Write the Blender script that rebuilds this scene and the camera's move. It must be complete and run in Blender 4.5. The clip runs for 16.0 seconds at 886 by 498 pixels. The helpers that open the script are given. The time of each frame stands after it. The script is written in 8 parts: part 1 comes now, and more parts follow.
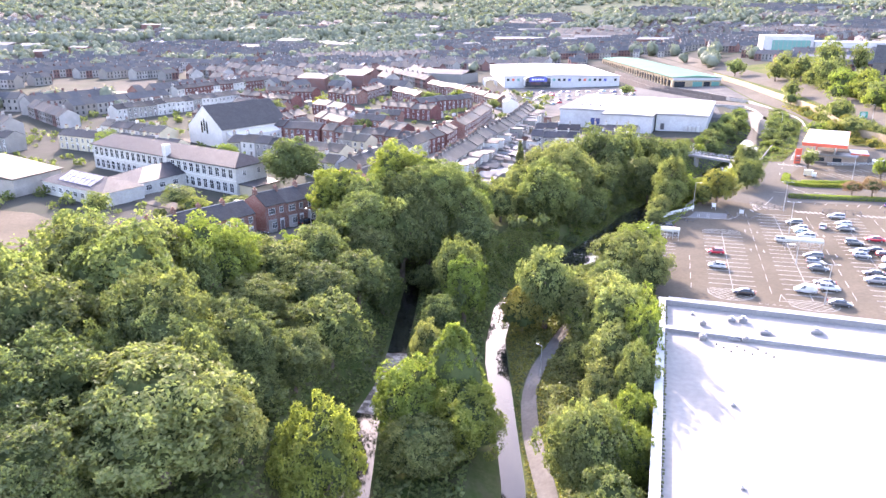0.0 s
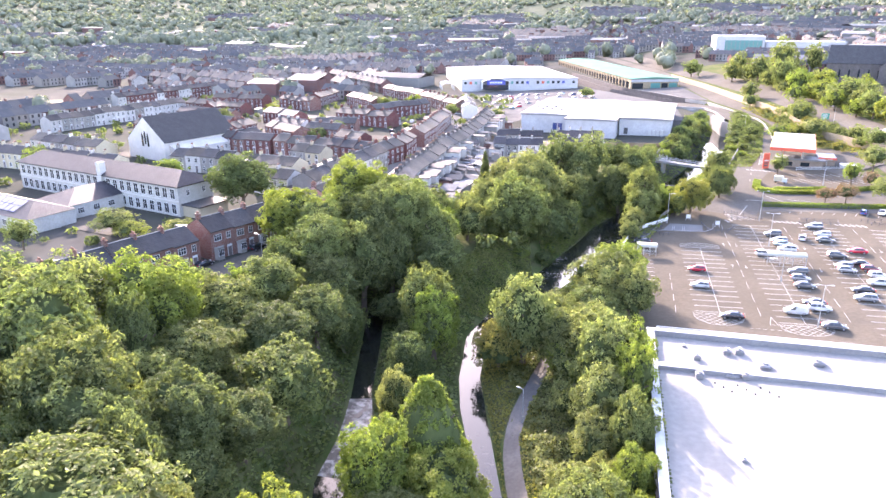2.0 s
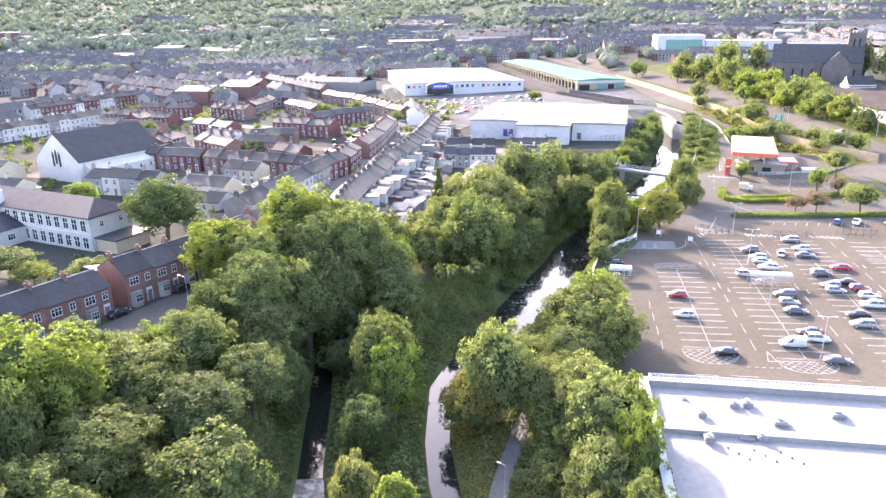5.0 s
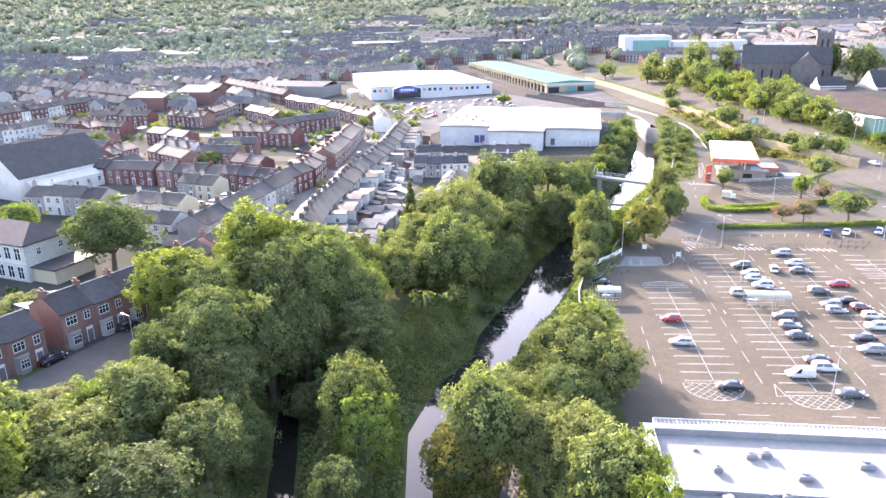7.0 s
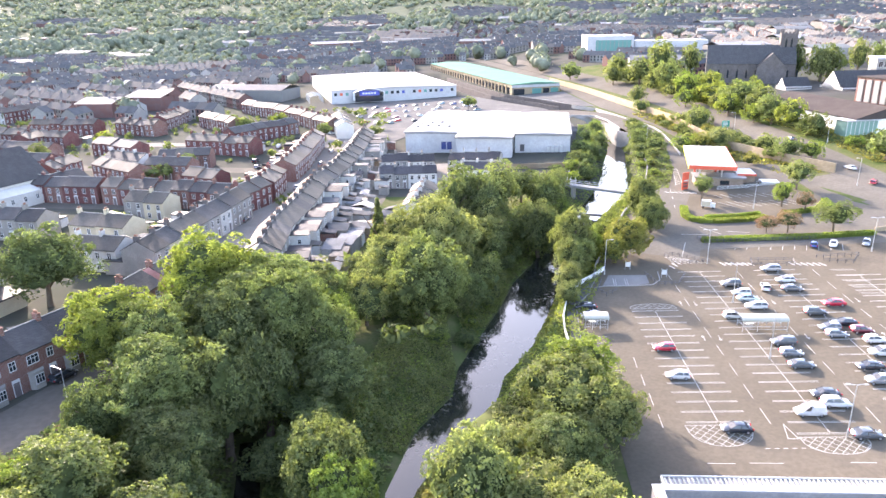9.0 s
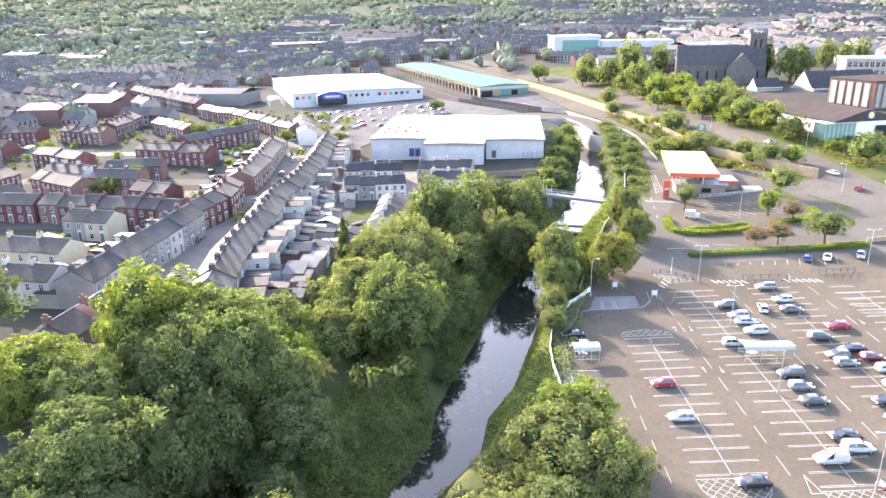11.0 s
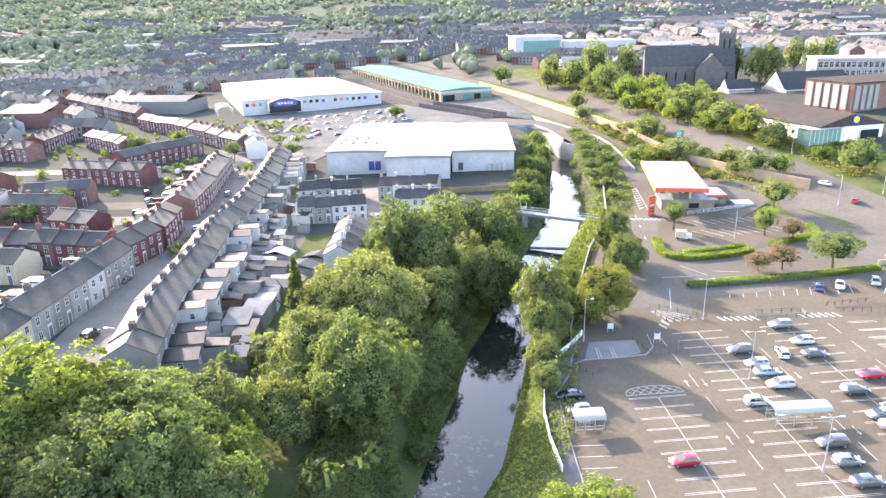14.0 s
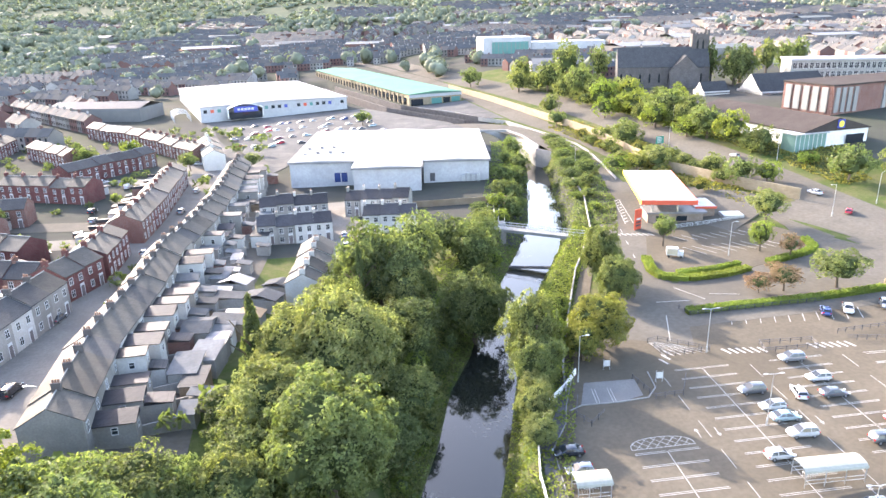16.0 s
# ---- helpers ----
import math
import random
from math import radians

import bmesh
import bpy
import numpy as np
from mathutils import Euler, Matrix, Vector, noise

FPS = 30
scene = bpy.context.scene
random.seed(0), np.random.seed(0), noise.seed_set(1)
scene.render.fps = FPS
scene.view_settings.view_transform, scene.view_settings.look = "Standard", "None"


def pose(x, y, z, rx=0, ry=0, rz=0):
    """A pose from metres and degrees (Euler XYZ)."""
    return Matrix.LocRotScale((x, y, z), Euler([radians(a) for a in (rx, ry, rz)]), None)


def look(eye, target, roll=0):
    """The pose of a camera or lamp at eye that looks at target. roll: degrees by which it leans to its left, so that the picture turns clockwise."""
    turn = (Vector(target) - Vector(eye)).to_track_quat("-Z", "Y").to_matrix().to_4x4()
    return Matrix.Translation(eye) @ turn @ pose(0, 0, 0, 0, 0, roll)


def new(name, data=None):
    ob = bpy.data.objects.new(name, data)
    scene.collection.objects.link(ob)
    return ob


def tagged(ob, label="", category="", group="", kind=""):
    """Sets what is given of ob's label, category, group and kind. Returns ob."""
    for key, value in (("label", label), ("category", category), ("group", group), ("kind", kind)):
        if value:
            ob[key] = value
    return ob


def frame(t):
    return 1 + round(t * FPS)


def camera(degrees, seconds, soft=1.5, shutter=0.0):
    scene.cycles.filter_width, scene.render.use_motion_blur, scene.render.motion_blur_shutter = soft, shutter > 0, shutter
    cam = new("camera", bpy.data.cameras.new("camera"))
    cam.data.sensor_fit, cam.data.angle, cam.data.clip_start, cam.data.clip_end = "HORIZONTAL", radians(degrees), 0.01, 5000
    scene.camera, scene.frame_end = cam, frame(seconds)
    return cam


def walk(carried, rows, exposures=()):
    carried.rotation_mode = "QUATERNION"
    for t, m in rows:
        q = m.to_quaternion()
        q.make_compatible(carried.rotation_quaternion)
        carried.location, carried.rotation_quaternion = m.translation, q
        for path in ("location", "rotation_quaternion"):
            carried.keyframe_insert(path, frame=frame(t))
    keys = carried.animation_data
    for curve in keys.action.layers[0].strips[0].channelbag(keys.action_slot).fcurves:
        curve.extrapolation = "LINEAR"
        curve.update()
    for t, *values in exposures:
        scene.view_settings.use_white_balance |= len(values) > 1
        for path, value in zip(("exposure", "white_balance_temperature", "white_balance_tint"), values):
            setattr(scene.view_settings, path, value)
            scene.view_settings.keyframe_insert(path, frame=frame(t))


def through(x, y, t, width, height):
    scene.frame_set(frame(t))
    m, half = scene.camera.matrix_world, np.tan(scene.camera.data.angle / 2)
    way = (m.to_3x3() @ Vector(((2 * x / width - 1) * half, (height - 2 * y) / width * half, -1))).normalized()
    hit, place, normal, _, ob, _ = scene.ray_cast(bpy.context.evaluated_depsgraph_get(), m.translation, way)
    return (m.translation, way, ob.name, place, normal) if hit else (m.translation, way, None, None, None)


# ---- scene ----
cam = camera(65.4, 16.0)
PATH = [
    (0, (3.745, -39.762, 49.552), (3.460, -37.890, 48.909), 0.05),
    (0.5, (2.906, -36.398, 49.732), (2.645, -34.522, 49.090), -0.04),
    (1, (2.161, -33.260, 49.953), (1.934, -31.379, 49.311), -0.09),
    (1.5, (1.366, -30.407, 50.246), (1.177, -28.522, 49.604), -0.11),
    (2, (0.674, -27.430, 50.335), (0.509, -25.543, 49.694), -0.22),
    (2.5, (0.132, -24.569, 50.414), (-0.017, -22.680, 49.773), -0.30),
    (3, (-0.379, -21.768, 50.483), (-0.505, -19.878, 49.842), -0.38),
    (3.5, (-0.973, -18.980, 50.559), (-1.070, -17.088, 49.918), -0.44),
    (4, (-1.540, -16.143, 50.676), (-1.606, -14.250, 50.035), -0.51),
    (6.5, (-3.225, -1.384, 51.188), (-3.160, 0.510, 50.548), -0.79),
    (7, (-3.532, 1.488, 51.437), (-3.447, 3.381, 50.797), -0.83),
    (7.5, (-3.877, 4.349, 51.890), (-3.769, 6.240, 51.248), -0.86),
    (8, (-4.320, 7.171, 52.343), (-4.185, 9.059, 51.698), -0.88),
    (8.5, (-4.442, 10.157, 52.574), (-4.281, 12.043, 51.930), -0.97),
    (9, (-4.522, 13.301, 52.637), (-4.332, 15.185, 51.992), -0.99),
    (11.5, (-3.917, 29.409, 53.039), (-3.614, 31.277, 52.391), -1.14),
    (12, (-3.565, 32.798, 53.055), (-3.245, 34.663, 52.407), -1.26),
    (12.5, (-3.334, 36.236, 53.047), (-2.995, 38.098, 52.399), -1.23),
    (13, (-3.091, 39.719, 53.001), (-2.732, 41.577, 52.353), -1.24),
    (13.5, (-2.628, 43.087, 53.136), (-2.250, 44.941, 52.487), -1.26),
    (14, (-2.130, 46.524, 53.396), (-1.735, 48.373, 52.746), -1.32),
    (14.5, (-1.658, 50.027, 53.358), (-1.237, 51.871, 52.708), -1.33),
    (15, (-1.148, 53.503, 53.427), (-0.703, 55.341, 52.776), -1.37),
    (15.5, (-0.522, 56.947, 53.584), (-0.059, 58.781, 52.934), -1.43),
    (16, (-0.020, 60.382, 53.704), (0.462, 62.210, 53.053), -1.46),
]
walk(cam, [(t, look(eye, target, roll)) for t, eye, target, roll in PATH], exposures=[(0, 3.42, 6700, 33), (8, 3.3, 6850, 26), (16, 3.28, 6950, 20)])

# ---- world and sun ----
SUN_AZ = radians(113)      # direction towards the sun, counted from +x
SUN_EL = radians(21)
world = bpy.data.worlds.new("world")
scene.world = world
world.use_nodes = True
wn = world.node_tree.nodes
sky = wn.new("ShaderNodeTexSky")
sky.sky_type = 'NISHITA'
sky.sun_disc = False
sky.sun_elevation = SUN_EL
sky.sun_rotation = radians(90) - SUN_AZ
sky.dust_density = 1.6
sky.altitude = 60
wn["Background"].inputs["Strength"].default_value = 0.15
world.node_tree.links.new(sky.outputs[0], wn["Background"].inputs["Color"])
sun_data = bpy.data.lights.new("sun", 'SUN')
sun_data.energy = 2.3
sun_data.angle = radians(0.6)
sun_data.color = (1.0, 0.95, 0.86)
sun = new("sun", sun_data)
sun_dir = Vector((math.cos(SUN_EL) * math.cos(SUN_AZ), math.cos(SUN_EL) * math.sin(SUN_AZ), math.sin(SUN_EL)))
sun.matrix_world = look((0, 100, 300), Vector((0, 100, 300)) - sun_dir)


# ---- materials ----
def tree_of(name):
    m = bpy.data.materials.new(name)
    m.use_nodes = True
    return m, m.node_tree.nodes, m.node_tree.links, m.node_tree.nodes["Principled BSDF"]


def mix_rgb(nodes, links, fac, a, b, mode='MIX'):
    n = nodes.new("ShaderNodeMix")
    n.data_type, n.blend_type = 'RGBA', mode
    for k, v in ((0, fac), (6, a), (7, b)):
        if isinstance(v, bpy.types.NodeSocket):
            links.new(v, n.inputs[k])
        else:
            n.inputs[k].default_value = v if k == 0 else (*v, 1)
    return n.outputs[2]


def noise_at(nodes, links, scale, detail=4.0, lo=0.35, hi=0.65, coord=None, stretch=None):
    if coord is None:
        tc = nodes.new("ShaderNodeNewGeometry")
        coord = tc.outputs["Position"]
    if stretch:
        mp = nodes.new("ShaderNodeMapping")
        mp.inputs["Scale"].default_value = stretch
        links.new(coord, mp.inputs[0])
        coord = mp.outputs[0]
    n = nodes.new("ShaderNodeTexNoise")
    n.inputs["Scale"].default_value = scale
    n.inputs["Detail"].default_value = detail
    links.new(coord, n.inputs["Vector"])
    r = nodes.new("ShaderNodeMapRange")
    r.inputs[1].default_value, r.inputs[2].default_value = lo, hi
    links.new(n.outputs[0], r.inputs[0])
    return r.outputs[0]


def surface(name, a, b, rough=0.85, big=0.15, small=3.0, bump=0.15, metal=0.0, grime=None, spread=0.0, grime_amount=0.6):
    """Two colours mixed at a large and a small scale, with relief; spread varies it from piece to piece."""
    m, nd, lk, p = tree_of(name)
    f1 = noise_at(nd, lk, big, 5)
    f2 = noise_at(nd, lk, small, 6)
    c = mix_rgb(nd, lk, f1, a, b)
    mid = tuple((u * 0.75) for u in a)
    mm = nd.new("ShaderNodeMath")
    mm.operation = 'MULTIPLY'
    mm.inputs[1].default_value = 0.45
    lk.new(f2, mm.inputs[0])
    c = mix_rgb(nd, lk, mm.outputs[0], c, mid)
    if grime:
        g = noise_at(nd, lk, big * 3.1, 8, 0.5, 0.75)
        gm = nd.new("ShaderNodeMath")
        gm.operation = 'MULTIPLY'
        gm.inputs[1].default_value = grime_amount
        lk.new(g, gm.inputs[0])
        c = mix_rgb(nd, lk, gm.outputs[0], c, grime)
    if spread:
        oi = nd.new("ShaderNodeObjectInfo")
        hs = nd.new("ShaderNodeHueSaturation")
        mr = nd.new("ShaderNodeMapRange")
        mr.inputs[3].default_value, mr.inputs[4].default_value = 1 - spread, 1 + spread
        lk.new(oi.outputs["Random"], mr.inputs[0])
        lk.new(mr.outputs[0], hs.inputs["Value"])
        lk.new(c, hs.inputs["Color"])
        c = hs.outputs[0]
    lk.new(c, p.inputs["Base Color"])
    p.inputs["Roughness"].default_value = rough
    p.inputs["Metallic"].default_value = metal
    if rough > 0.7:
        # broken, dusty surfaces show no clear sheen at low angles
        p.inputs["IOR"].default_value = 1.06
    if bump:
        bp = nd.new("ShaderNodeBump")
        bp.inputs["Strength"].default_value = bump
        bp.inputs["Distance"].default_value = 0.05
        lk.new(f2, bp.inputs["Height"])
        lk.new(bp.outputs[0], p.inputs["Normal"])
    return m


def coursed(name, a, b, mortar, course=0.075, length=0.225, rough=0.9, spread=0.08):
    """Brick or slate courses, as colour and relief, for walls that stay far off."""
    m, nd, lk, p = tree_of(name)
    tc = nd.new("ShaderNodeTexCoord")
    br = nd.new("ShaderNodeTexBrick")
    br.inputs["Color1"].default_value = (*a, 1)
    br.inputs["Color2"].default_value = (*b, 1)
    br.inputs["Mortar"].default_value = (*mortar, 1)
    br.inputs["Scale"].default_value = 1
    br.inputs["Brick Width"].default_value = length
    br.inputs["Row Height"].default_value = course
    br.inputs["Mortar Size"].default_value = 0.008
    # courses run along the wall and climb with z
    sp = nd.new("ShaderNodeSeparateXYZ")
    cb = nd.new("ShaderNodeCombineXYZ")
    ad = nd.new("ShaderNodeMath")
    lk.new(tc.outputs["Object"], sp.inputs[0])
    lk.new(sp.outputs[0], ad.inputs[0])
    lk.new(sp.outputs[1], ad.inputs[1])
    lk.new(ad.outputs[0], cb.inputs[0])
    lk.new(sp.outputs[2], cb.inputs[1])
    lk.new(cb.outputs[0], br.inputs["Vector"])
    f = noise_at(nd, lk, 0.5, 6)
    mm = nd.new("ShaderNodeMath")
    mm.operation = 'MULTIPLY'
    mm.inputs[1].default_value = 0.4
    lk.new(f, mm.inputs[0])
    c = mix_rgb(nd, lk, mm.outputs[0], br.outputs[0], tuple(u * 0.6 for u in a))
    oi = nd.new("ShaderNodeObjectInfo")
    hs = nd.new("ShaderNodeHueSaturation")
    mr = nd.new("ShaderNodeMapRange")
    mr.inputs[3].default_value, mr.inputs[4].default_value = 1 - spread, 1 + spread
    lk.new(oi.outputs["Random"], mr.inputs[0])
    lk.new(mr.outputs[0], hs.inputs["Value"])
    lk.new(c, hs.inputs["Color"])
    lk.new(hs.outputs[0], p.inputs["Base Color"])
    p.inputs["Roughness"].default_value = rough
    p.inputs["IOR"].default_value = 1.2
    bp = nd.new("ShaderNodeBump")
    bp.inputs["Strength"].default_value = 0.4
    bp.inputs["Distance"].default_value = 0.02
    lk.new(br.outputs["Fac"], bp.inputs["Height"])
    bp.invert = True
    lk.new(bp.outputs[0], p.inputs["Normal"])
    return m


def leaves(name, a, b, c, through=0.48):
    """Foliage: each leaf clump takes a tone of its own and lets some light through."""
    m, nd, lk, p = tree_of(name)
    nd.remove(p)
    ge = nd.new("ShaderNodeNewGeometry")
    ramp = nd.new("ShaderNodeValToRGB")
    el = ramp.color_ramp.elements
    el[0].position, el[0].color = 0.0, (*a, 1)
    el[1].position, el[1].color = 1.0, (*c, 1)
    e = el.new(0.5)
    e.color = (*b, 1)
    lk.new(ge.outputs["Random Per Island"], ramp.inputs[0])
    f = noise_at(nd, lk, 0.22, 3, 0.3, 0.7)
    hs = nd.new("ShaderNodeHueSaturation")
    hs.inputs["Saturation"].default_value = 0.97
    mr = nd.new("ShaderNodeMapRange")
    mr.inputs[3].default_value, mr.inputs[4].default_value = 0.72, 1.22
    lk.new(f, mr.inputs[0])
    lk.new(mr.outputs[0], hs.inputs["Value"])
    oi = nd.new("ShaderNodeObjectInfo")
    mh = nd.new("ShaderNodeMapRange")
    mh.inputs[3].default_value, mh.inputs[4].default_value = 0.485, 0.515
    lk.new(oi.outputs["Random"], mh.inputs[0])
    lk.new(mh.outputs[0], hs.inputs["Hue"])
    lk.new(ramp.outputs[0], hs.inputs["Color"])
    d = nd.new("ShaderNodeBsdfDiffuse")
    t = nd.new("ShaderNodeBsdfTranslucent")
    g = nd.new("ShaderNodeBsdfGlossy")
    g.inputs["Roughness"].default_value = 0.45
    g.inputs["Color"].default_value = (0.5, 0.5, 0.5, 1)
    lk.new(hs.outputs[0], d.inputs["Color"])
    warm = mix_rgb(nd, lk, 1.0, hs.outputs[0], (1.22, 1.36, 0.75), 'MULTIPLY')
    lk.new(warm, t.inputs["Color"])
    mx = nd.new("ShaderNodeMixShader")
    mx.inputs[0].default_value = through
    lk.new(d.outputs[0], mx.inputs[1])
    lk.new(t.outputs[0], mx.inputs[2])
    m2 = nd.new("ShaderNodeMixShader")
    m2.inputs[0].default_value = 0.02
    lk.new(mx.outputs[0], m2.inputs[1])
    lk.new(g.outputs[0], m2.inputs[2])
    lk.new(m2.outputs[0], nd["Material Output"].inputs["Surface"])
    return m


def plain(name, col, rough=0.5, metal=0.0, coat=0.0, spread=0.0):
    m, nd, lk, p = tree_of(name)
    f = noise_at(nd, lk, 2.5, 5)
    c = mix_rgb(nd, lk, f, col, tuple(u * 0.86 for u in col))
    lk.new(c, p.inputs["Base Color"])
    p.inputs["Roughness"].default_value = rough
    p.inputs["Metallic"].default_value = metal
    p.inputs["Coat Weight"].default_value = coat
    return m


ASPHALT = surface("asphalt", (0.09, 0.077, 0.058), (0.116, 0.1, 0.077), 0.9, 0.06, 1.6, 0.25, grime=(0.066, 0.058, 0.048), grime_amount=0.5)
ROAD = surface("road_asphalt", (0.092, 0.084, 0.07), (0.118, 0.108, 0.091), 0.88, 0.05, 1.2, 0.2, grime=(0.075, 0.069, 0.06))
PAVING = surface("paving", (0.145, 0.134, 0.118), (0.19, 0.176, 0.155), 0.9, 0.2, 2.0, 0.2)
PAINT_LINE = surface("line_paint", (0.3, 0.29, 0.265), (0.38, 0.37, 0.34), 0.8, 0.8, 6.0, 0.1, grime=(0.2, 0.19, 0.17))
EARTH = surface("grass_and_earth", (0.05, 0.075, 0.022), (0.10, 0.10, 0.045), 1.0, 0.11, 1.7, 0.6, grime=(0.11, 0.09, 0.055))
TOWN_GROUND = surface("town_ground", (0.062, 0.06, 0.055), (0.05, 0.056, 0.038), 1.0, 0.02, 0.3, 0.2, grime=(0.078, 0.075, 0.068))
FIELDS = surface("distant_fields", (0.06, 0.075, 0.05), (0.075, 0.09, 0.06), 1.0, 0.006, 0.05, 0.0, grime=(0.1, 0.105, 0.075))
MEMBRANE = surface("white_roof_membrane", (0.212, 0.205, 0.186), (0.248, 0.24, 0.221), 0.8, 0.09, 1.2, 0.05, grime=(0.185, 0.172, 0.16), grime_amount=0.5)
WHITE_ROOF = surface("white_metal_roof", (0.3, 0.3, 0.295), (0.34, 0.34, 0.335), 0.75, 0.08, 2.0, 0.04, grime=(0.25, 0.25, 0.24), grime_amount=0.4)
GREEN_ROOF = surface("green_metal_roof", (0.088, 0.182, 0.138), (0.105, 0.208, 0.16), 0.9, 0.05, 1.0, 0.05)
PARAPET = surface("grey_parapet_metal", (0.16, 0.16, 0.165), (0.21, 0.21, 0.212), 0.6, 0.3, 3.0, 0.05, metal=0.15, grime=(0.12, 0.12, 0.12))
CLAD = surface("pale_cladding", (0.33, 0.335, 0.34), (0.39, 0.395, 0.4), 0.55, 0.12, 1.5, 0.05, grime=(0.26, 0.26, 0.26))
SLATE = coursed("slate", (0.042, 0.043, 0.044), (0.056, 0.056, 0.056), (0.026, 0.026, 0.027), 0.22, 0.3, 0.7, 0.25)
SLATE_DARK = coursed("dark_slate", (0.032, 0.033, 0.037), (0.045, 0.045, 0.05), (0.02, 0.02, 0.022), 0.22, 0.3, 0.6, 0.3)
SLATE_WARM = coursed("weathered_slate", (0.066, 0.061, 0.053), (0.085, 0.078, 0.067), (0.05, 0.047, 0.042), 0.22, 0.3, 0.75, 0.25)
BRICK = coursed("red_brick", (0.148, 0.07, 0.055), (0.18, 0.088, 0.068), (0.22, 0.185, 0.165), 0.075, 0.225, 0.9, 0.15)
BRICK_DARK = coursed("dark_red_brick", (0.108, 0.04, 0.038), (0.14, 0.053, 0.048), (0.14, 0.1, 0.088), 0.075, 0.225, 0.9, 0.15)
RENDER_GREY = surface("grey_render", (0.21, 0.2, 0.18), (0.28, 0.265, 0.24), 0.92, 0.3, 4.0, 0.15, grime=(0.2, 0.19, 0.17), spread=0.2)
RENDER_WHITE = surface("white_render", (0.4, 0.39, 0.36), (0.47, 0.455, 0.42), 0.9, 0.3, 4.0, 0.12, grime=(0.36, 0.34, 0.3), spread=0.15)
RENDER_CREAM = surface("cream_render", (0.42, 0.37, 0.26), (0.48, 0.42, 0.3), 0.9, 0.3, 4.0, 0.12, grime=(0.36, 0.32, 0.24), spread=0.12)
RENDER_PINK = surface("pink_render", (0.4, 0.24, 0.22), (0.45, 0.28, 0.26), 0.9, 0.3, 4.0, 0.12, grime=(0.5, 0.35, 0.32))
STONE_DARK = coursed("dark_stone", (0.085, 0.077, 0.075), (0.12, 0.11, 0.104), (0.12, 0.11, 0.1), 0.3, 0.55, 0.95, 0.1)
STONE_BUFF = coursed("buff_stone", (0.26, 0.205, 0.135), (0.31, 0.25, 0.17), (0.25, 0.21, 0.15), 0.3, 0.6, 0.95, 0.05)
CONCRETE = surface("concrete", (0.24, 0.235, 0.22), (0.3, 0.29, 0.27), 0.9, 0.25, 3.0, 0.2, grime=(0.22, 0.21, 0.19))
WOOD = surface("weathered_timber", (0.2, 0.15, 0.1), (0.26, 0.2, 0.14), 0.9, 0.4, 5.0, 0.2)
TIN = surface("shed_roof_sheet", (0.085, 0.088, 0.09), (0.125, 0.128, 0.13), 0.75, 0.3, 2.0, 0.1, grime=(0.11, 0.105, 0.098), spread=0.4)
# dark green for the crown cores: shade between the leaves, painted as colour
CROWN_SHADE = surface("inner_crown_shade", (0.05, 0.066, 0.026), (0.075, 0.09, 0.035), 1.0, 0.5, 1.6, 1.0)
BARK = surface("bark", (0.10, 0.08, 0.06), (0.15, 0.12, 0.09), 1.0, 0.8, 8.0, 0.5)
GLASS_DARK = plain("window_glass", (0.02, 0.025, 0.03), 0.05)
FRAME_WHITE = plain("white_window_frame", (0.52, 0.52, 0.5), 0.5)
GALV = plain("galvanised_steel", (0.45, 0.46, 0.46), 0.45, 0.6)
RAIL_DARK = plain("dark_painted_steel", (0.06, 0.06, 0.065), 0.5, 0.2)
WALL_WHITE = surface("whitewashed_wall", (0.66, 0.65, 0.62), (0.74, 0.73, 0.7), 0.9, 0.3, 3.0, 0.1, grime=(0.45, 0.43, 0.38))
TYRE = plain("tyre_rubber", (0.02, 0.02, 0.02), 0.85)
RIM = plain("wheel_alloy", (0.4, 0.4, 0.42), 0.35, 0.8)
RED_PLASTIC = plain("red_fascia", (0.52, 0.075, 0.035), 0.5)
YELLOW_PLASTIC = plain("yellow_fascia", (0.85, 0.7, 0.08), 0.45)
BLUE_PAINT = plain("blue_sign", (0.03, 0.05, 0.28), 0.45)
TEAL = plain("teal_panels", (0.06, 0.2, 0.18), 0.3)
DOOR_DARK = plain("painted_door", (0.12, 0.1, 0.1), 0.5)
CLEAR_SHEET = plain("translucent_shelter_roof", (0.27, 0.27, 0.22), 0.6)
RED_CLAY = plain("clay_chimney_pot", (0.2, 0.1, 0.065), 0.8)
SOLAR = plain("solar_panel", (0.02, 0.03, 0.09), 0.15)
COPPER = plain("lime_wash_panel", (0.5, 0.5, 0.48), 0.5)

LEAF_DARK = leaves("leaves_dark_green", (0.068, 0.086, 0.034), (0.098, 0.12, 0.045), (0.142, 0.162, 0.062))
LEAF_MID = leaves("leaves_green", (0.095, 0.116, 0.04), (0.134, 0.156, 0.052), (0.19, 0.206, 0.076))
LEAF_LIME = leaves("leaves_lime_green", (0.11, 0.144, 0.026), (0.15, 0.184, 0.034), (0.2, 0.232, 0.052), 0.5)
LEAF_PALE = leaves("leaves_pale_willow", (0.13, 0.146, 0.052), (0.172, 0.188, 0.068), (0.226, 0.234, 0.094))
LEAF_YELLOW = leaves("leaves_yellowing", (0.13, 0.13, 0.03), (0.18, 0.16, 0.04), (0.2, 0.2, 0.05))
LEAF_RUST = leaves("leaves_rust", (0.17, 0.10, 0.06), (0.22, 0.13, 0.08), (0.24, 0.17, 0.10), 0.3)
# distant foliage: haze is put into the colour as a paler, greyer green
LEAF_FAR_HAZED = leaves("leaves_far_hazed", (0.125, 0.145, 0.1), (0.152, 0.172, 0.12), (0.185, 0.202, 0.142), 0.2)


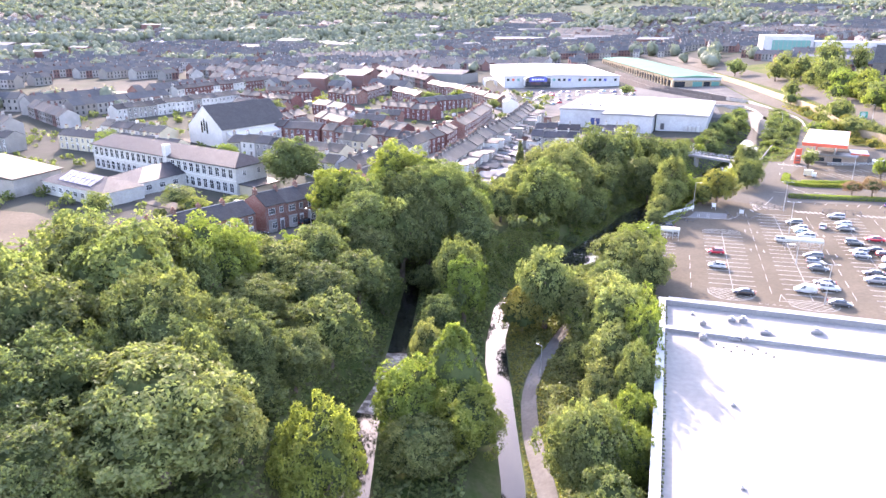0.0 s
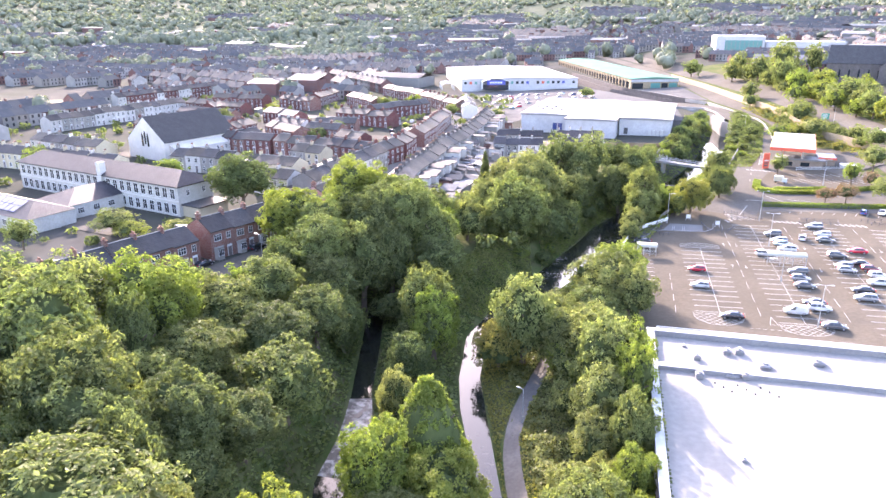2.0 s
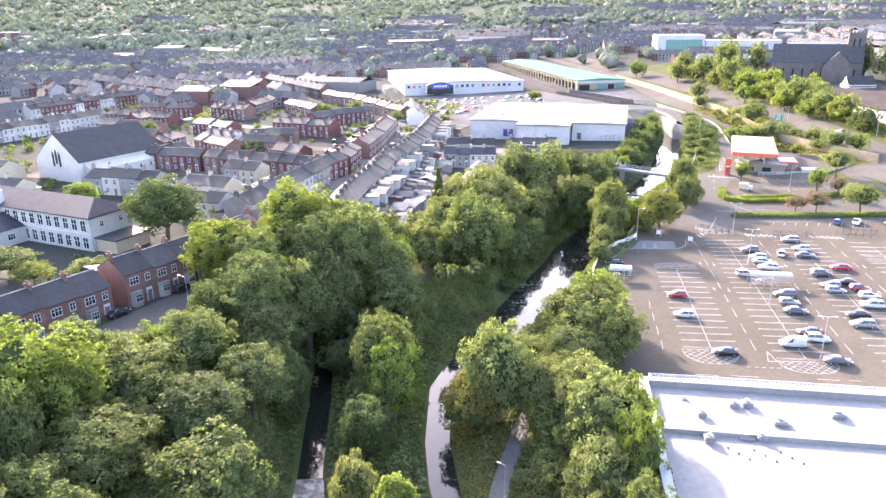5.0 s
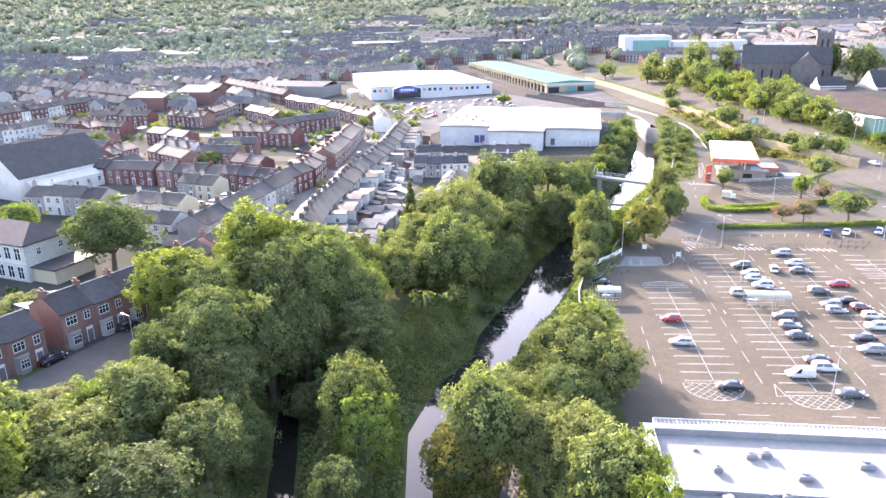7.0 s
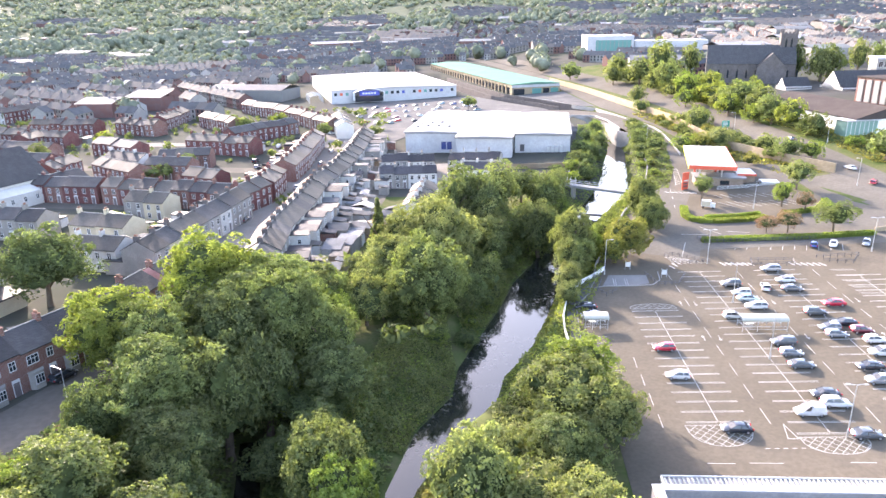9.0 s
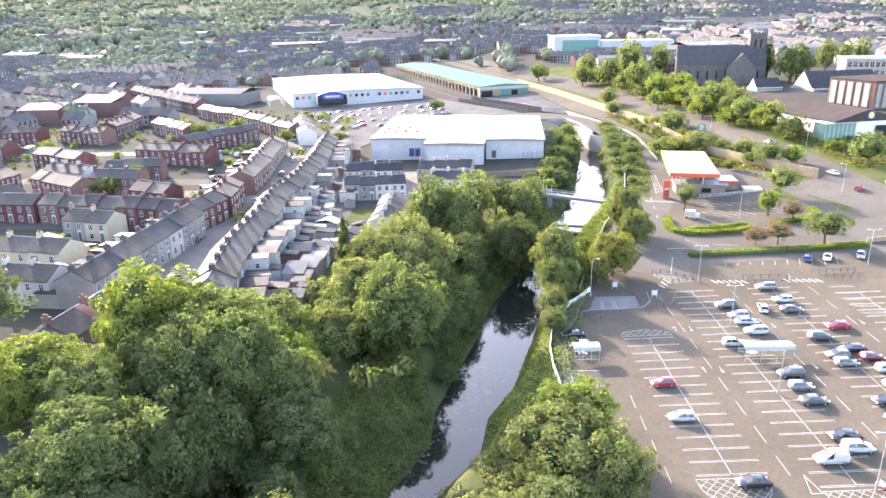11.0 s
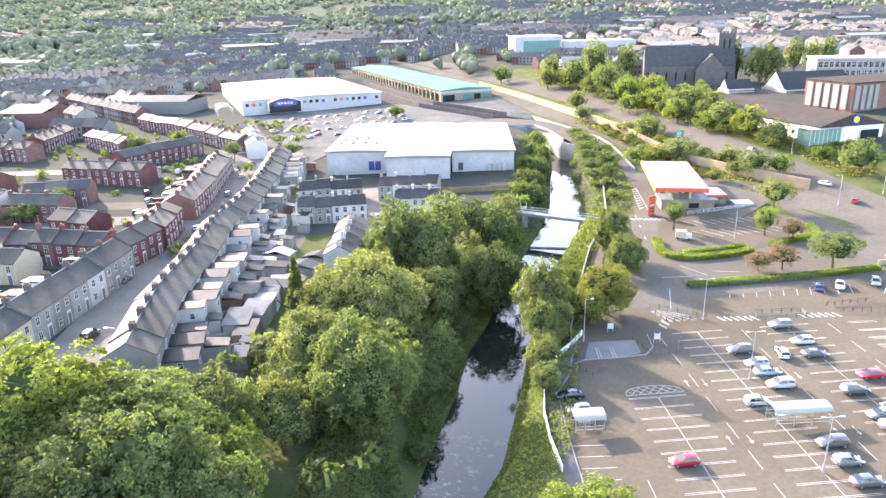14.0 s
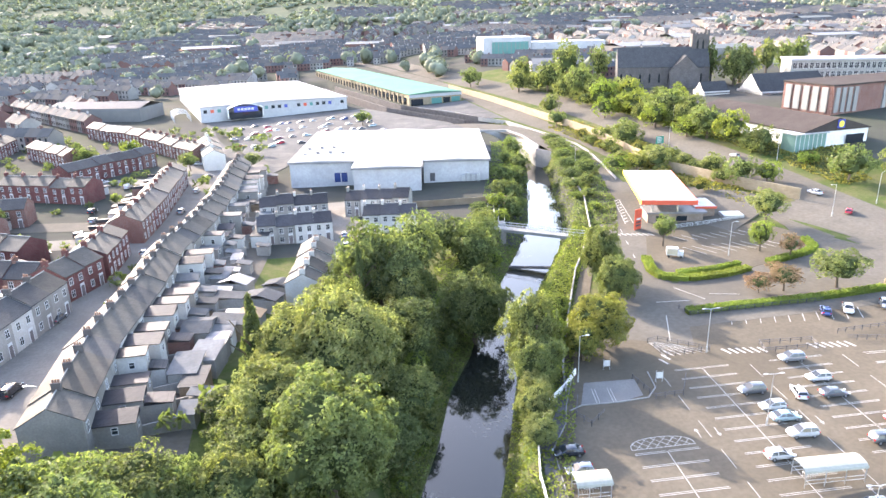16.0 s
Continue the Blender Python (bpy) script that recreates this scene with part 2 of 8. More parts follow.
def water_material():
    m, nd, lk, p = tree_of("river_water")
    p.inputs["Base Color"].default_value = (0.022, 0.02, 0.014, 1)
    p.inputs["IOR"].default_value = 1.45
    f = noise_at(nd, lk, 0.9, 3, 0.3, 0.7)
    f2 = noise_at(nd, lk, 0.07, 4, 0.54, 0.66)
    stones = noise_at(nd, lk, 1.3, 6, 0.55, 0.63)
    mm = nd.new("ShaderNodeMath")
    mm.operation = 'MULTIPLY'
    lk.new(f2, mm.inputs[0])
    lk.new(stones, mm.inputs[1])
    c = mix_rgb(nd, lk, mm.outputs[0], (0.014, 0.016, 0.013), (0.13, 0.122, 0.1))
    lk.new(c, p.inputs["Base Color"])
    ro = nd.new("ShaderNodeMapRange")
    ro.inputs[3].default_value, ro.inputs[4].default_value = 0.05, 0.3
    lk.new(mm.outputs[0], ro.inputs[0])
    lk.new(ro.outputs[0], p.inputs["Roughness"])
    bp = nd.new("ShaderNodeBump")
    bp.inputs["Strength"].default_value = 0.05
    bp.inputs["Distance"].default_value = 0.05
    lk.new(f, bp.inputs["Height"])
    lk.new(bp.outputs[0], p.inputs["Normal"])
    return m


WATER = water_material()


# ---- mesh helpers ----
class Mesh:
    """Gathers faces for one mesh; each face keeps a material slot."""

    def __init__(self):
        self.v, self.f, self.s = [], [], []

    def face(self, pts, slot=0):
        n = len(self.v)
        self.v += [tuple(p) for p in pts]
        self.f.append(tuple(range(n, n + len(pts))))
        self.s.append(slot)
        return self

    def box(self, x0, x1, y0, y1, z0, z1, slot=0):
        n = len(self.v)
        self.v += [(x, y, z) for z in (z0, z1) for y in (y0, y1) for x in (x0, x1)]
        for q in ((0, 2, 3, 1), (4, 5, 7, 6), (0, 1, 5, 4), (2, 6, 7, 3), (0, 4, 6, 2), (1, 3, 7, 5)):
            self.f.append(tuple(n + i for i in q))
            self.s.append(slot)
        return self

    def prism(self, poly, z0, z1, slot=0):
        """poly: corners counter-clockwise from above."""
        k, n = len(poly), len(self.v)
        self.v += [(x, y, z0) for x, y in poly] + [(x, y, z1) for x, y in poly]
        self.f.append(tuple(reversed(range(n, n + k))))
        self.f.append(tuple(range(n + k, n + 2 * k)))
        for i in range(k):
            j = (i + 1) % k
            self.f.append((n + i, n + j, n + k + j, n + k + i))
        self.s += [slot] * (k + 2)
        return self

    def along_x(self, prof, x0, x1, slot=0):
        """Extrudes a (y, z) profile along x."""
        k, n = len(prof), len(self.v)
        self.v += [(x0, y, z) for y, z in prof] + [(x1, y, z) for y, z in prof]
        self.f.append(tuple(range(n, n + k)))
        self.f.append(tuple(reversed(range(n + k, n + 2 * k))))
        for i in range(k):
            j = (i + 1) % k
            self.f.append((n + j, n + i, n + k + i, n + k + j))
        self.s += [slot] * (k + 2)
        return self

    def rod(self, a, b, r, n=6, slot=0, r2=None):
        a, b = Vector(a), Vector(b)
        q = (b - a).to_track_quat('Z', 'Y')
        r2 = r if r2 is None else r2
        m = len(self.v)
        for p, rr in ((a, r), (b, r2)):
            for i in range(n):
                w = 2 * math.pi * i / n
                self.v.append(tuple(p + q @ Vector((rr * math.cos(w), rr * math.sin(w), 0))))
        for i in range(n):
            j = (i + 1) % n
            self.f.append((m + i, m + j, m + n + j, m + n + i))
        self.f += [tuple(reversed(range(m, m + n))), tuple(range(m + n, m + 2 * n))]
        self.s += [slot] * (n + 2)
        return self

    def data(self, name, *mats):
        me = bpy.data.meshes.new(name)
        me.from_pydata(self.v, [], self.f)
        for m in mats:
            me.materials.append(m)
        if len(mats) > 1:
            me.polygons.foreach_set("material_index", self.s)
        me.update()
        return me


def link(name, me, parent=None, m=None, label="", mat=None):
    ob = new(name, me)
    if parent is not None:
        ob.parent = parent
    if m is not None:
        ob.matrix_basis = m
    if label:
        ob["label"] = label
    if mat is not None:
        ob.material_slots[0].link = 'OBJECT'
        ob.material_slots[0].material = mat
    return ob


def thing(name, m, label, category, group="", kind=""):
    ob = new(name)
    ob.empty_display_size = 0.3
    ob.matrix_basis = m
    return tagged(ob, label, category, group, kind)


# ---- the lie of the land ----
def sstep(a, b, x):
    t = np.clip((x - a) / (b - a), 0, 1)
    return t * t * (3 - 2 * t)


RIVER = [(0, -66, 1.7), (3.3, 0, 1.6), (2.2, 22, 1.5), (1.6, 33, 1.5), (-0.9, 50.6, 1.6), (-2.9, 63.8, 1.9), (-3.8, 72.6, 1.7), (-3.3, 87, 1.8),
         (2.2, 99, 2.8), (9.5, 107.8, 3.6), (12.1, 116.6, 4.1), (17, 124.3, 5.1), (24.6, 139.7, 5.0), (30.1, 152.4, 5.2), (35.8, 162.8, 4.4),
         (43.6, 179.3, 4.0), (57.8, 201.5, 4.6), (66, 214.5, 5.0), (76, 234, 4.8), (84.5, 257.4, 4.4), (95, 285, 3.6), (102, 309, 2.6), (105.5, 326, 2.6), (104, 350, 3.0), (97, 372, 3.0), (86, 398, 3.0), (72, 430, 3.0), (61, 487, 3.0), (50, 545, 3.0)]
RACE = [(-16, 0, 1.7), (-17.6, 28.6, 1.8), (-20.4, 45, 1.9), (-19.4, 54, 2.1), (-19.6, 60, 2.0), (-20.4, 66, 1.6), (-22, 82.5, 1.7), (-24, 101, 1.5)]


def water_level(y):
    return -6.05 + 0.015 * (np.clip(y, -60, 280) - 55)


def right_bank(x, y):
    return (0.03 * (np.clip(x, -55, 280) - 40.7) + 0.013 * (np.clip(y, 44, 660) - 104.5) + 7.0 * sstep(105, 165, x) * sstep(150, 260, y))


def base_level(x, y):
    w = sstep(-38, 16, x)
    r = np.hypot(x, y)
    return (1 - w) * 3.5 + w * right_bank(x, y) + 150 * sstep(700, 3300, r) ** 1.15


def stream(x, y, line):
    """Distance from the water's edge, and the side (+ east)."""
    best, side = np.full(np.shape(x), 1e9), np.zeros(np.shape(x))
    for (ax, ay, aw), (bx, by, bw) in zip(line, line[1:]):
        dx, dy = bx - ax, by - ay
        u = np.clip(((x - ax) * dx + (y - ay) * dy) / (dx * dx + dy * dy), 0, 1)
        px, py = x - ax - u * dx, y - ay - u * dy
        d = np.hypot(px, py) - (aw + u * (bw - aw))
        s = np.sign(px * dy - py * dx)
        side = np.where(d < best, s, side)
        best = np.minimum(best, d)
    return best, side


def land(x, y):
    x, y = np.asarray(x, float), np.asarray(y, float)
    z = base_level(x, y)
    d, side = stream(x, y, RIVER)
    wl = water_level(y)
    # even slopes through the waterline; the near reach has a low shelf with a path on the east bank
    path_side = (side > 0) & (y < 92)
    edge = np.clip(0.42 * d, -0.9, np.where(path_side, 1.3, 0.55))
    rise = np.where(path_side, sstep(9.5, 15.0, d), np.where(side > 0, sstep(1.0, 3.8, d), sstep(1.2, 9.0, d)))
    z = np.where(d < 16, wl + edge + (z - wl - edge) * rise, z)
    d2, _ = stream(x, y, RACE)
    edge2 = np.clip(0.42 * d2, -0.8, 0.6)
    z = np.where(d2 < 8, np.minimum(z, wl + edge2 + (z - wl - edge2) * sstep(1.2, 8, d2)), z)
    # the wooded island between the two channels lies low
    isl = sstep(-17, -13, x) * (1 - sstep(-6, -3, x)) * (1 - sstep(92, 100, y))
    return z * (1 - isl) + np.minimum(z, wl + 1.6) * isl


def ground_z(x, y):
    return float(land(np.array([x]), np.array([y]))[0])


def axis_lines(lo, hi, step, far_lo, far_hi):
    a = list(np.arange(lo, hi + 1e-6, step))
    s = step
    while a[-1] < far_hi:
        s *= 1.13
        a.append(a[-1] + s)
    s = step
    while a[0] > far_lo:
        s *= 1.13
        a.insert(0, a[0] - s)
    return np.array(a)


def build_ground():
    gx, gy = axis_lines(-75, 126, 1.2, -3800, 3800), axis_lines(-30, 400, 1.25, -400, 4300)
    X, Y = np.meshgrid(gx, gy)
    Z = land(X, Y)
    nx, ny = len(gx), len(gy)
    co = np.stack([X, Y, Z], -1).reshape(-1, 3)
    i = np.arange(nx * ny).reshape(ny, nx)
    q = np.stack([i[:-1, :-1], i[:-1, 1:], i[1:, 1:], i[1:, :-1]], -1).reshape(-1, 4)
    me = bpy.data.meshes.new("ground")
    me.from_pydata(co.tolist(), [], q.tolist())
    me.materials.append(EARTH)
    me.materials.append(TOWN_GROUND)
    me.materials.append(FIELDS)
    c = co[q].mean(1)
    town = ((c[:, 0] < -40) & (c[:, 1] > 95)) | ((c[:, 1] > 215) & (c[:, 0] < 100)) | (c[:, 1] > 520) | (c[:, 0] > 175) | (c[:, 0] < -160)
    hills = np.hypot(c[:, 0], c[:, 1]) > 950
    me.polygons.foreach_set("material_index", np.where(hills, 2, town.astype(int)).astype(np.int32))
    me.polygons.foreach_set("use_smooth", np.ones(len(q), bool))
    me.update()
    tagged(new("ground", me), "rough grass, earth and town ground in a shallow valley", "ground", kind="structure")


build_ground()


def ribbon(name, line, mat, label, lift=0.06, level=None, kind="structure", width=1.0, category="road", across=3, even=False):
    """A sheet along a centre line of (x, y, half width)."""
    pts = []
    for (ax, ay, aw), (bx, by, bw) in zip(line, line[1:]):
        n = max(1, int(math.hypot(bx - ax, by - ay) / 2.5))
        pts += [(ax + (bx - ax) * k / n, ay + (by - ay) * k / n, (aw + (bw - aw) * k / n) * width) for k in range(n)]
    pts.append((line[-1][0], line[-1][1], line[-1][2] * width))
    p = np.array(pts)
    for _ in range(3):
        p[1:-1] = (p[:-2] + 2 * p[1:-1] + p[2:]) / 4
    t = np.gradient(p[:, :2], axis=0)
    t /= np.linalg.norm(t, axis=1)[:, None]
    nrm = np.stack([-t[:, 1], t[:, 0]], 1)
    v, f = [], []
    for k in range(across + 1):
        s = 1 - 2 * k / across
        xy = p[:, :2] + nrm * p[:, 2:3] * s
        z = (base_level if even else land)(xy[:, 0], xy[:, 1]) + lift if level is None else level(xy[:, 1])
        v += [(*a, b) for a, b in zip(xy.tolist(), z.tolist())]
    n = len(p)
    for k in range(across):
        f += [(k * n + i, (k + 1) * n + i, (k + 1) * n + i + 1, k * n + i + 1) for i in range(n - 1)]
    me = bpy.data.meshes.new(name)
    me.from_pydata(v, [], f)
    me.materials.append(mat)
    me.update()
    return tagged(new(name, me), label, category, kind=kind)


ribbon("water", RIVER, WATER, "dark shallow river reflecting the sky", level=lambda y: water_level(y), width=1.7, category="river")
ribbon("water", RACE, WATER, "narrow dark side channel under trees", level=lambda y: water_level(y), width=1.8, category="river")


def rapids_material():
    m, nd, lk, p = tree_of("broken_water")
    f = noise_at(nd, lk, 0.8, 8, 0.46, 0.62)
    c = mix_rgb(nd, lk, f, (0.03, 0.028, 0.02), (0.3, 0.29, 0.26))
    lk.new(c, p.inputs["Base Color"])
    p.inputs["Roughness"].default_value = 0.35
    bp = nd.new("ShaderNodeBump")
    bp.inputs["Strength"].default_value = 0.6
    bp.inputs["Distance"].default_value = 0.1
    lk.new(f, bp.inputs["Height"])
    lk.new(bp.outputs[0], p.inputs["Normal"])
    return m


ribbon("water_rapids", [(-20.3, 46, 2.2), (-19.4, 54, 2.5), (-19.6, 60, 2.4), (-20.3, 65, 1.9)], rapids_material(), "broken white water over stones in the side channel", level=lambda y: water_level(y) + 0.02, category="river")


# ---- trees ----
def envelope(n, seed):
    """How far a crown reaches in the direction n: a dome on a wide skirt, with uneven boughs."""
    z = n.z
    r = math.sqrt(max(0.0, 1 - ((z + 0.2) / 1.2) ** 2)) if z > -0.2 else 1 - 0.3 * ((-0.2 - z) / 0.8) ** 2
    r = math.hypot(r, z) if z < 0.9 else 1.0
    o = Vector((seed * 3.7, seed * 1.9, seed * 2.3))
    b = noise.noise(n * 1.5 + o) * 0.28 + noise.noise(n * 3.4 + o) * 0.27 + noise.noise(n * 7.5 + o) * 0.13
    return min(r, 1.08) * (0.86 + b)


def crown_mesh(name, seed, billows, per, leaf, shape="broad", core=0.8, size=(0.13, 0.25)):
    """A crown of radius 1 round the origin: leafy billows heaped on a dome, a dark core showing in the gaps between
    them.
    """
    rng = np.random.RandomState(seed + 100)
    pts, rad = [], []
    while len(pts) < billows:
        if shape == "broad":
            n = Vector(rng.normal(size=3)).normalized()
            if n.z < -0.8 or (n.z < -0.3 and rng.rand() < .4):
                continue
            r = rng.uniform(*size)
            # spread the billows: too near a neighbour, try again
            p = n * (envelope(n, seed) - r * .55) * (1 if rng.rand() < .8 else rng.uniform(.8, .95))
            if pts and min((p - q).length for q in pts) < r * .72:
                continue
        else:
            z, a = rng.uniform(-1, .97), rng.uniform(0, 6.283)
            w = 0.7 * (1 - (z + 1) / 2) ** 0.85 if shape == "spire" else 0.92 * (1 - (z + 1) / 2) ** 0.62 * (0.86 + 0.22 * noise.noise(Vector((math.cos(a) * 1.6, math.sin(a) * 1.6, z * 3.2 + seed))))
            p = Vector((w * math.cos(a), w * math.sin(a), z))
            r = rng.uniform(*size) * (.55 + .45 * (1 - z) / 2)
        pts.append(p)
        rad.append(r)
    P, R = np.array(pts), np.array(rad)[:, None, None]
    m = len(P)
    out = P / np.maximum(np.linalg.norm(P, axis=1)[:, None], .05)
    d = rng.normal(size=(m, per, 3)) + out[:, None] * .75 + np.array([0, 0, .5])
    d /= np.linalg.norm(d, axis=2)[:, :, None]
    # ragged sprays reach past each billow
    reach = np.where(rng.rand(m, per, 1) < .12, rng.uniform(1.05, 1.4, (m, per, 1)), rng.uniform(.72, 1.08, (m, per, 1)))
    pos = (P[:, None] + d * R * reach).reshape(-1, 3)
    k = len(pos)
    face = d.reshape(-1, 3) * .5 + np.repeat(out, per, 0) * .4 + rng.normal(size=(k, 3)) * 0.45 + np.array([0, 0, 0.1])
    face /= np.linalg.norm(face, axis=1)[:, None]
    a = np.cross(face, rng.normal(size=(k, 3)))
    a /= np.linalg.norm(a, axis=1)[:, None]
    b = np.cross(face, a)
    s = leaf * rng.uniform(0.5, 1.4, size=(k, 1))
    q = np.stack([pos - a * s * 0.6, pos - b * s * 0.36 + face * s * 0.14, pos + a * s * 0.6 - face * s * 0.1, pos + b * s * 0.36 + face * s * 0.1], 1)
    v = q.reshape(-1, 3).tolist()
    f = np.arange(k * 4).reshape(k, 4).tolist()
    # a solid core, well below the outer leaves, coloured dark as the crown's inner shade
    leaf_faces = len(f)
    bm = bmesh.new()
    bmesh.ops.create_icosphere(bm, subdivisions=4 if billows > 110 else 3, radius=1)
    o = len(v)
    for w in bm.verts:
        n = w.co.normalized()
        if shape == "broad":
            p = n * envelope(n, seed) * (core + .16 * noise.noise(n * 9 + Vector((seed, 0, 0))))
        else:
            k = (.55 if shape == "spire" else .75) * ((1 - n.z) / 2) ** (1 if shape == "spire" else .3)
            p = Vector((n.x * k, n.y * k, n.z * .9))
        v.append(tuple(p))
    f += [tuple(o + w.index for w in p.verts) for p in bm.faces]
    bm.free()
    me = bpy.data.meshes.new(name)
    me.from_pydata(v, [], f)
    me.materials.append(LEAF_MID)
    me.materials.append(CROWN_SHADE)
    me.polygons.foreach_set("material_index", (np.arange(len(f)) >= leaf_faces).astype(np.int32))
    me.update()
    return me


def trunk_mesh(seed):
    rng = random.Random(seed)
    g = Mesh()
    top = Vector((rng.uniform(-.04, .04), rng.uniform(-.04, .04), 0.55))
    g.rod((0, 0, -0.06), (0, 0, 0.05), 0.05, 8, r2=0.034)
    g.rod((0, 0, 0.05), top, 0.034, 8, r2=0.02)
    for k in range(6):
        a = k * 1.05 + rng.uniform(-.3, .3)
        z = rng.uniform(0.22, 0.5)
        o = top * (z / 0.55)
        g.rod(o, o + Vector((math.cos(a) * 0.22, math.sin(a) * 0.22, rng.uniform(.16, .3))), 0.016, 5, r2=0.006)
    return g.data("trunk", BARK)


TRUNKS = [trunk_mesh(s) for s in range(3)]
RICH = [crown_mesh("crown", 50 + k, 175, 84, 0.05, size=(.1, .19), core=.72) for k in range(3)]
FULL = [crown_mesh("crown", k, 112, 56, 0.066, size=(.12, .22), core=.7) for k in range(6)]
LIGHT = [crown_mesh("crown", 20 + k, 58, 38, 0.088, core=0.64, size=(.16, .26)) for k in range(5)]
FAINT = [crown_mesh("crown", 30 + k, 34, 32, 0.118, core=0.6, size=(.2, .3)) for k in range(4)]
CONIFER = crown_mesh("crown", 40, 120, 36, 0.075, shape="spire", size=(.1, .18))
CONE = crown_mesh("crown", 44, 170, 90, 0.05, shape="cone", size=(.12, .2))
tree_count = [0]
PLANTED = []
RICH_ONES = (25, 26, 27, 61, 63)


def tree(x, y, top, r, mat, label, group="", full=True, spire=False, cone=False, skirt=0.12, squash=1.0):
    """top: height of the crown's top above the datum."""
    k = tree_count[0]
    tree_count[0] += 1
    if full and not spire:
        r *= 1.16
        y += 0.3 * r
    PLANTED.append((x, y, top, r))
    rng = random.Random(k * 7 + 3)
    g = ground_z(x, y)
    h = max(top - g, 2.0)
    low = h * skirt
    ob = thing("tree", pose(x, y, g, 0, 0, rng.uniform(0, 360)), label, "tree", group)
    link("trunk", TRUNKS[k % 3], ob, Matrix.Diagonal((h, h, h, 1)))
    rz = (h - low) / 2
    me = CONE if cone else CONIFER if spire else (RICH[k % 3] if full and (y < 47 and x > -48 or k in RICH_ONES or 30 < x < 70 and 140 < y < 182 and r > 4 or r > 6.3 and y < 156 and x > -50) else FULL[k % 6] if full and y < 168 or y < 135 and -60 < x < 40 else LIGHT[k % 5] if y < 215 and x < 118 and r > 2.75 else FAINT[k % 4])
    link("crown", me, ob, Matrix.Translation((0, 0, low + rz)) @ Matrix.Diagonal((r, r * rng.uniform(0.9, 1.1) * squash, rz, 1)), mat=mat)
    return ob


WOOD_L = "large broadleaf tree in dense riverside woodland"
BANK_L = "broadleaf tree with full green crown on the river bank"
# the wood on the west bank
for x, y, top, r, mat in ((-33.5, 12, 18.6, 8.2, LEAF_PALE), (-20, 21, 9.8, 4.6, LEAF_LIME), (-27, 48, 11, 5.4, LEAF_MID), (-39, 49.5, 12.6, 5.5, LEAF_MID),
                          (-39, 25.5, 17.8, 5.6, LEAF_DARK), (-44, 30, 20.6, 6.2, LEAF_MID), (-53.5, 39.5, 22.4, 7.2, LEAF_MID), (-48.5, 55.5, 19.2, 6.8, LEAF_LIME),
                          (-57, 52, 20.5, 6.5, LEAF_MID), (-63, 44, 22, 7.5, LEAF_DARK), (-55, 24, 21, 7.0, LEAF_DARK), (-47, 14, 19.5, 6.5, LEAF_DARK),
                          (-66, 30, 22, 7.5, LEAF_MID), (-72, 56, 19, 7.0, LEAF_MID), (-42, 2, 17, 6.5, LEAF_DARK), (-58, 6, 19, 7.0, LEAF_DARK),
                          (-33, 33, 14.5, 5.0, LEAF_DARK), (-31, 58, 11.5, 5.0, LEAF_DARK), (-41, 63, 13.5, 5.4, LEAF_MID), (-37.5, 74, 13, 5.2, LEAF_MID),
                          (-28, 68, 11, 4.4, LEAF_DARK), (-50, 66, 15, 5.0, LEAF_MID), (-82, 42, 20, 8, LEAF_DARK), (-28, 36, 11, 4.4, LEAF_DARK), (-30, 84, 10.5, 4.6, LEAF_DARK)):
    tree(x, y, top, r, mat, WOOD_L, "riverside wood")
# the great clump upstream of the wood
for x, y, top, r, mat in ((-31, 117, 20.6, 7.2, LEAF_LIME), (-20.4, 113.5, 18.4, 6.8, LEAF_MID), (-19, 107, 18.2, 6.0, LEAF_MID), (-26, 106, 17.5, 6.6, LEAF_DARK),
                          (-42.5, 106, 17.2, 6.4, LEAF_LIME), (-33, 91.5, 15.2, 6.2, LEAF_MID), (-35.5, 101, 16, 5.5, LEAF_MID), (-16, 121, 14.5, 5.2, LEAF_DARK),
                          (-13.5, 114, 12.5, 4.5, LEAF_LIME), (-26, 95, 13.5, 5.2, LEAF_DARK), (-21, 99, 13, 4.6, LEAF_DARK)):
    tree(x, y, top, r, mat, "huge spreading broadleaf tree above the river", "riverside wood")
# the island
for x, y, top, r, mat, sk in ((-7.4, 41.5, 10.2, 5.4, LEAF_LIME, .02), (-12.2, 36, 8.2, 4.6, LEAF_LIME, .02), (-5.0, 35, 5.5, 4.6, LEAF_LIME, .02), (-10, 30, 3.5, 4.4, LEAF_MID, .02), (-12.6, 51.4, 6.6, 2.6, LEAF_PALE, .2),
                              (-11.6, 79, 10.2, 4.6, LEAF_MID, .1), (-9.9, 74, 8.5, 3.6, LEAF_LIME, .1), (-11, 98.5, 9.6, 4.6, LEAF_DARK, .15), (-13, 66.5, 4.5, 3.4, LEAF_DARK, .05), (-13.5, 88, 7, 4.2, LEAF_DARK, .1)):
    tree(x, y, top, r, mat, "bright green tree on a narrow river island", "island trees", skirt=sk, cone=(y < 45 and y > 40))
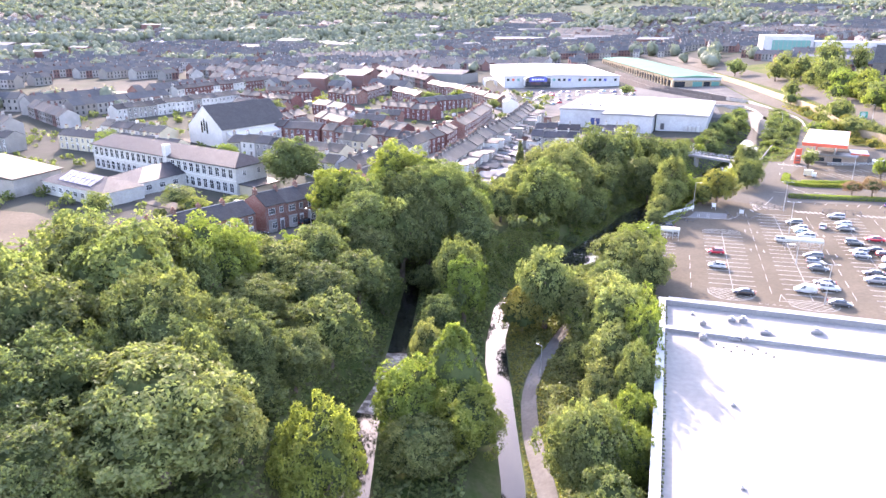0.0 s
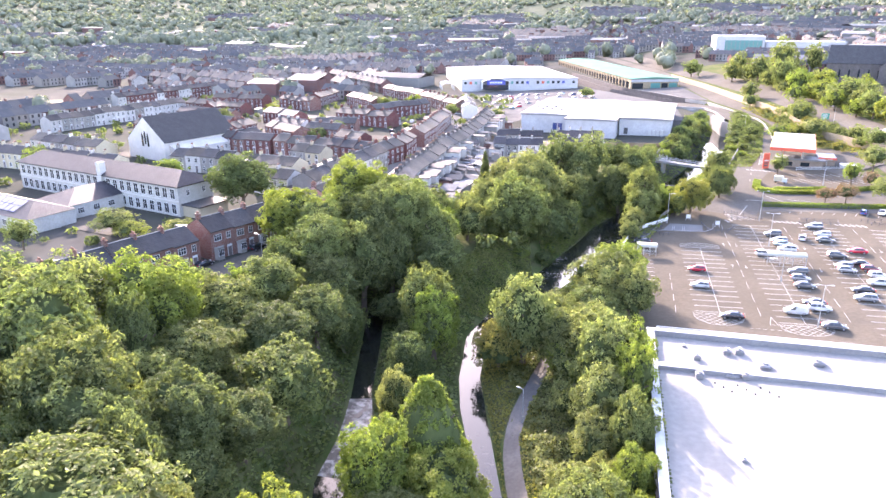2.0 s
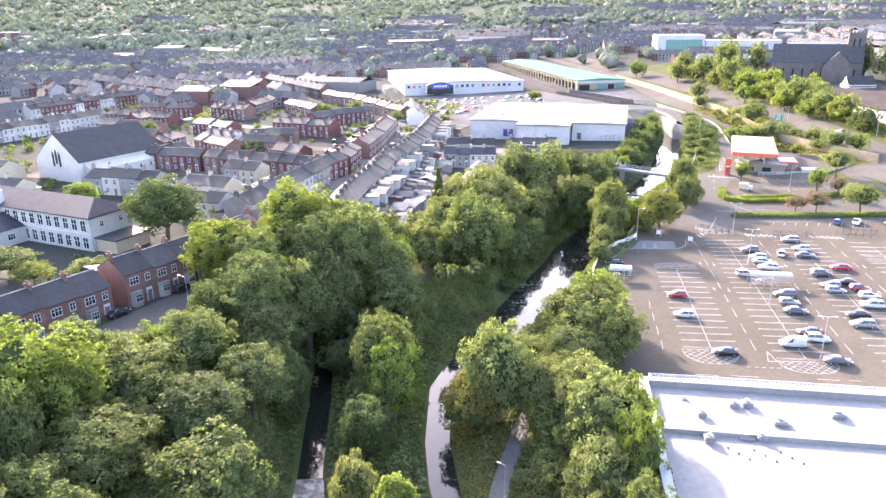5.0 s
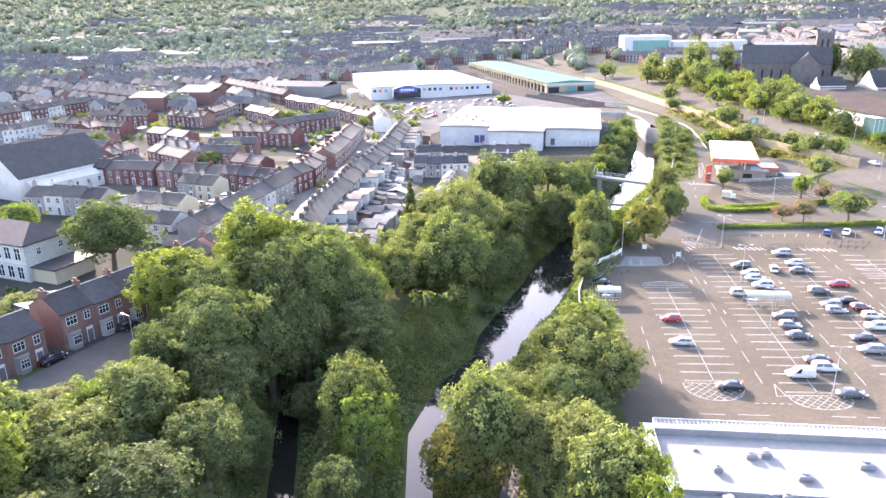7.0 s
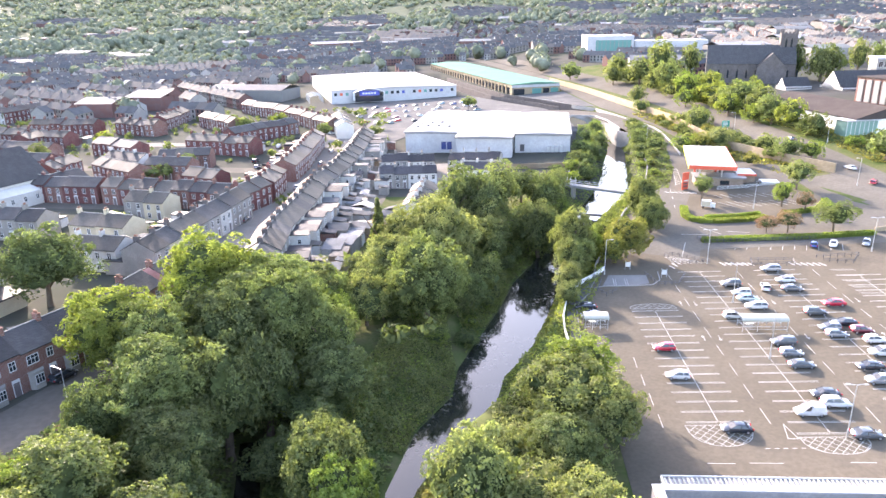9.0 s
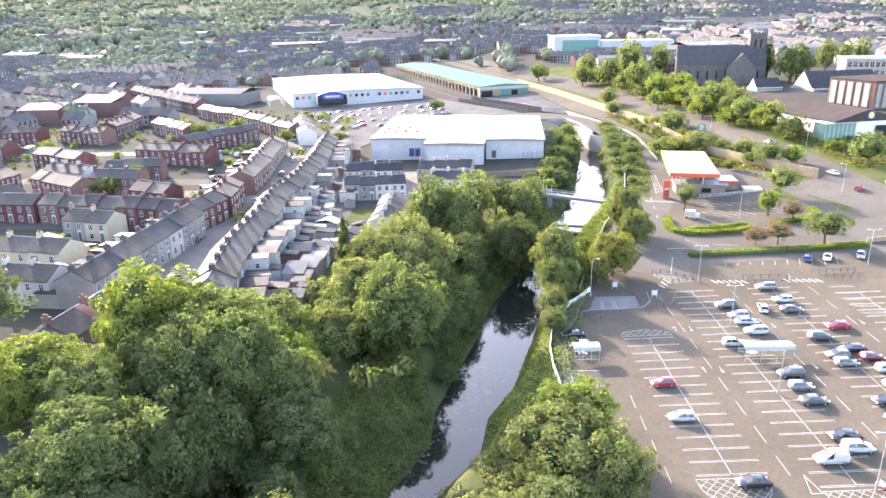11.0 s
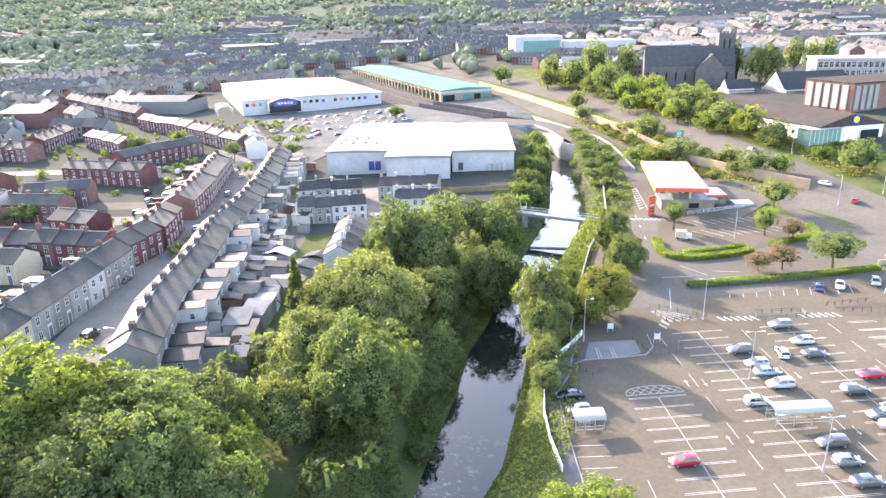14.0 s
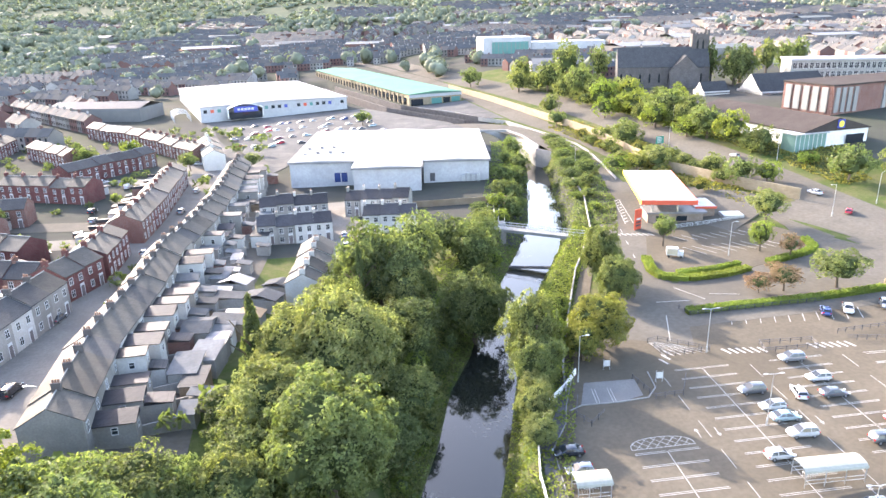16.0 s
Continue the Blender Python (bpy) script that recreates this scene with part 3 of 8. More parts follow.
# between the river and the supermarket
for x, y, top, r, mat in ((4.8, 74, 11.2, 5.0, LEAF_PALE), (0.9, 73, 4.2, 4.0, LEAF_YELLOW), (20, 91, 9.8, 5.4, LEAF_MID), (22.8, 96, 9.6, 5.2, LEAF_LIME), (16.2, 59.4, 11.2, 4.6, LEAF_PALE),
                          (10, 28.6, 8.4, 4.6, LEAF_MID), (11.6, 71, 7.0, 4.4, LEAF_MID), (15, 67, 9.5, 4.0, LEAF_PALE), (13, 46, 4.5, 3.0, LEAF_PALE), (14.5, 52, 7.2, 3.6, LEAF_PALE), (18.9, 53.6, 11.0, 2.9, LEAF_LIME), (19.4, 60.5, 10.4, 2.8, LEAF_LIME), (17.2, 44.5, 8.2, 2.8, LEAF_MID), (15.8, 36.5, 6.8, 2.7, LEAF_LIME), (14.6, 29, 6.4, 2.8, LEAF_LIME),
                          (9.5, 37, 3.0, 3.2, LEAF_PALE), (12.6, 39, 3.4, 2.6, LEAF_PALE), (17.2, 82, 6.5, 4.5, LEAF_MID), (23.5, 85.5, 9.4, 4.4, LEAF_MID), (9, 84, 4.5, 4.0, LEAF_PALE), (12, 20, 5.5, 4, LEAF_MID)):
    tree(x, y, top, r, mat, BANK_L, "east bank trees", skirt=0.03)
# west bank further up
for x, y, top, r, mat in ((4, 126.6, 15.4, 6.6, LEAF_MID), (-1.5, 139, 12.6, 5.6, LEAF_PALE), (8, 147, 17.6, 7.6, LEAF_PALE), (2, 150, 14, 6, LEAF_PALE), (18.5, 184.5, 16.5, 5.4, LEAF_DARK),
                          (24, 180, 14.5, 5.2, LEAF_DARK), (28.5, 190, 15.5, 5.0, LEAF_MID), (34.5, 168, 10.8, 5.5, LEAF_DARK), (37, 199, 12.2, 5.2, LEAF_DARK), (42, 193, 11, 4.8, LEAF_DARK),
                          (14, 158, 10, 5, LEAF_MID), (22, 164, 8, 5, LEAF_DARK), (-5.5, 130, 9, 4, LEAF_DARK), (46, 205, 9, 3.6, LEAF_MID), (-7, 124, 10.5, 4.2, LEAF_MID), (12, 135, 5.5, 4.2, LEAF_DARK), (17, 146, 5, 4.4, LEAF_MID)):
    tree(x, y, top, r, mat, BANK_L, "west bank trees", skirt=0.04)
tree(-4, 158, 15, 3.6, LEAF_DARK, "dark pointed conifer beside the back gardens", spire=True, skirt=0.02)
tree(15.5, 181, 13, 3.0, LEAF_DARK, "dark pointed conifer at the edge of the close", spire=True, skirt=0.02)
# east bank by the car park entrance
for x, y, top, r, mat in ((36.2, 143.6, 9.5, 3.7, LEAF_MID), (37, 148, 14.2, 3.9, LEAF_MID), (41.5, 152, 8.5, 3.0, LEAF_LIME), (50.2, 150.8, 10.6, 4.5, LEAF_YELLOW), (46, 148.5, 7.5, 2.6, LEAF_YELLOW), (61.7, 166, 10.4, 3.6, LEAF_MID), (63.5, 176.2, 13.5, 3.7, LEAF_MID),
                          (32.4, 135.2, 6.4, 2.4, LEAF_PALE), (31, 130.5, 4.6, 2.2, LEAF_PALE), (34, 139.5, 5.4, 2.3, LEAF_PALE), (43, 157, 6.4, 3.0, LEAF_LIME), (49, 166, 4.6, 2.6, LEAF_LIME)):
    tree(x, y, top, r, mat, "broadleaf tree at the car park's riverside edge", "entrance trees", skirt=0.06)
for x, y, top, r, mat in ((85.2, 189.6, 10.2, 2.4, LEAF_MID), (114.9, 193, 12.5, 5.0, LEAF_PALE), (102.2, 179, 10, 2.9, LEAF_LIME), (102.3, 157.8, 10.2, 5.2, LEAF_MID), (87.6, 160.9, 6.4, 3.1, LEAF_RUST), (92.4, 160, 7.6, 3.5, LEAF_RUST), (104.8, 173.2, 8.6, 2.2, LEAF_RUST), (97.5, 168.8, 4.6, 1.8, LEAF_RUST)):
    tree(x, y, top, r, mat, "small ornamental tree in a planted bed", "planted bed trees", full=False, skirt=0.2)
# up the river past the footbridge
for x, y, top, r, mat in ((67, 247, 7, 3.2, LEAF_MID), (62, 236, 6.2, 3.0, LEAF_LIME), (73, 262, 8, 3.6, LEAF_MID), (99, 256, 9.0, 4.0, LEAF_MID), (93.5, 243, 7.5, 3.0, LEAF_MID), (88.5, 232, 6.2, 2.6, LEAF_MID), (105, 271, 8.5, 3.6, LEAF_DARK),
                          (84, 220, 5.2, 2.2, LEAF_LIME), (55, 229, 6, 3, LEAF_DARK), (86, 281, 9, 4, LEAF_MID), (91, 300, 9, 4, LEAF_MID), (105.5, 289, 9, 4.2, LEAF_MID), (95.5, 262, 9, 4.0, LEAF_DARK), (100.5, 276, 9.5, 4.2, LEAF_MID), (91.5, 251, 8, 3.8, LEAF_DARK), (98, 269, 7, 3.6, LEAF_MID), (103.5, 282, 7.5, 3.6, LEAF_LIME), (88, 242, 7, 3.2, LEAF_MID), (107.5, 299, 8, 4, LEAF_MID), (110, 309, 8, 3.8, LEAF_DARK), (84.5, 233, 5, 2.4, LEAF_LIME), (78, 262, 8, 3.8, LEAF_DARK), (70.5, 246, 7, 3.2, LEAF_DARK), (65, 233, 6, 2.8, LEAF_DARK), (59.5, 224, 5, 2.4, LEAF_LIME), (83, 277, 8, 3.6, LEAF_MID), (48, 205, 9, 4.2, LEAF_DARK), (50.5, 213, 8, 3.6, LEAF_MID), (43.5, 197, 9.5, 4, LEAF_DARK), (53, 222, 6.5, 3, LEAF_MID)):
    tree(x, y, top, r, mat, "bushy tree overhanging the upper river", "upper river trees", full=False, skirt=0.03)
# along the dual carriageway and on the bank beyond
for x, y, top, r, mat in ((128.6, 352, 18.4, 4.8, LEAF_MID), (125.8, 279, 16.4, 6.0, LEAF_MID), (129, 286, 15, 4.6, LEAF_PALE), (109.6, 255, 10, 4.6, LEAF_LIME), (119.4, 248, 13.5, 5.6, LEAF_PALE), (114, 251, 11, 4, LEAF_YELLOW), (127, 231.5, 13.4, 3.9, LEAF_MID), (129.6, 222, 14.5, 4.8, LEAF_MID), (134.3, 217, 13.5, 3.8, LEAF_LIME),
                          (147.5, 241, 15.5, 4.6, LEAF_MID), (151, 246, 16, 4.4, LEAF_LIME), (152.6, 222.7, 13.6, 3, LEAF_LIME), (151.8, 207, 18.4, 6.2, LEAF_MID), (165, 205, 17, 4.4, LEAF_MID), (150.8, 294, 25.4, 9, LEAF_MID), (144, 290, 21, 6, LEAF_LIME), (147.1, 263, 22.6, 6.1, LEAF_MID), (144, 270, 18, 5, LEAF_LIME),
                          (145.9, 336, 25.6, 6.9, LEAF_LIME), (149, 367, 31, 6.4, LEAF_MID), (148, 400, 29.5, 8.6, LEAF_MID), (150, 442, 28, 7.8, LEAF_MID), (149.7, 314, 23, 7.4, LEAF_LIME), (140, 322, 20, 5, LEAF_LIME), (158, 380, 29, 7, LEAF_DARK), (139, 418, 24, 6, LEAF_MID), (128, 470, 22, 7, LEAF_MID),
                          (228.9, 359, 37.5, 9.5, LEAF_DARK), (236, 364, 36, 8, LEAF_DARK), (222.6, 371, 37.5, 4.4, LEAF_DARK), (266, 382, 37.4, 6, LEAF_MID), (282, 389, 37, 5.4, LEAF_MID), (297, 395, 37, 6, LEAF_MID), (170, 425, 37, 9, LEAF_MID), (182, 410, 36, 6, LEAF_MID), (122, 330, 14, 4, LEAF_MID)):
    tree(x, y, top, r, mat, "roadside tree in a belt along the dual carriageway", "carriageway trees", full=False, skirt=0.0)
# in the streets on the west side
tree(-64, 133, 18.4, 7.7, LEAF_DARK, "very large dark round tree beside the school", skirt=0.18)
for x, y, top, r, mat in ((-86, 115, 9.5, 5, LEAF_PALE), (-80, 111, 8, 4, LEAF_LIME), (-70, 112, 8.5, 4, LEAF_PALE), (-100, 103, 10.5, 3.6, LEAF_MID), (-97, 165, 11, 5, LEAF_LIME), (-138, 165, 14, 5, LEAF_LIME), (-75, 235, 9.5, 3.6, LEAF_MID), (-70, 238, 9.5, 3.4, LEAF_MID),
                          (-66, 250, 10, 3, LEAF_MID), (-118, 262, 14, 3.4, LEAF_DARK), (-60, 330, 12, 4.2, LEAF_MID), (-46, 335, 12, 4.2, LEAF_LIME), (-110, 300, 11, 4, LEAF_LIME), (-24, 312, 10, 3.6, LEAF_MID), (-20, 345, 8, 3, LEAF_LIME), (0, 300, 6, 2.6, LEAF_LIME), (-3, 318, 7, 3, LEAF_MID), (48, 385, 11, 4.6, LEAF_MID),
                          (-8, 262, 6, 2.0, LEAF_LIME), (0, 228, 6.0, 2.2, LEAF_LIME)):
    tree(x, y, top, r, mat, "street tree among terraced houses", "street trees", full=False, skirt=0.15)


# smaller trees that close the canopy between the large ones
def close_canopy(x0, x1, y0, y1, step, ok, mats, label, group, seed, drop=(1.0, 5.0), size=(3.4, 5.0), low=None, thicket=""):
    """With a thicket's name the bushes become one mesh that nobody could count."""
    rng = random.Random(seed)
    heaps = []
    x = x0
    while x < x1:
        y = y0
        while y < y1:
            px, py = x + rng.uniform(-.4, .4) * step, y + rng.uniform(-.4, .4) * step
            y += step
            a, b, top, r = min(PLANTED, key=lambda p: (p[0] - px) ** 2 + (p[1] - py) ** 2)
            gap = math.hypot(a - px, b - py)
            if gap < 0.62 * r or not ok(px, py):
                continue
            top = top - rng.uniform(*drop) if low is None else ground_z(px, py) + rng.uniform(*low)
            if thicket:
                gz, r = ground_z(px, py), rng.uniform(*size)
                hz = max(top - gz, 2.0) / 2
                t = rng.uniform(0, 6.283)
                me = (FAINT if r < 2.75 or py > 205 else LIGHT)[rng.randrange(4)]
                v = np.empty(len(me.vertices) * 3)
                me.vertices.foreach_get("co", v)
                v = v.reshape(-1, 3) @ np.array([[math.cos(t), math.sin(t), 0], [-math.sin(t), math.cos(t), 0], [0, 0, 1]])
                pick = rng.randrange(len(mats))
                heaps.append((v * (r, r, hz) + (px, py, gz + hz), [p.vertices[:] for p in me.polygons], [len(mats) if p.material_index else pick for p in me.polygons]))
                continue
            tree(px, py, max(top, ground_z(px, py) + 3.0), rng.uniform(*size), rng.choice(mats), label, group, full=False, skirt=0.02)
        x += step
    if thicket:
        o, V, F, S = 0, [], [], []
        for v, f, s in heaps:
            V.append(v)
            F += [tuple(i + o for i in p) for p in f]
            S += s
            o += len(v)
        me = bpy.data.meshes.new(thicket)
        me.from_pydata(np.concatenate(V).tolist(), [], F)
        for mt in (*mats, CROWN_SHADE):
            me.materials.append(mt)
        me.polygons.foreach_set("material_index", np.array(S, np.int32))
        me.update()
        tagged(new(thicket, me), label, "shrubs", kind="stuff")


def edge_gap(line):
    return lambda x, y: float(stream(np.array([x]), np.array([y]), line)[0][0])


river_gap, race_gap = edge_gap(RIVER), edge_gap(RACE)
close_canopy(-74, -24, -4, 92, 6.6, lambda x, y: x > -67 + (y - 44) * .404 and race_gap(x, y) > 1.2, (LEAF_MID, LEAF_DARK, LEAF_MID, LEAF_PALE, LEAF_LIME), WOOD_L, "riverside wood", 1)
close_canopy(-46, -8, 92, 128, 6.4, lambda x, y: x > -62 + (y - 44) * .404 + 6 and river_gap(x, y) > 7 and race_gap(x, y) > 1.5, (LEAF_MID, LEAF_DARK, LEAF_LIME), WOOD_L, "riverside wood", 2, drop=(3, 7))
close_canopy(-12, 34, 128, 196, 6.6, lambda x, y: 5 < river_gap(x, y) < 30 and x > -9 + max(0, y - 150) * .34, (LEAF_MID, LEAF_DARK, LEAF_PALE), BANK_L, "west bank trees", 3, size=(3.2, 4.6), low=(5.5, 9))
close_canopy(6, 50, 122, 206, 3.6, lambda x, y: 1.0 < river_gap(x, y) < 6.5 and x < 30 + (y - 146) * .45, (LEAF_MID, LEAF_LIME, LEAF_DARK, LEAF_PALE), "bushy shrub on the river bank", "bank shrubs", 8, size=(1.5, 2.6), low=(1.8, 4.4), thicket="bank_thicket")
close_canopy(44, 112, 208, 316, 6.0, lambda x, y: x * 1.9 - y < -92 and 3.0 < river_gap(x, y) < 8 and not (50 < x < 90 and 196 < y < 226), (LEAF_MID, LEAF_DARK, LEAF_LIME), "bushy tree overhanging the upper river", "upper river trees", 5, size=(2.4, 3.6), low=(3, 6.5), thicket="river_thicket")
close_canopy(147, 170, 236, 420, 8.5, lambda x, y: x < 164 - max(0, y - 290) * .06 and not (154 < x and y < 286), (LEAF_MID, LEAF_LIME, LEAF_DARK, LEAF_MID), "roadside tree in a belt along the dual carriageway", "carriageway trees", 6, size=(4, 6), low=(7, 13), thicket="roadside_thicket")
close_canopy(118, 132, 224, 300, 7.5, lambda x, y: True, (LEAF_MID, LEAF_PALE, LEAF_YELLOW), "roadside bush beside the buff wall", "carriageway trees", 7, size=(2.4, 3.6), low=(3, 6), thicket="roadside_thicket")
close_canopy(9, 21, 16, 92, 5.2, lambda x, y: x < 19.5 - (67.6 - y) * .157 and river_gap(x, y) > 10.5, (LEAF_PALE, LEAF_MID, LEAF_LIME), BANK_L, "east bank trees", 4, size=(2.2, 3.2), low=(3.5, 6), thicket="bank_thicket")


GREY_TARMAC = surface("grey_tarmac", (0.085, 0.083, 0.08), (0.115, 0.112, 0.106), 0.9, 0.06, 1.2, 0.2, grime=(0.15, 0.14, 0.125))
PAVED_BAY = surface("block_paving", (0.15, 0.145, 0.14), (0.18, 0.175, 0.165), 0.9, 0.3, 4.0, 0.3)
# ---- car park ----
PA, PO = radians(-8.9), (46.08, 127.64)
QA = radians(-14.5)


def park(u, v, a=PA):
    return (PO[0] + u * math.cos(a) - v * math.sin(a), PO[1] + u * math.sin(a) + v * math.cos(a))


def survey(u, v):
    return park(u, v, QA)


def flat_z(x, y):
    return float(base_level(np.array([x]), np.array([y]))[0])


def sheet(name, poly, mat, label, lift, category="car park", kind="structure"):
    """A paved sheet with a little thickness, on the even ground of the east side."""
    k = len(poly)
    v = [(x, y, flat_z(x, y) + lift) for x, y in poly] + [(x, y, flat_z(x, y) - 0.5) for x, y in poly]
    f = [tuple(range(k))] + [(i, k + i, k + (i + 1) % k, (i + 1) % k) for i in range(k)]
    me = bpy.data.meshes.new(name)
    me.from_pydata(v, [], f)
    me.materials.append(mat)
    me.update()
    return tagged(new(name, me), label, category, kind=kind)


park_poly = [park(u, v) for u, v in ((-14.5, -61), (75, -61), (75, 34), (40, 36), (12, 31), (3, 42), (-4, 30), (-9.5, 13), (-15.4, 3), (-16.4, -8), (-15.6, -20), (-14, -40))]
sheet("pavement", park_poly, ASPHALT, "worn asphalt car park with faded white bay lines", 0.05)
car_park = bpy.data.objects["pavement"]
car_park.name = "car_park"

LINE_CACHE = {}


def mark(u0, v0, u1, v1, w=0.11, a=PA, name="bay_line"):
    """A painted line between two places of the car park."""
    return stripe(*park(u0, v0, a), *park(u1, v1, a), w, name)


def stripe(x0, y0, x1, y1, w=0.11, name="bay_line", lift=0.055):
    n = round(math.hypot(x1 - x0, y1 - y0), 1)
    if (n, w) not in LINE_CACHE:
        LINE_CACHE[n, w] = Mesh().box(-n / 2, n / 2, -w / 2, w / 2, -0.02, 0.012).data("bay_line", PAINT_LINE)
    xm, ym = (x0 + x1) / 2, (y0 + y1) / 2
    zs = flat_z(x0, y0), flat_z(x1, y1)
    m = Matrix.Translation((xm, ym, sum(zs) / 2 + lift)) @ Euler((0, -math.atan2(zs[1] - zs[0], n), math.atan2(y1 - y0, x1 - x0))).to_matrix().to_4x4()
    return link(name, LINE_CACHE[n, w], car_park, m)


ROWS_OF_BAYS = ((0.0, -38.4, -2.9, 4.25), (13.4, -41.2, 15.6, 4.3), (28.5, -46, 15.6, 4.3), (43.5, -46, 12, 4.3))
for c, v0, v1, half in ROWS_OF_BAYS:
    mark(c, v0, c, v1)
    n = round((v1 - v0) / 2.55)
    for k in range(n + 1):
        v = v0 + (v1 - v0) * k / n
        for s in (-1, 1):
            # each bay line is a narrow painted loop
            mark(c + s * 0.15, v - 0.13, c + s * half, v - 0.13, 0.08)
            mark(c + s * 0.15, v + 0.13, c + s * half, v + 0.13, 0.08)
for c in (6.7, 20.9, 36.0):
    for k in range(9):
        mark(c, -38.9 + k * 6.3, c, -35.2 + k * 6.3, 0.09, name="lane_dash")
    for k in (1, 2):
        # lane arrows: shaft and head
        for s, dv in ((-1.3, 1), (1.3, -1)):
            vv = -28 + 14 * k
            mark(c + s, vv - 0.9, c + s, vv + 0.9, 0.1, name="arrow_mark")
            mark(c + s - 0.25, vv + dv * 0.4, c + s, vv + dv * 0.95, 0.12, name="arrow_mark")
            mark(c + s + 0.25, vv + dv * 0.4, c + s, vv + dv * 0.95, 0.12, name="arrow_mark")


def hatch(u0, u1, v0, v1):
    """A crossed island with one straight side at v1 and a bowed one that reaches v0."""
    mid, half, deep = (u0 + u1) / 2, (u1 - u0) / 2, v0 - v1

    def rim(k):
        a = math.pi * k / 12
        return mid - half * math.cos(a), v1 + deep * math.sin(a) ** .7

    def inside(u, v):
        x = (u - mid) / half
        return abs(x) < 1 and 0 <= (v - v1) / deep <= (1 - x * x) ** .35

    mark(u0, v1, u1, v1, 0.09, name="hatch_line")
    for k in range(12):
        mark(*rim(k), *rim(k + 1), 0.09, name="hatch_line")
    step = 1.25
    for side in (-1, 1):
        for k in range(-12, 13):
            on = [(mid + k * step + side * t * .1, v1 + deep * .5 + t * .1) for t in range(-60, 61)]
            on = [p for p in on if inside(*p)]
            if len(on) > 7:
                mark(*on[0], *on[-1], 0.075, name="hatch_line")


for c, v0, v1 in ((0, 0.2, -2.0), (-.3, -43.8, -39.1), (13.4, -45.6, -42), (28.5, -50, -46.8)):
    hatch(c - 4.3, c + 4.1, v0, v1)
# give-way triangle, broken lines and edge lines before the shop
for a, b, c, d in ((8.3, -39, 8.9, -42.3), (8.9, -42.3, 7.6, -42.3), (7.6, -42.3, 8.3, -39)):
    mark(a, b, c, d, .1, name="arrow_mark")
for k in range(6):
    mark(4.0 + k * 1.1, -44.3, 4.6 + k * 1.1, -44.3, .1, name="lane_dash")
for a, b in ((-4.1, -.7), (1, 5), (13, 16), (17.5, 19)):
    mark(a, -47.2, b, -47.2 - .1, .1, name="lane_dash")
for k in range(4):
    mark(-7.6, -39.6 + k * 5.4, -7.5, -36.4 + k * 5.4, .09, name="lane_dash")
for x0, y0, x1, y1, n in ((68.3, 144.1, 73.8, 142.6, 6), (81.9, 141.0, 87.7, 139.5, 6), (80.1, 200.6, 87, 197.6, 7), (59.5, 146.8, 57.4, 144.6, 3)):
    for k in range(n):
        f = k / (n - 1)
        x, y = x0 + (x1 - x0) * f, y0 + (y1 - y0) * f
        stripe(x - .2, y + .9, x + .25, y - .9, .4, "zebra_stripe", .055 if y < 190 else .12)
for k in range(10):
    mark(22 + k * 2.5, 30.5, 23.6 + k * 2.5, 35.4, 0.12, QA)


# footway and kerbs along the river wall
KERB_SIDE = [(27.2, 105.4), (28, 110.5), (29.8, 119.3), (32.3, 129.8), (36.3, 134.6), (38, 138.3), (42, 145)]
sheet("pavement_footway", [(40.2, 145.4), (38.9, 141.8), (35.4, 138), (31.5, 133.4), (28.7, 123.2), (27.1, 115.3), (24.9, 105.4)] + KERB_SIDE, GREY_TARMAC, "dark footway beside the low white wall", 0.13, "footway")
sheet("pavement_bay", [(40, 137.7), (45.5, 136.7), (49.5, 137.2), (50.5, 141.5), (43, 143)], PAVED_BAY, "paved bay by the car park entrance", 0.1, "paving")
for k in range(8):
    stripe(29.6 - k * .37, 117.5 - k * 2.3, 33.8 - k * .36, 116.5 - k * 2.25, .1)
for x0, y0, x1, y1 in ((43.3, 141.1, 42.4, 137.6), (43.7, 141, 42.8, 137.5), (45.5, 140.5, 44.7, 137), (45.9, 140.4, 45.1, 136.9)):
    stripe(x0, y0, x1, y1, .1, "bay_line", .105)
for k in range(5):
    # crossed bays beyond the second row
    x0, y0 = 87.4 - k * .5, 136.6 - k * 2.9
    for a, b, c, d in ((0, 0, 4.4, -.9), (0.2, -.5, 4.6, -1.4)):
        stripe(x0 + a, y0 + b, x0 + c, y0 + d, .09, "hatch_line")


# ---- cars ----
CAR_PAINT = {k: plain("car_paint_" + k, c, 0.25, m, 0.8) for k, c, m in (
    ("white", (0.5, 0.5, 0.49), 0.0), ("silver", (0.3, 0.31, 0.33), 0.5), ("grey", (0.12, 0.13, 0.14), 0.4), ("dark", (0.025, 0.028, 0.035), 0.2),
    ("red", (0.42, 0.02, 0.04), 0.1), ("blue", (0.03, 0.06, 0.2), 0.3), ("pale_blue", (0.35, 0.48, 0.52), 0.4), ("maroon", (0.13, 0.02, 0.035), 0.2))}
LAMP_RED = plain("tail_lamp", (0.4, 0.01, 0.01), 0.2)
LAMP_CLEAR = plain("head_lamp", (0.7, 0.7, 0.7), 0.1)


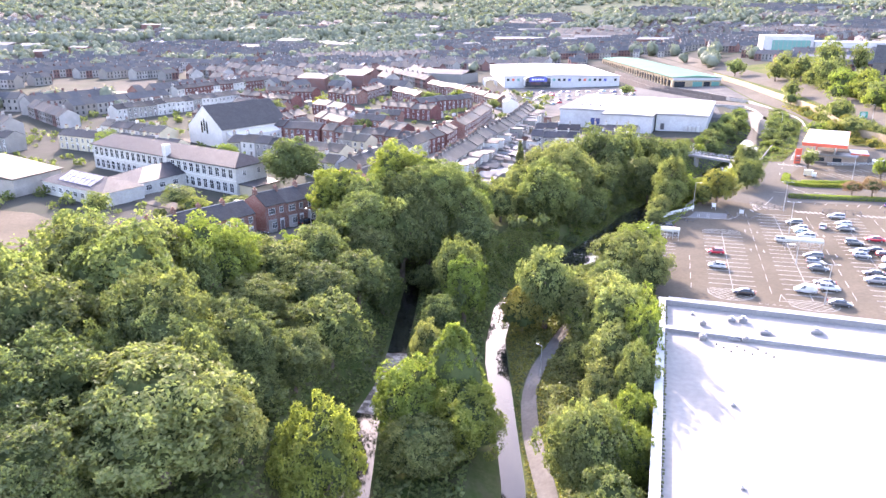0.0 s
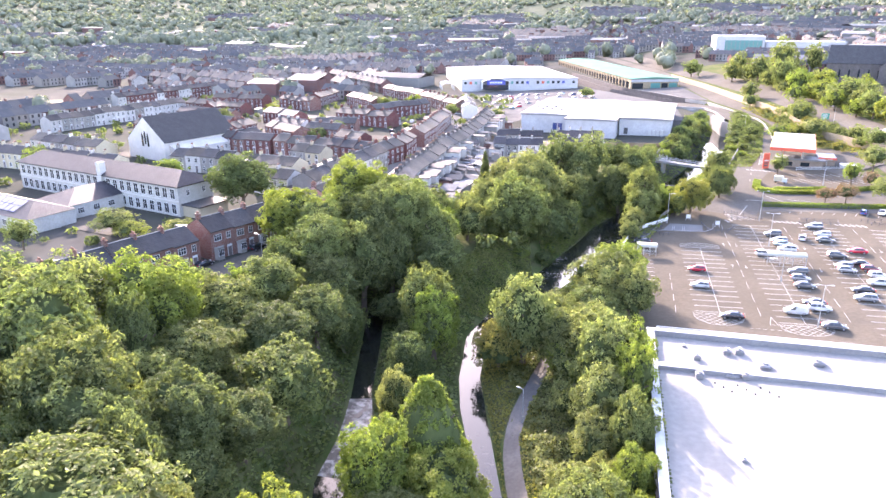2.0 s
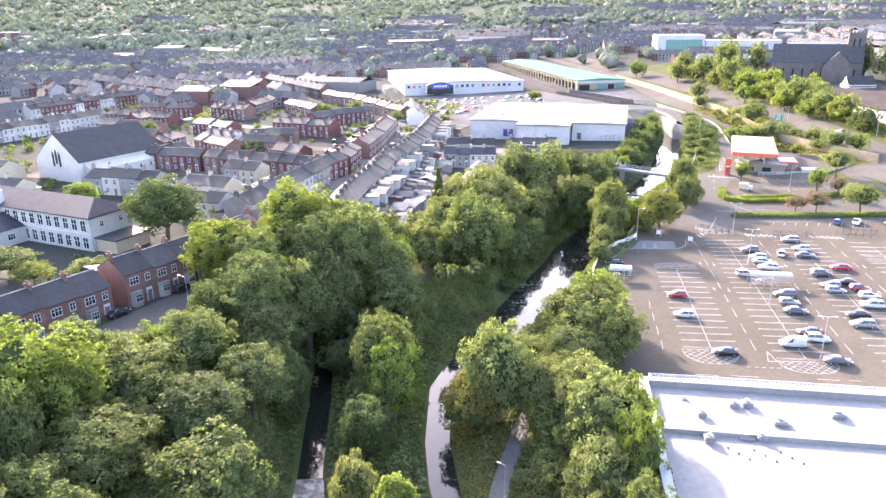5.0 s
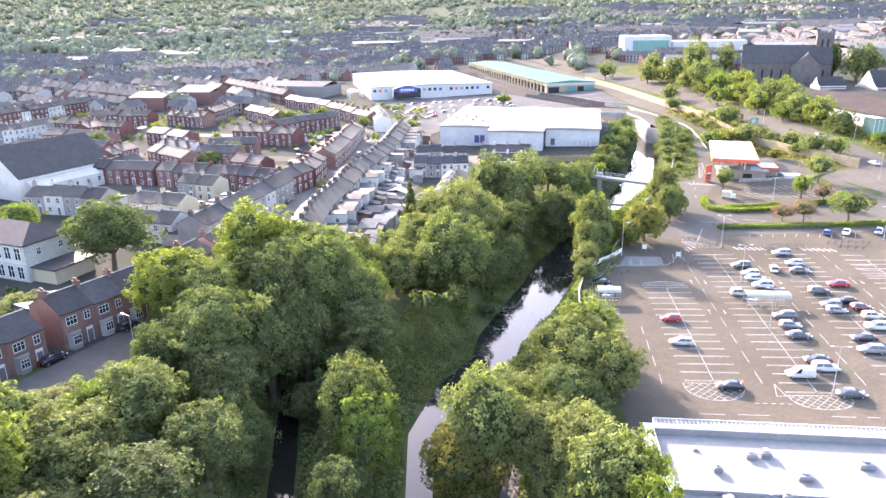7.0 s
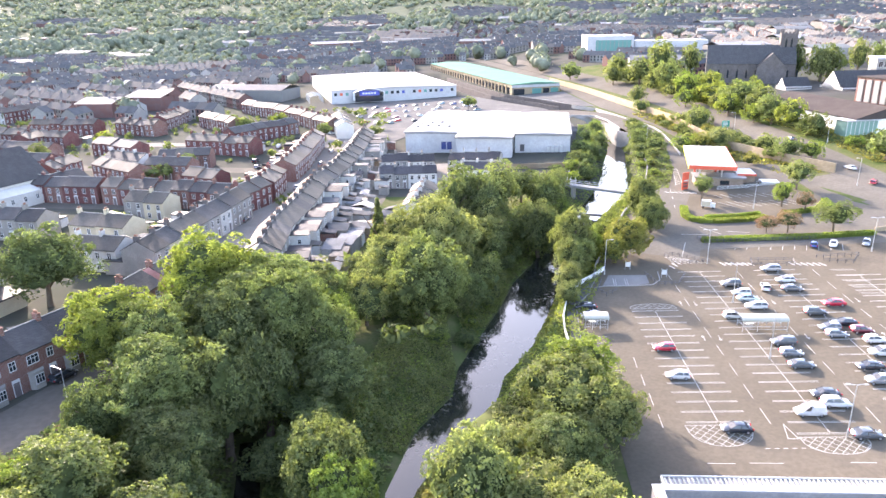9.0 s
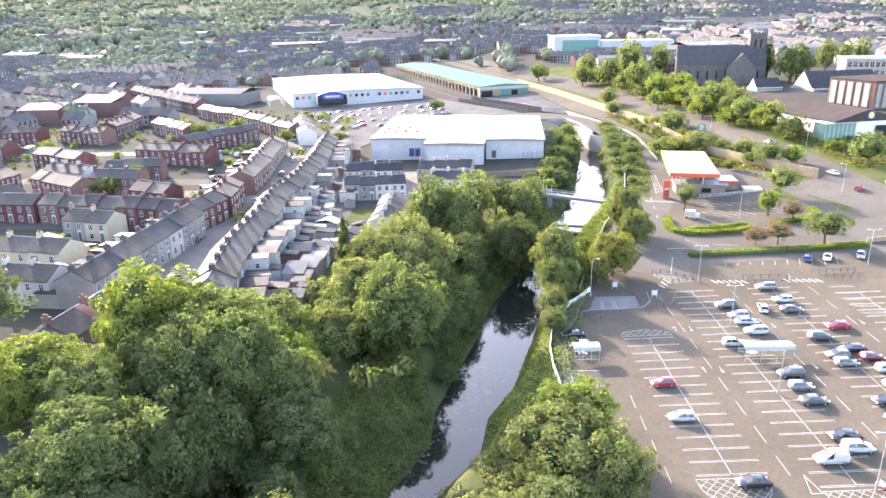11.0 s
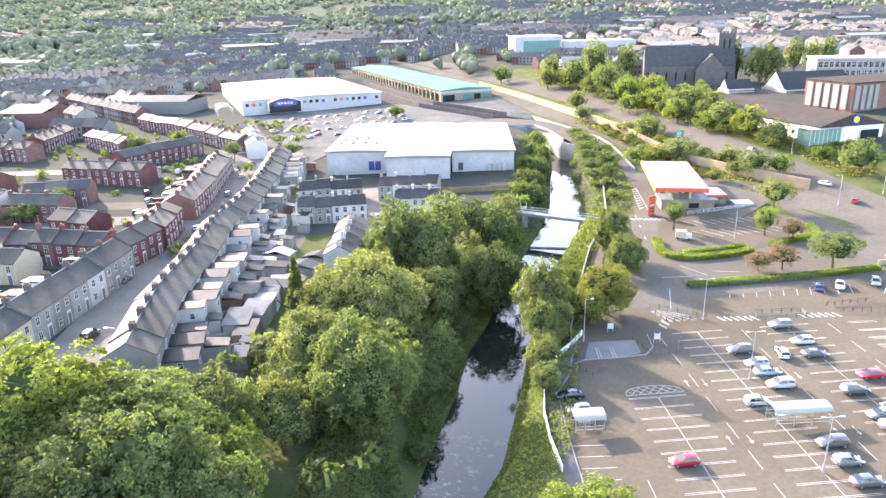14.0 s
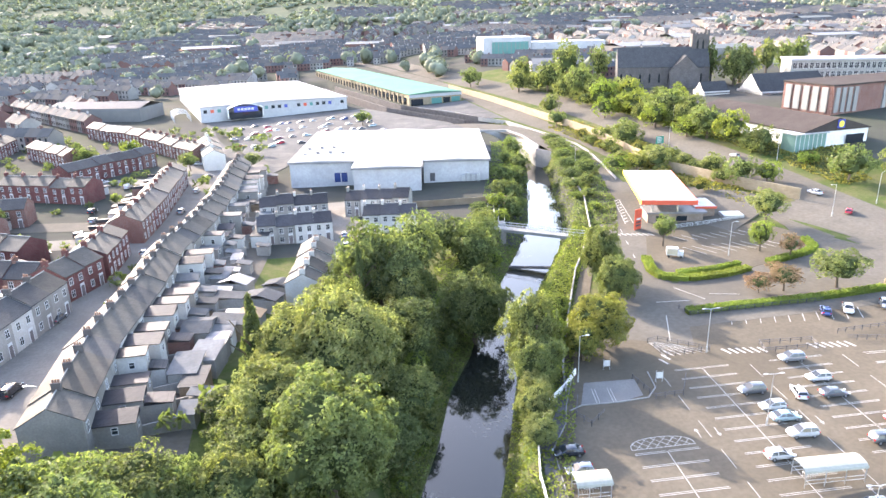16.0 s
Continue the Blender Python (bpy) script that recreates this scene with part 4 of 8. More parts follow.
def car_meshes(shape):
    """Body, glasshouse and wheel of a hatchback, saloon, van or large estate; x is ahead, wheels on z = 0."""
    L, W, H, prof, cab = {
        "hatch": (4.0, 1.74, 1.47, [(-2.0, .45), (-1.98, .85), (-1.9, 1.0), (.75, .98), (1.6, .82), (1.95, .62), (2.0, .4)], [(-1.85, .97), (-1.5, 1.42), (.05, 1.47), (.95, .97)]),
        "saloon": (4.5, 1.8, 1.44, [(-2.25, .45), (-2.22, .9), (-2.1, 1.0), (1.0, .96), (1.9, .8), (2.22, .6), (2.25, .4)], [(-1.7, .97), (-1.0, 1.38), (.3, 1.43), (1.2, .95)]),
        "suv": (4.4, 1.84, 1.66, [(-2.2, .5), (-2.18, 1.0), (-2.1, 1.12), (1.0, 1.1), (1.85, .95), (2.18, .7), (2.2, .45)], [(-2.05, 1.1), (-1.75, 1.6), (.2, 1.66), (1.05, 1.1)]),
        "van": (4.5, 1.85, 1.85, [(-2.25, .45), (-2.25, 1.0), (-2.2, 1.8), (-0.1, 1.85), (.3, 1.1), (1.7, .95), (2.2, .7), (2.25, .4)], [(-.2, 1.1), (-.1, 1.84), (.35, 1.84), (1.3, 1.05)]),
    }[shape]
    body = Mesh()
    w = W / 2
    # cross-sections lofted from tail to nose: sill, flank, shoulder, bonnet line; rounded in plan at both ends
    low = prof[0][1] - 0.2
    tops = [(-L / 2, prof[1][1] - .22)] + [(x, z) for x, z in prof[1:-1]] + [(L / 2, prof[-2][1] - .08)]
    rings = []
    for k in range(15):
        x = -L / 2 + L * k / 14
        z = float(np.interp(x, [a for a, _ in tops], [b for _, b in tops]))
        e = max(0.0, abs(x) / (L / 2) - .72) / .28
        h = w * (1 - .2 * e * e)
        sill = low + .1 * e
        half = [(h * .9, sill), (h, sill + .16), (h * 1.0, sill + (z - sill) * .62), (h * .95, z - .07), (h * .84, z)]
        rings.append([(x, y, q) for y, q in half] + [(x, -y, q) for y, q in half[::-1]])
    o = len(body.v)
    for r in rings:
        body.v += r
    m = len(rings[0])
    for k in range(len(rings) - 1):
        for i in range(m):
            j = (i + 1) % m
            body.f.append((o + k * m + i, o + k * m + j, o + (k + 1) * m + j, o + (k + 1) * m + i))
    body.f += [tuple(o + i for i in reversed(range(m))), tuple(o + (len(rings) - 1) * m + i for i in range(m))]
    body.s += [0] * ((len(rings) - 1) * m + 2)
    # roof panel over the glass
    (ax, az), (bx, bz), (cx, cz), (dx, dz) = cab
    wr, wl = w * 0.74, w * 0.95
    roof = Mesh()
    # the crowned roof panel, one sheet with turned-down edges
    xs = ((bx - .06, -.06), (bx + .25, 0), ((bx + cx) / 2, .015), (cx - .2, .01), (cx + .12, -.05))
    ys = (-1, -.9, -.45, 0, .45, .9, 1)
    roof.v = [(x, y * wr, cz + .02 + dz - .05 * y * y - (.05 if abs(y) == 1 else 0)) for x, dz in xs for y in ys]
    n = len(ys)
    roof.f = [(i * n + j, (i + 1) * n + j, (i + 1) * n + j + 1, i * n + j + 1) for i in range(len(xs) - 1) for j in range(n - 1)]
    roof.s = [0] * len(roof.f)
    pillars = [Mesh().rod(a, b, .05, 4) for s in (-1, 1) for a, b in (((ax + .03, s * wl, az), (bx + .03, s * wr, bz)), ((dx, s * wl, dz), (cx, s * wr, cz)), (((bx + cx) / 2, s * wl, az), ((bx + cx) / 2, s * wr, cz - .02)))]
    glass = Mesh()
    v = [(ax, az, wl), (bx, bz - .03, wr), (cx, cz - .03, wr), (dx, dz, wl)]
    for i in range(3):
        (x0, z0, y0), (x1, z1, y1) = v[i], v[i + 1]
        glass.face([(x0, y0, z0), (x0, -y0, z0), (x1, -y1, z1), (x1, y1, z1)])
    for s in (-1, 1):
        side = [(x, s * y, z) for x, z, y in v]
        glass.face(side if s > 0 else side[::-1])
    wheel = Mesh()
    wheel.rod((0, -.1, 0), (0, .1, 0), 0.32, 14)
    rim = Mesh()
    rim.rod((0, -.112, 0), (0, .112, 0), 0.2, 10)
    lamp = Mesh().box(-.05, .05, -.17, .17, -.08, .08)
    return dict(L=L, W=W, body=body, roof=roof, pillars=pillars, glass=glass.data("glazing", GLASS_DARK), wheel=wheel.data("wheel", TYRE), rim=rim.data("rim", RIM),
                head=lamp.data("headlight", LAMP_CLEAR), tail=lamp.data("tail_light", LAMP_RED), prof=prof)


CARS = {k: car_meshes(k) for k in ("hatch", "saloon", "suv", "van")}
BODY = {}


def car(x, y, z, yaw, shape, colour, group="parked cars", doing="parked in a marked bay", tilt=0.0, simple=False):
    c = CARS[shape]
    if (shape, colour) not in BODY:
        BODY[shape, colour] = [c[k].data(k, CAR_PAINT[colour]) for k in ("body", "roof")] + [p.data("pillar", CAR_PAINT[colour]) for p in c["pillars"]]
        for me in BODY[shape, colour][:2]:
            me.polygons.foreach_set("use_smooth", np.ones(len(me.polygons), bool))
            me.set_sharp_from_angle(angle=radians(38))
    kind = {"hatch": "hatchback car", "saloon": "saloon car", "suv": "tall estate car", "van": "small van"}[shape]
    ob = thing("car", pose(x, y, z, 0, tilt, yaw) @ Matrix.Scale(.88, 4), colour.replace("_", " ") + " " + kind + " " + doing, "car", group)
    body, roof, *pillars = BODY[shape, colour]
    link("body", body, ob)
    link("roof", roof, ob)
    for p in () if simple else pillars:
        link("pillar", p, ob)
    link("glazing", c["glass"], ob)
    for sx in (-0.62, 0.64):
        for sy in (-1, 1):
            wh = link("wheel", c["wheel"], ob, Matrix.Translation((sx * c["L"] / 2, sy * (c["W"] / 2 - 0.1), 0.32)))
            if not simple:
                link("rim", c["rim"], wh)
    for sy in () if simple else (-1, 1):
        link("headlight", c["head"], ob, Matrix.Translation((c["L"] / 2 - 0.08, sy * 0.6, 0.66)))
        link("tail_light", c["tail"], ob, Matrix.Translation((-c["L"] / 2 + 0.03, sy * 0.66, 0.8)))
    return ob


PARKED = [(-.4, -18, 0, "hatch", "red"), (.3, -26.9, 0, "hatch", "white"), (5.6, -40.2, 0, "saloon", "dark"), (16.2, 9.4, 0, "suv", "grey"), (17.2, 5.2, 0, "hatch", "white"),
          (17.7, 2.6, 0, "saloon", "pale_blue"), (18.2, -1, 0, "suv", "white"), (13.3, -5.2, 0, "hatch", "white"), (18.8, -14.9, 0, "suv", "grey"), (18.9, -18.5, 0, "hatch", "silver"), (19.2, -22.3, 0, "saloon", "grey"),
          (19.8, -30.6, 0, "saloon", "dark"), (20.3, -33, 0, "suv", "white"), (16.2, -35.4, 0, "van", "white"), (21.5, -40.2, 0, "saloon", "grey"), (25.9, 17.7, 0, "suv", "silver"), (27, 11.9, 0, "hatch", "white"),
          (26.9, 7.6, 0, "saloon", "grey"), (32.1, 1.1, 0, "saloon", "red"), (27.6, -3, 0, "suv", "grey"), (27.9, -9, 0, "hatch", "silver"), (31, -7.1, 0, "saloon", "dark"), (28.1, -11.5, 0, "hatch", "silver"), (32.6, -9.8, 0, "hatch", "maroon"),
          (33.3, -13.2, 0, "hatch", "white"), (32.5, -17.6, 0, "suv", "white"), (29, -22.2, 0, "saloon", "dark"), (28.7, -26.3, 0, "suv", "silver"), (-12.2, -2.6, 0, "saloon", "dark"), (-11.5, -6.3, 0, "hatch", "silver"),
          (39.3, 33, 62, "hatch", "blue"), (43.5, 33.5, 62, "saloon", "white"), (50.6, 34.4, 62, "hatch", "silver"), (22.3, 8.2, 78, "hatch", "white"), (46, -2, 0, "suv", "grey"), (45.5, -9, 0, "hatch", "white"), (46, -20, 0, "saloon", "dark"), (41, -14, 0, "hatch", "blue")]
for u, v, turn, shape, colour in PARKED:
    x, y = survey(u, v)
    car(x, y, flat_z(x, y) + 0.055, math.degrees(PA) + turn + random.choice((0, 180)) + random.uniform(-2, 2), shape, colour)


# ---- houses ----
def window_mesh(w, h, bars=1, rail=True):
    """A white frame with set-back panes, in one piece."""
    t = 0.07
    xs = [-w / 2 - t, -w / 2]
    for k in range(bars):
        x = -w / 2 + w * (k + 1) / (bars + 1)
        xs += [x - .03, x + .03]
    xs += [w / 2, w / 2 + t]
    zs = [-h / 2 - t * 1.6, -h / 2] + ([h * .08, h * .08 + .06] if rail else []) + [h / 2, h / 2 + t]
    nx, nz = len(xs), len(zs)
    g = Mesh()
    g.v = [(x, -0.07, z) for z in zs for x in xs]
    for k in range(nz - 1):
        for i in range(nx - 1):
            q = (k * nx + i, k * nx + i + 1, (k + 1) * nx + i + 1, (k + 1) * nx + i)
            if i % 2 and k % 2:
                o = len(g.v)
                g.v += [(g.v[c][0], -0.015, g.v[c][2]) for c in q]
                g.f.append((o, o + 1, o + 2, o + 3))
                g.s.append(1)
                for c in range(4):
                    d = (c + 1) % 4
                    g.f.append((q[c], q[d], o + d, o + c))
                    g.s.append(0)
            else:
                g.f.append(q)
                g.s.append(0)
    o = len(g.v)
    rim = [0, nx - 1, nz * nx - 1, (nz - 1) * nx]
    g.v += [(g.v[c][0], 0.03, g.v[c][2]) for c in rim]
    for c in range(4):
        d = (c + 1) % 4
        g.f.append((rim[d], rim[c], o + c, o + d))
        g.s.append(0)
    return g.data("window", FRAME_WHITE, GLASS_DARK)


WIN_TALL, WIN_WIDE, WIN_SMALL, WIN_SHOP = window_mesh(0.85, 1.25), window_mesh(1.6, 1.25, 2), window_mesh(0.7, 0.9, 0), window_mesh(1.15, 1.9, 1)
DOOR = Mesh().box(-.45, .45, -.05, .03, 0, 2.05).box(-.55, -.45, -.08, .03, 0, 2.5, 1).box(.45, .55, -.08, .03, 0, 2.5, 1).box(-.45, .45, -.07, .03, 2.05, 2.5, 1).data("door", DOOR_DARK, FRAME_WHITE)
POT = Mesh().rod((0, 0, 0), (0, 0, 0.45), 0.13, 8, r2=0.1).data("chimney_pot", RED_CLAY)
HOUSE = {}
HOUSES = []


def gable_meshes(w, d, he, hr, over=0.25):
    key = (round(w, 2), d, he, hr)
    if key not in HOUSE:
        a, b = w / 2, d / 2
        wall = Mesh().along_x([(-b, -0.6), (b, -0.6), (b, he), (0, hr), (-b, he)], -a, a)
        s = (hr - he) / b
        e = b + over
        ze = he - over * s
        roof = Mesh().along_x([(-e, ze), (0, hr), (e, ze), (e, ze + 0.14), (0, hr + 0.16), (-e, ze + 0.14)], -a, a)
        ridge = Mesh().rod((-a, 0, hr + 0.15), (a, 0, hr + 0.15), 0.1, 6)
        HOUSE[key] = (wall, roof, ridge)
    return HOUSE[key]


HMESH = {}


def hmesh(key, g, *mats):
    key = (key, *(m.name for m in mats))
    if key not in HMESH:
        HMESH[key] = g.data(key[0][0], *mats)
    return HMESH[key]


def house(x, y, yaw, w, d, he, hr, wall, roof, label, group, rng, z=None, chimney=1, wing=0, front="small", back=True, stack=None):
    """A gabled house; its front faces local -y."""
    z = ground_z(x, y) if z is None else z
    ob = thing("house", pose(x, y, z, 0, 0, yaw), label, "house", group)
    HOUSES.append(ob)
    gw, gr, gd = gable_meshes(w, d, he, hr)
    dims = (round(w, 2), d, he, hr)
    link("wall", hmesh(("wall",) + dims, gw, wall), ob)
    rf = link("roof", hmesh(("roof",) + dims, gr, roof), ob)
    link("ridge", hmesh(("ridge",) + dims, gd, CONCRETE), rf)
    if chimney:
        for sx in ((-1, 1) if chimney == 2 else (-1,)):
            cm = hmesh(("chimney", hr), Mesh().box(-.3, .3, -.55, .55, hr - 0.7, hr + 0.95).box(-.36, .36, -.62, .62, hr + 0.95, hr + 1.05), stack or wall)
            ch = link("chimney", cm, ob, Matrix.Translation((sx * (w / 2 - 0.32), 0, 0)))
            for k in (-.32, .0, .32) if y < 215 else (.0,):
                link("chimney_pot", POT, ch, Matrix.Translation((0, k, hr + 1.05)))
    f = -d / 2 - 0.02
    if front == "bay":
        link("window", WIN_WIDE, ob, Matrix.Translation((-w * 0.2, f, he * 0.76)))
        link("window", WIN_TALL, ob, Matrix.Translation((w * 0.27, f, he * 0.76)))
        bay = hmesh(("bay_window",), Mesh().prism([(-1.1, 0), (-.7, -.75), (.7, -.75), (1.1, 0)], 0.0, 2.55).prism([(-1.2, 0), (-.75, -.85), (.75, -.85), (1.2, 0)], 2.55, 2.7), RENDER_GREY)
        by = link("bay_window", bay, ob, Matrix.Translation((-w * 0.2, -d / 2, 0)))
        link("window", WIN_WIDE, by, Matrix.Translation((0, -0.77, 1.55)) @ Matrix.Diagonal((0.75, 1, 1, 1)))
        link("door", DOOR, ob, Matrix.Translation((w * 0.27, f, 0.05)))
    else:
        link("window", WIN_TALL, ob, Matrix.Translation((-w * 0.24, f, he * 0.74)))
        link("window", WIN_TALL, ob, Matrix.Translation((w * 0.24, f, he * 0.74)))
        link("window", WIN_TALL, ob, Matrix.Translation((-w * 0.24, f, he * 0.27)))
        link("door", DOOR, ob, Matrix.Translation((w * 0.24, f, 0.05)))
    if back:
        turn = Matrix.Rotation(math.pi, 4, 'Z')
        link("window", WIN_TALL, ob, Matrix.Translation((w * 0.25, d / 2 + 0.02, he * 0.72)) @ turn)
    if wing:
        # a narrower wing behind, with a lean-to roof
        ww, wd, wh = w * 0.52, wing, he * rng.choice((0.55, 0.8, 0.86))
        y0, y1 = d / 2, d / 2 + wd
        x0 = -w / 2 + 0.06
        wg = Mesh().along_x([(y0, -.6), (y1, -.6), (y1, wh), (y0, wh)], x0, x0 + ww)
        link("rear_wing", wg.data("rear_wing", wall if rng.random() < .75 else RENDER_WHITE), ob)
        s = rng.choice((0.35, 0.1))
        rg = Mesh().face([(x0 - .1, y0, wh + s + .9 * s), (x0 - .1, y1 + .15, wh + s + .9 * s), (x0 + ww + .2, y1 + .15, wh + .02), (x0 + ww + .2, y0, wh + .02)][::-1])
        rg.face([(x0 - .1, y0, wh - .1), (x0 - .1, y0, wh + 1.9 * s), (x0 + ww + .2, y0, wh + .02), (x0 + ww + .2, y0, wh - .1)])
        rg.face([(x0 - .1, y1 + .15, wh - .1), (x0 + ww + .2, y1 + .15, wh - .1), (x0 + ww + .2, y1 + .15, wh + .02), (x0 - .1, y1 + .15, wh + 1.9 * s)])
        rg.face([(x0 - .1, y0, wh - .1), (x0 - .1, y1 + .15, wh - .1), (x0 - .1, y1 + .15, wh + 1.9 * s), (x0 - .1, y0, wh + 1.9 * s)])
        rg.face([(x0 + ww + .2, y0, wh - .1), (x0 + ww + .2, y0, wh + .02), (x0 + ww + .2, y1 + .15, wh + .02), (x0 + ww + .2, y1 + .15, wh - .1)])
        link("rear_wing_roof", rg.data("rear_wing_roof", rng.choice((SLATE_DARK, SLATE_DARK, SLATE, SLATE_DARK, TIN))), ob)
        turn = Matrix.Rotation(math.pi, 4, 'Z')
        link("window", WIN_SMALL, ob, Matrix.Translation((x0 + ww / 2, y1 + 0.02, wh * 0.72)) @ turn)
        link("window", WIN_SMALL, ob, Matrix.Translation((x0 + ww + 0.02, y0 + wd * 0.5, wh * 0.68)) @ Matrix.Rotation(math.pi / 2, 4, 'Z'))
        if rng.random() < 0.6:
            # a single-storey outbuilding at the end of the wing
            od = rng.uniform(2.0, 3.6)
            og = Mesh().box(x0, x0 + ww, y1, y1 + od, -.6, 2.3)
            link("outbuilding", og.data("outbuilding", rng.choice((RENDER_WHITE, RENDER_GREY, BRICK))), ob)
            o2 = Mesh().face([(x0 - .1, y1 + .16, 2.75), (x0 + ww + .1, y1 + .16, 2.75), (x0 + ww + .1, y1 + od + .2, 2.32), (x0 - .1, y1 + od + .2, 2.32)]).box(x0 - .1, x0 + ww + .1, y1 + .05, y1 + od + .2, 2.2, 2.31)
            link("outbuilding_roof", o2.data("outbuilding_roof", rng.choice((TIN, SLATE_DARK, SLATE, SLATE_DARK, TIN))), ob)
    return ob


def terrace(line, w, d, he, hr, walls, roofs, label, group, seed, wing=0.0, front="small", chimney=1, skip=(), stack=None, back=True):
    """Houses side by side along a centre line; fronts to the right of the way."""
    rng = random.Random(seed)
    # low storeys and shallow slate pitches, as in old mill-town rows
    he, hr, d = he * .93, he * .93 + (hr - he) * .72, round(d * .92, 2)
    seg = [(Vector(a), Vector(b)) for a, b in zip(line, line[1:])]
    total = sum((b - a).length for a, b in seg)
    n = max(1, round(total / w))
    for k in range(n):
        s = total * (k + 0.5) / n
        for a, b in seg:
            if s <= (b - a).length + 1e-6:
                break
            s -= (b - a).length
        t = (b - a).normalized()
        p = a + t * s
        if k in skip:
            continue
        j = 0.25 * rng.choice((-1, 0, 0, 1))
        house(p.x, p.y, math.degrees(math.atan2(t.y, t.x)), total / n - 0.008, d, he + j, hr + j, rng.choice(walls), rng.choice(roofs), label, group, rng,
              chimney=chimney, wing=wing * rng.uniform(0.8, 1.25) if wing else 0, front=front, stack=stack, back=back)


GREY_L = "grey rendered terraced house with slate roof and chimney"
RED_L = "red brick terraced house with slate roof"
# the long grey terrace east of the main street
terrace([(-7, 297), (-11.2, 256), (-16, 226.5), (-20.9, 207), (-22.9, 186), (-26.6, 163.5), (-27.6, 141)], 5.1, 8.0, 6.1, 9.0,
        (RENDER_GREY, RENDER_GREY, RENDER_WHITE), (SLATE_WARM, SLATE, SLATE_WARM), GREY_L, "long grey terrace", 1, wing=4.6, stack=STONE_DARK)
# facing it, the cream and grey terrace, then red brick
terrace([(-52, 149), (-46.5, 168), (-39.6, 191)], 5.2, 8.0, 6.0, 8.8, (RENDER_GREY, RENDER_CREAM, RENDER_GREY, RENDER_WHITE), (SLATE_WARM, SLATE), "pale rendered terraced house with slate roof", "facing terrace", 2, wing=4.5, stack=STONE_DARK)
terrace([(-41, 196), (-36, 206), (-34.5, 222)], 5.6, 8.5, 5.6, 8.2, (BRICK_DARK,), (SLATE_WARM,), RED_L, "red terrace on the street", 3, chimney=1)
terrace([(-32.6, 230), (-30, 250), (-27, 292)], 5.6, 8.5, 5.6, 8.2, (BRICK_DARK, BRICK), (SLATE_WARM, SLATE_WARM, SLATE), RED_L, "red terrace on the street", 4, wing=3.5)
terrace([(-19.5, 345), (-15.5, 312)], 5.2, 8, 5.8, 8.4, (RENDER_WHITE,), (SLATE_WARM,), "white rendered terraced house at the street's bend", "white terrace", 5)
# red brick streets behind
for i, (a, b) in enumerate((((-112, 223), (-80.5, 214)), ((-79, 213.5), (-42.6, 200.4)), ((-59, 224), (-49, 218.4)), ((-76.5, 244), (-62, 239.7)), ((-77, 257.5), (-59.6, 257)), ((-74, 290), (-47.5, 276)), ((-62, 300.5), (-39, 327)),
                            ((-117, 342), (-97, 331)), ((-83, 358), (-64, 331)), ((-102, 388), (-84, 390)), ((-70.5, 403), (-44, 368)), ((-43, 364), (-20, 325)), ((-108, 290), (-89, 275)), ((-99, 219), (-93, 229)), ((-92, 246), (-76, 232)),
                            ((-150, 250), (-118, 238)), ((-150, 290), (-120, 278)), ((-160, 322), (-126, 308)), ((-150, 268), (-112, 256)), ((-158, 350), (-126, 340)))):
    terrace([a, b], 5.6, 8.4, 5.4, 8.0, (BRICK_DARK, BRICK_DARK, BRICK), ((SLATE,), (SLATE, SLATE_WARM), (SLATE_WARM,))[i % 3], RED_L, "red brick streets", 10 + i, chimney=i % 2, wing=2.5 if i % 4 == 1 else 0)
for i, (a, b) in enumerate((((-102, 346), (-99, 378)), ((-142, 300), (-140, 312)), ((-108, 240), (-105, 254)))):
    terrace([a, b], 5.4, 8.2, 5.4, 8.0, (BRICK_DARK,), (SLATE_WARM,), RED_L, "red brick streets", 40 + i)
terrace([(-93.5, 258.5), (-79, 249.5)], 5.6, 8, 5.4, 8.0, (RENDER_WHITE,), (SLATE,), "white rendered house among brick terraces", "white houses", 45)
# long grey rows towards the works
terrace([(-194, 253), (-180, 285), (-165, 321)], 5.4, 8, 5.8, 8.4, (RENDER_GREY, RENDER_WHITE), (SLATE, SLATE_WARM), GREY_L, "long grey rows", 46)
terrace([(-209, 334), (-196, 370), (-181, 410)], 5.4, 8, 6.2, 9.0, (RENDER_WHITE, RENDER_GREY, BRICK_DARK), (SLATE,), GREY_L, "long grey rows", 47)
# older streets round the church
terrace([(-166, 208), (-134, 195.5)], 5.4, 8, 5.8, 8.4, (RENDER_CREAM, RENDER_WHITE, RENDER_GREY), (SLATE, SLATE_WARM), "cream rendered terraced house near the church", "church terrace", 50, wing=4)
terrace([(-170, 189), (-116, 172)], 5.4, 8, 5.4, 8.0, (RENDER_GREY, RENDER_WHITE, RENDER_CREAM), (SLATE,), "white terraced house near the church", "church terrace", 51, wing=3)
terrace([(-104, 186), (-82, 180)], 5.4, 8, 5.4, 8.0, (RENDER_GREY, RENDER_WHITE), (SLATE, SLATE_WARM), "grey terraced house beside the church", "church terrace", 55, wing=3)
terrace([(-73, 176), (-59, 170)], 6.2, 8, 5.4, 8.0, (RENDER_CREAM, RENDER_WHITE), (SLATE_WARM,), "cream rendered house near the church", "church terrace", 52, wing=5)
terrace([(-68, 197.5), (-57, 193.5)], 5.6, 8, 5.2, 7.8, (RENDER_CREAM, RENDER_GREY), (SLATE_WARM,), "cream rendered house near the church", "church terrace", 53, wing=3)
terrace([(-67, 159), (-56, 155)], 5.6, 8, 5.2, 7.8, (RENDER_CREAM, RENDER_WHITE), (SLATE_WARM,), "cream rendered house near the church", "church terrace", 56, wing=3)
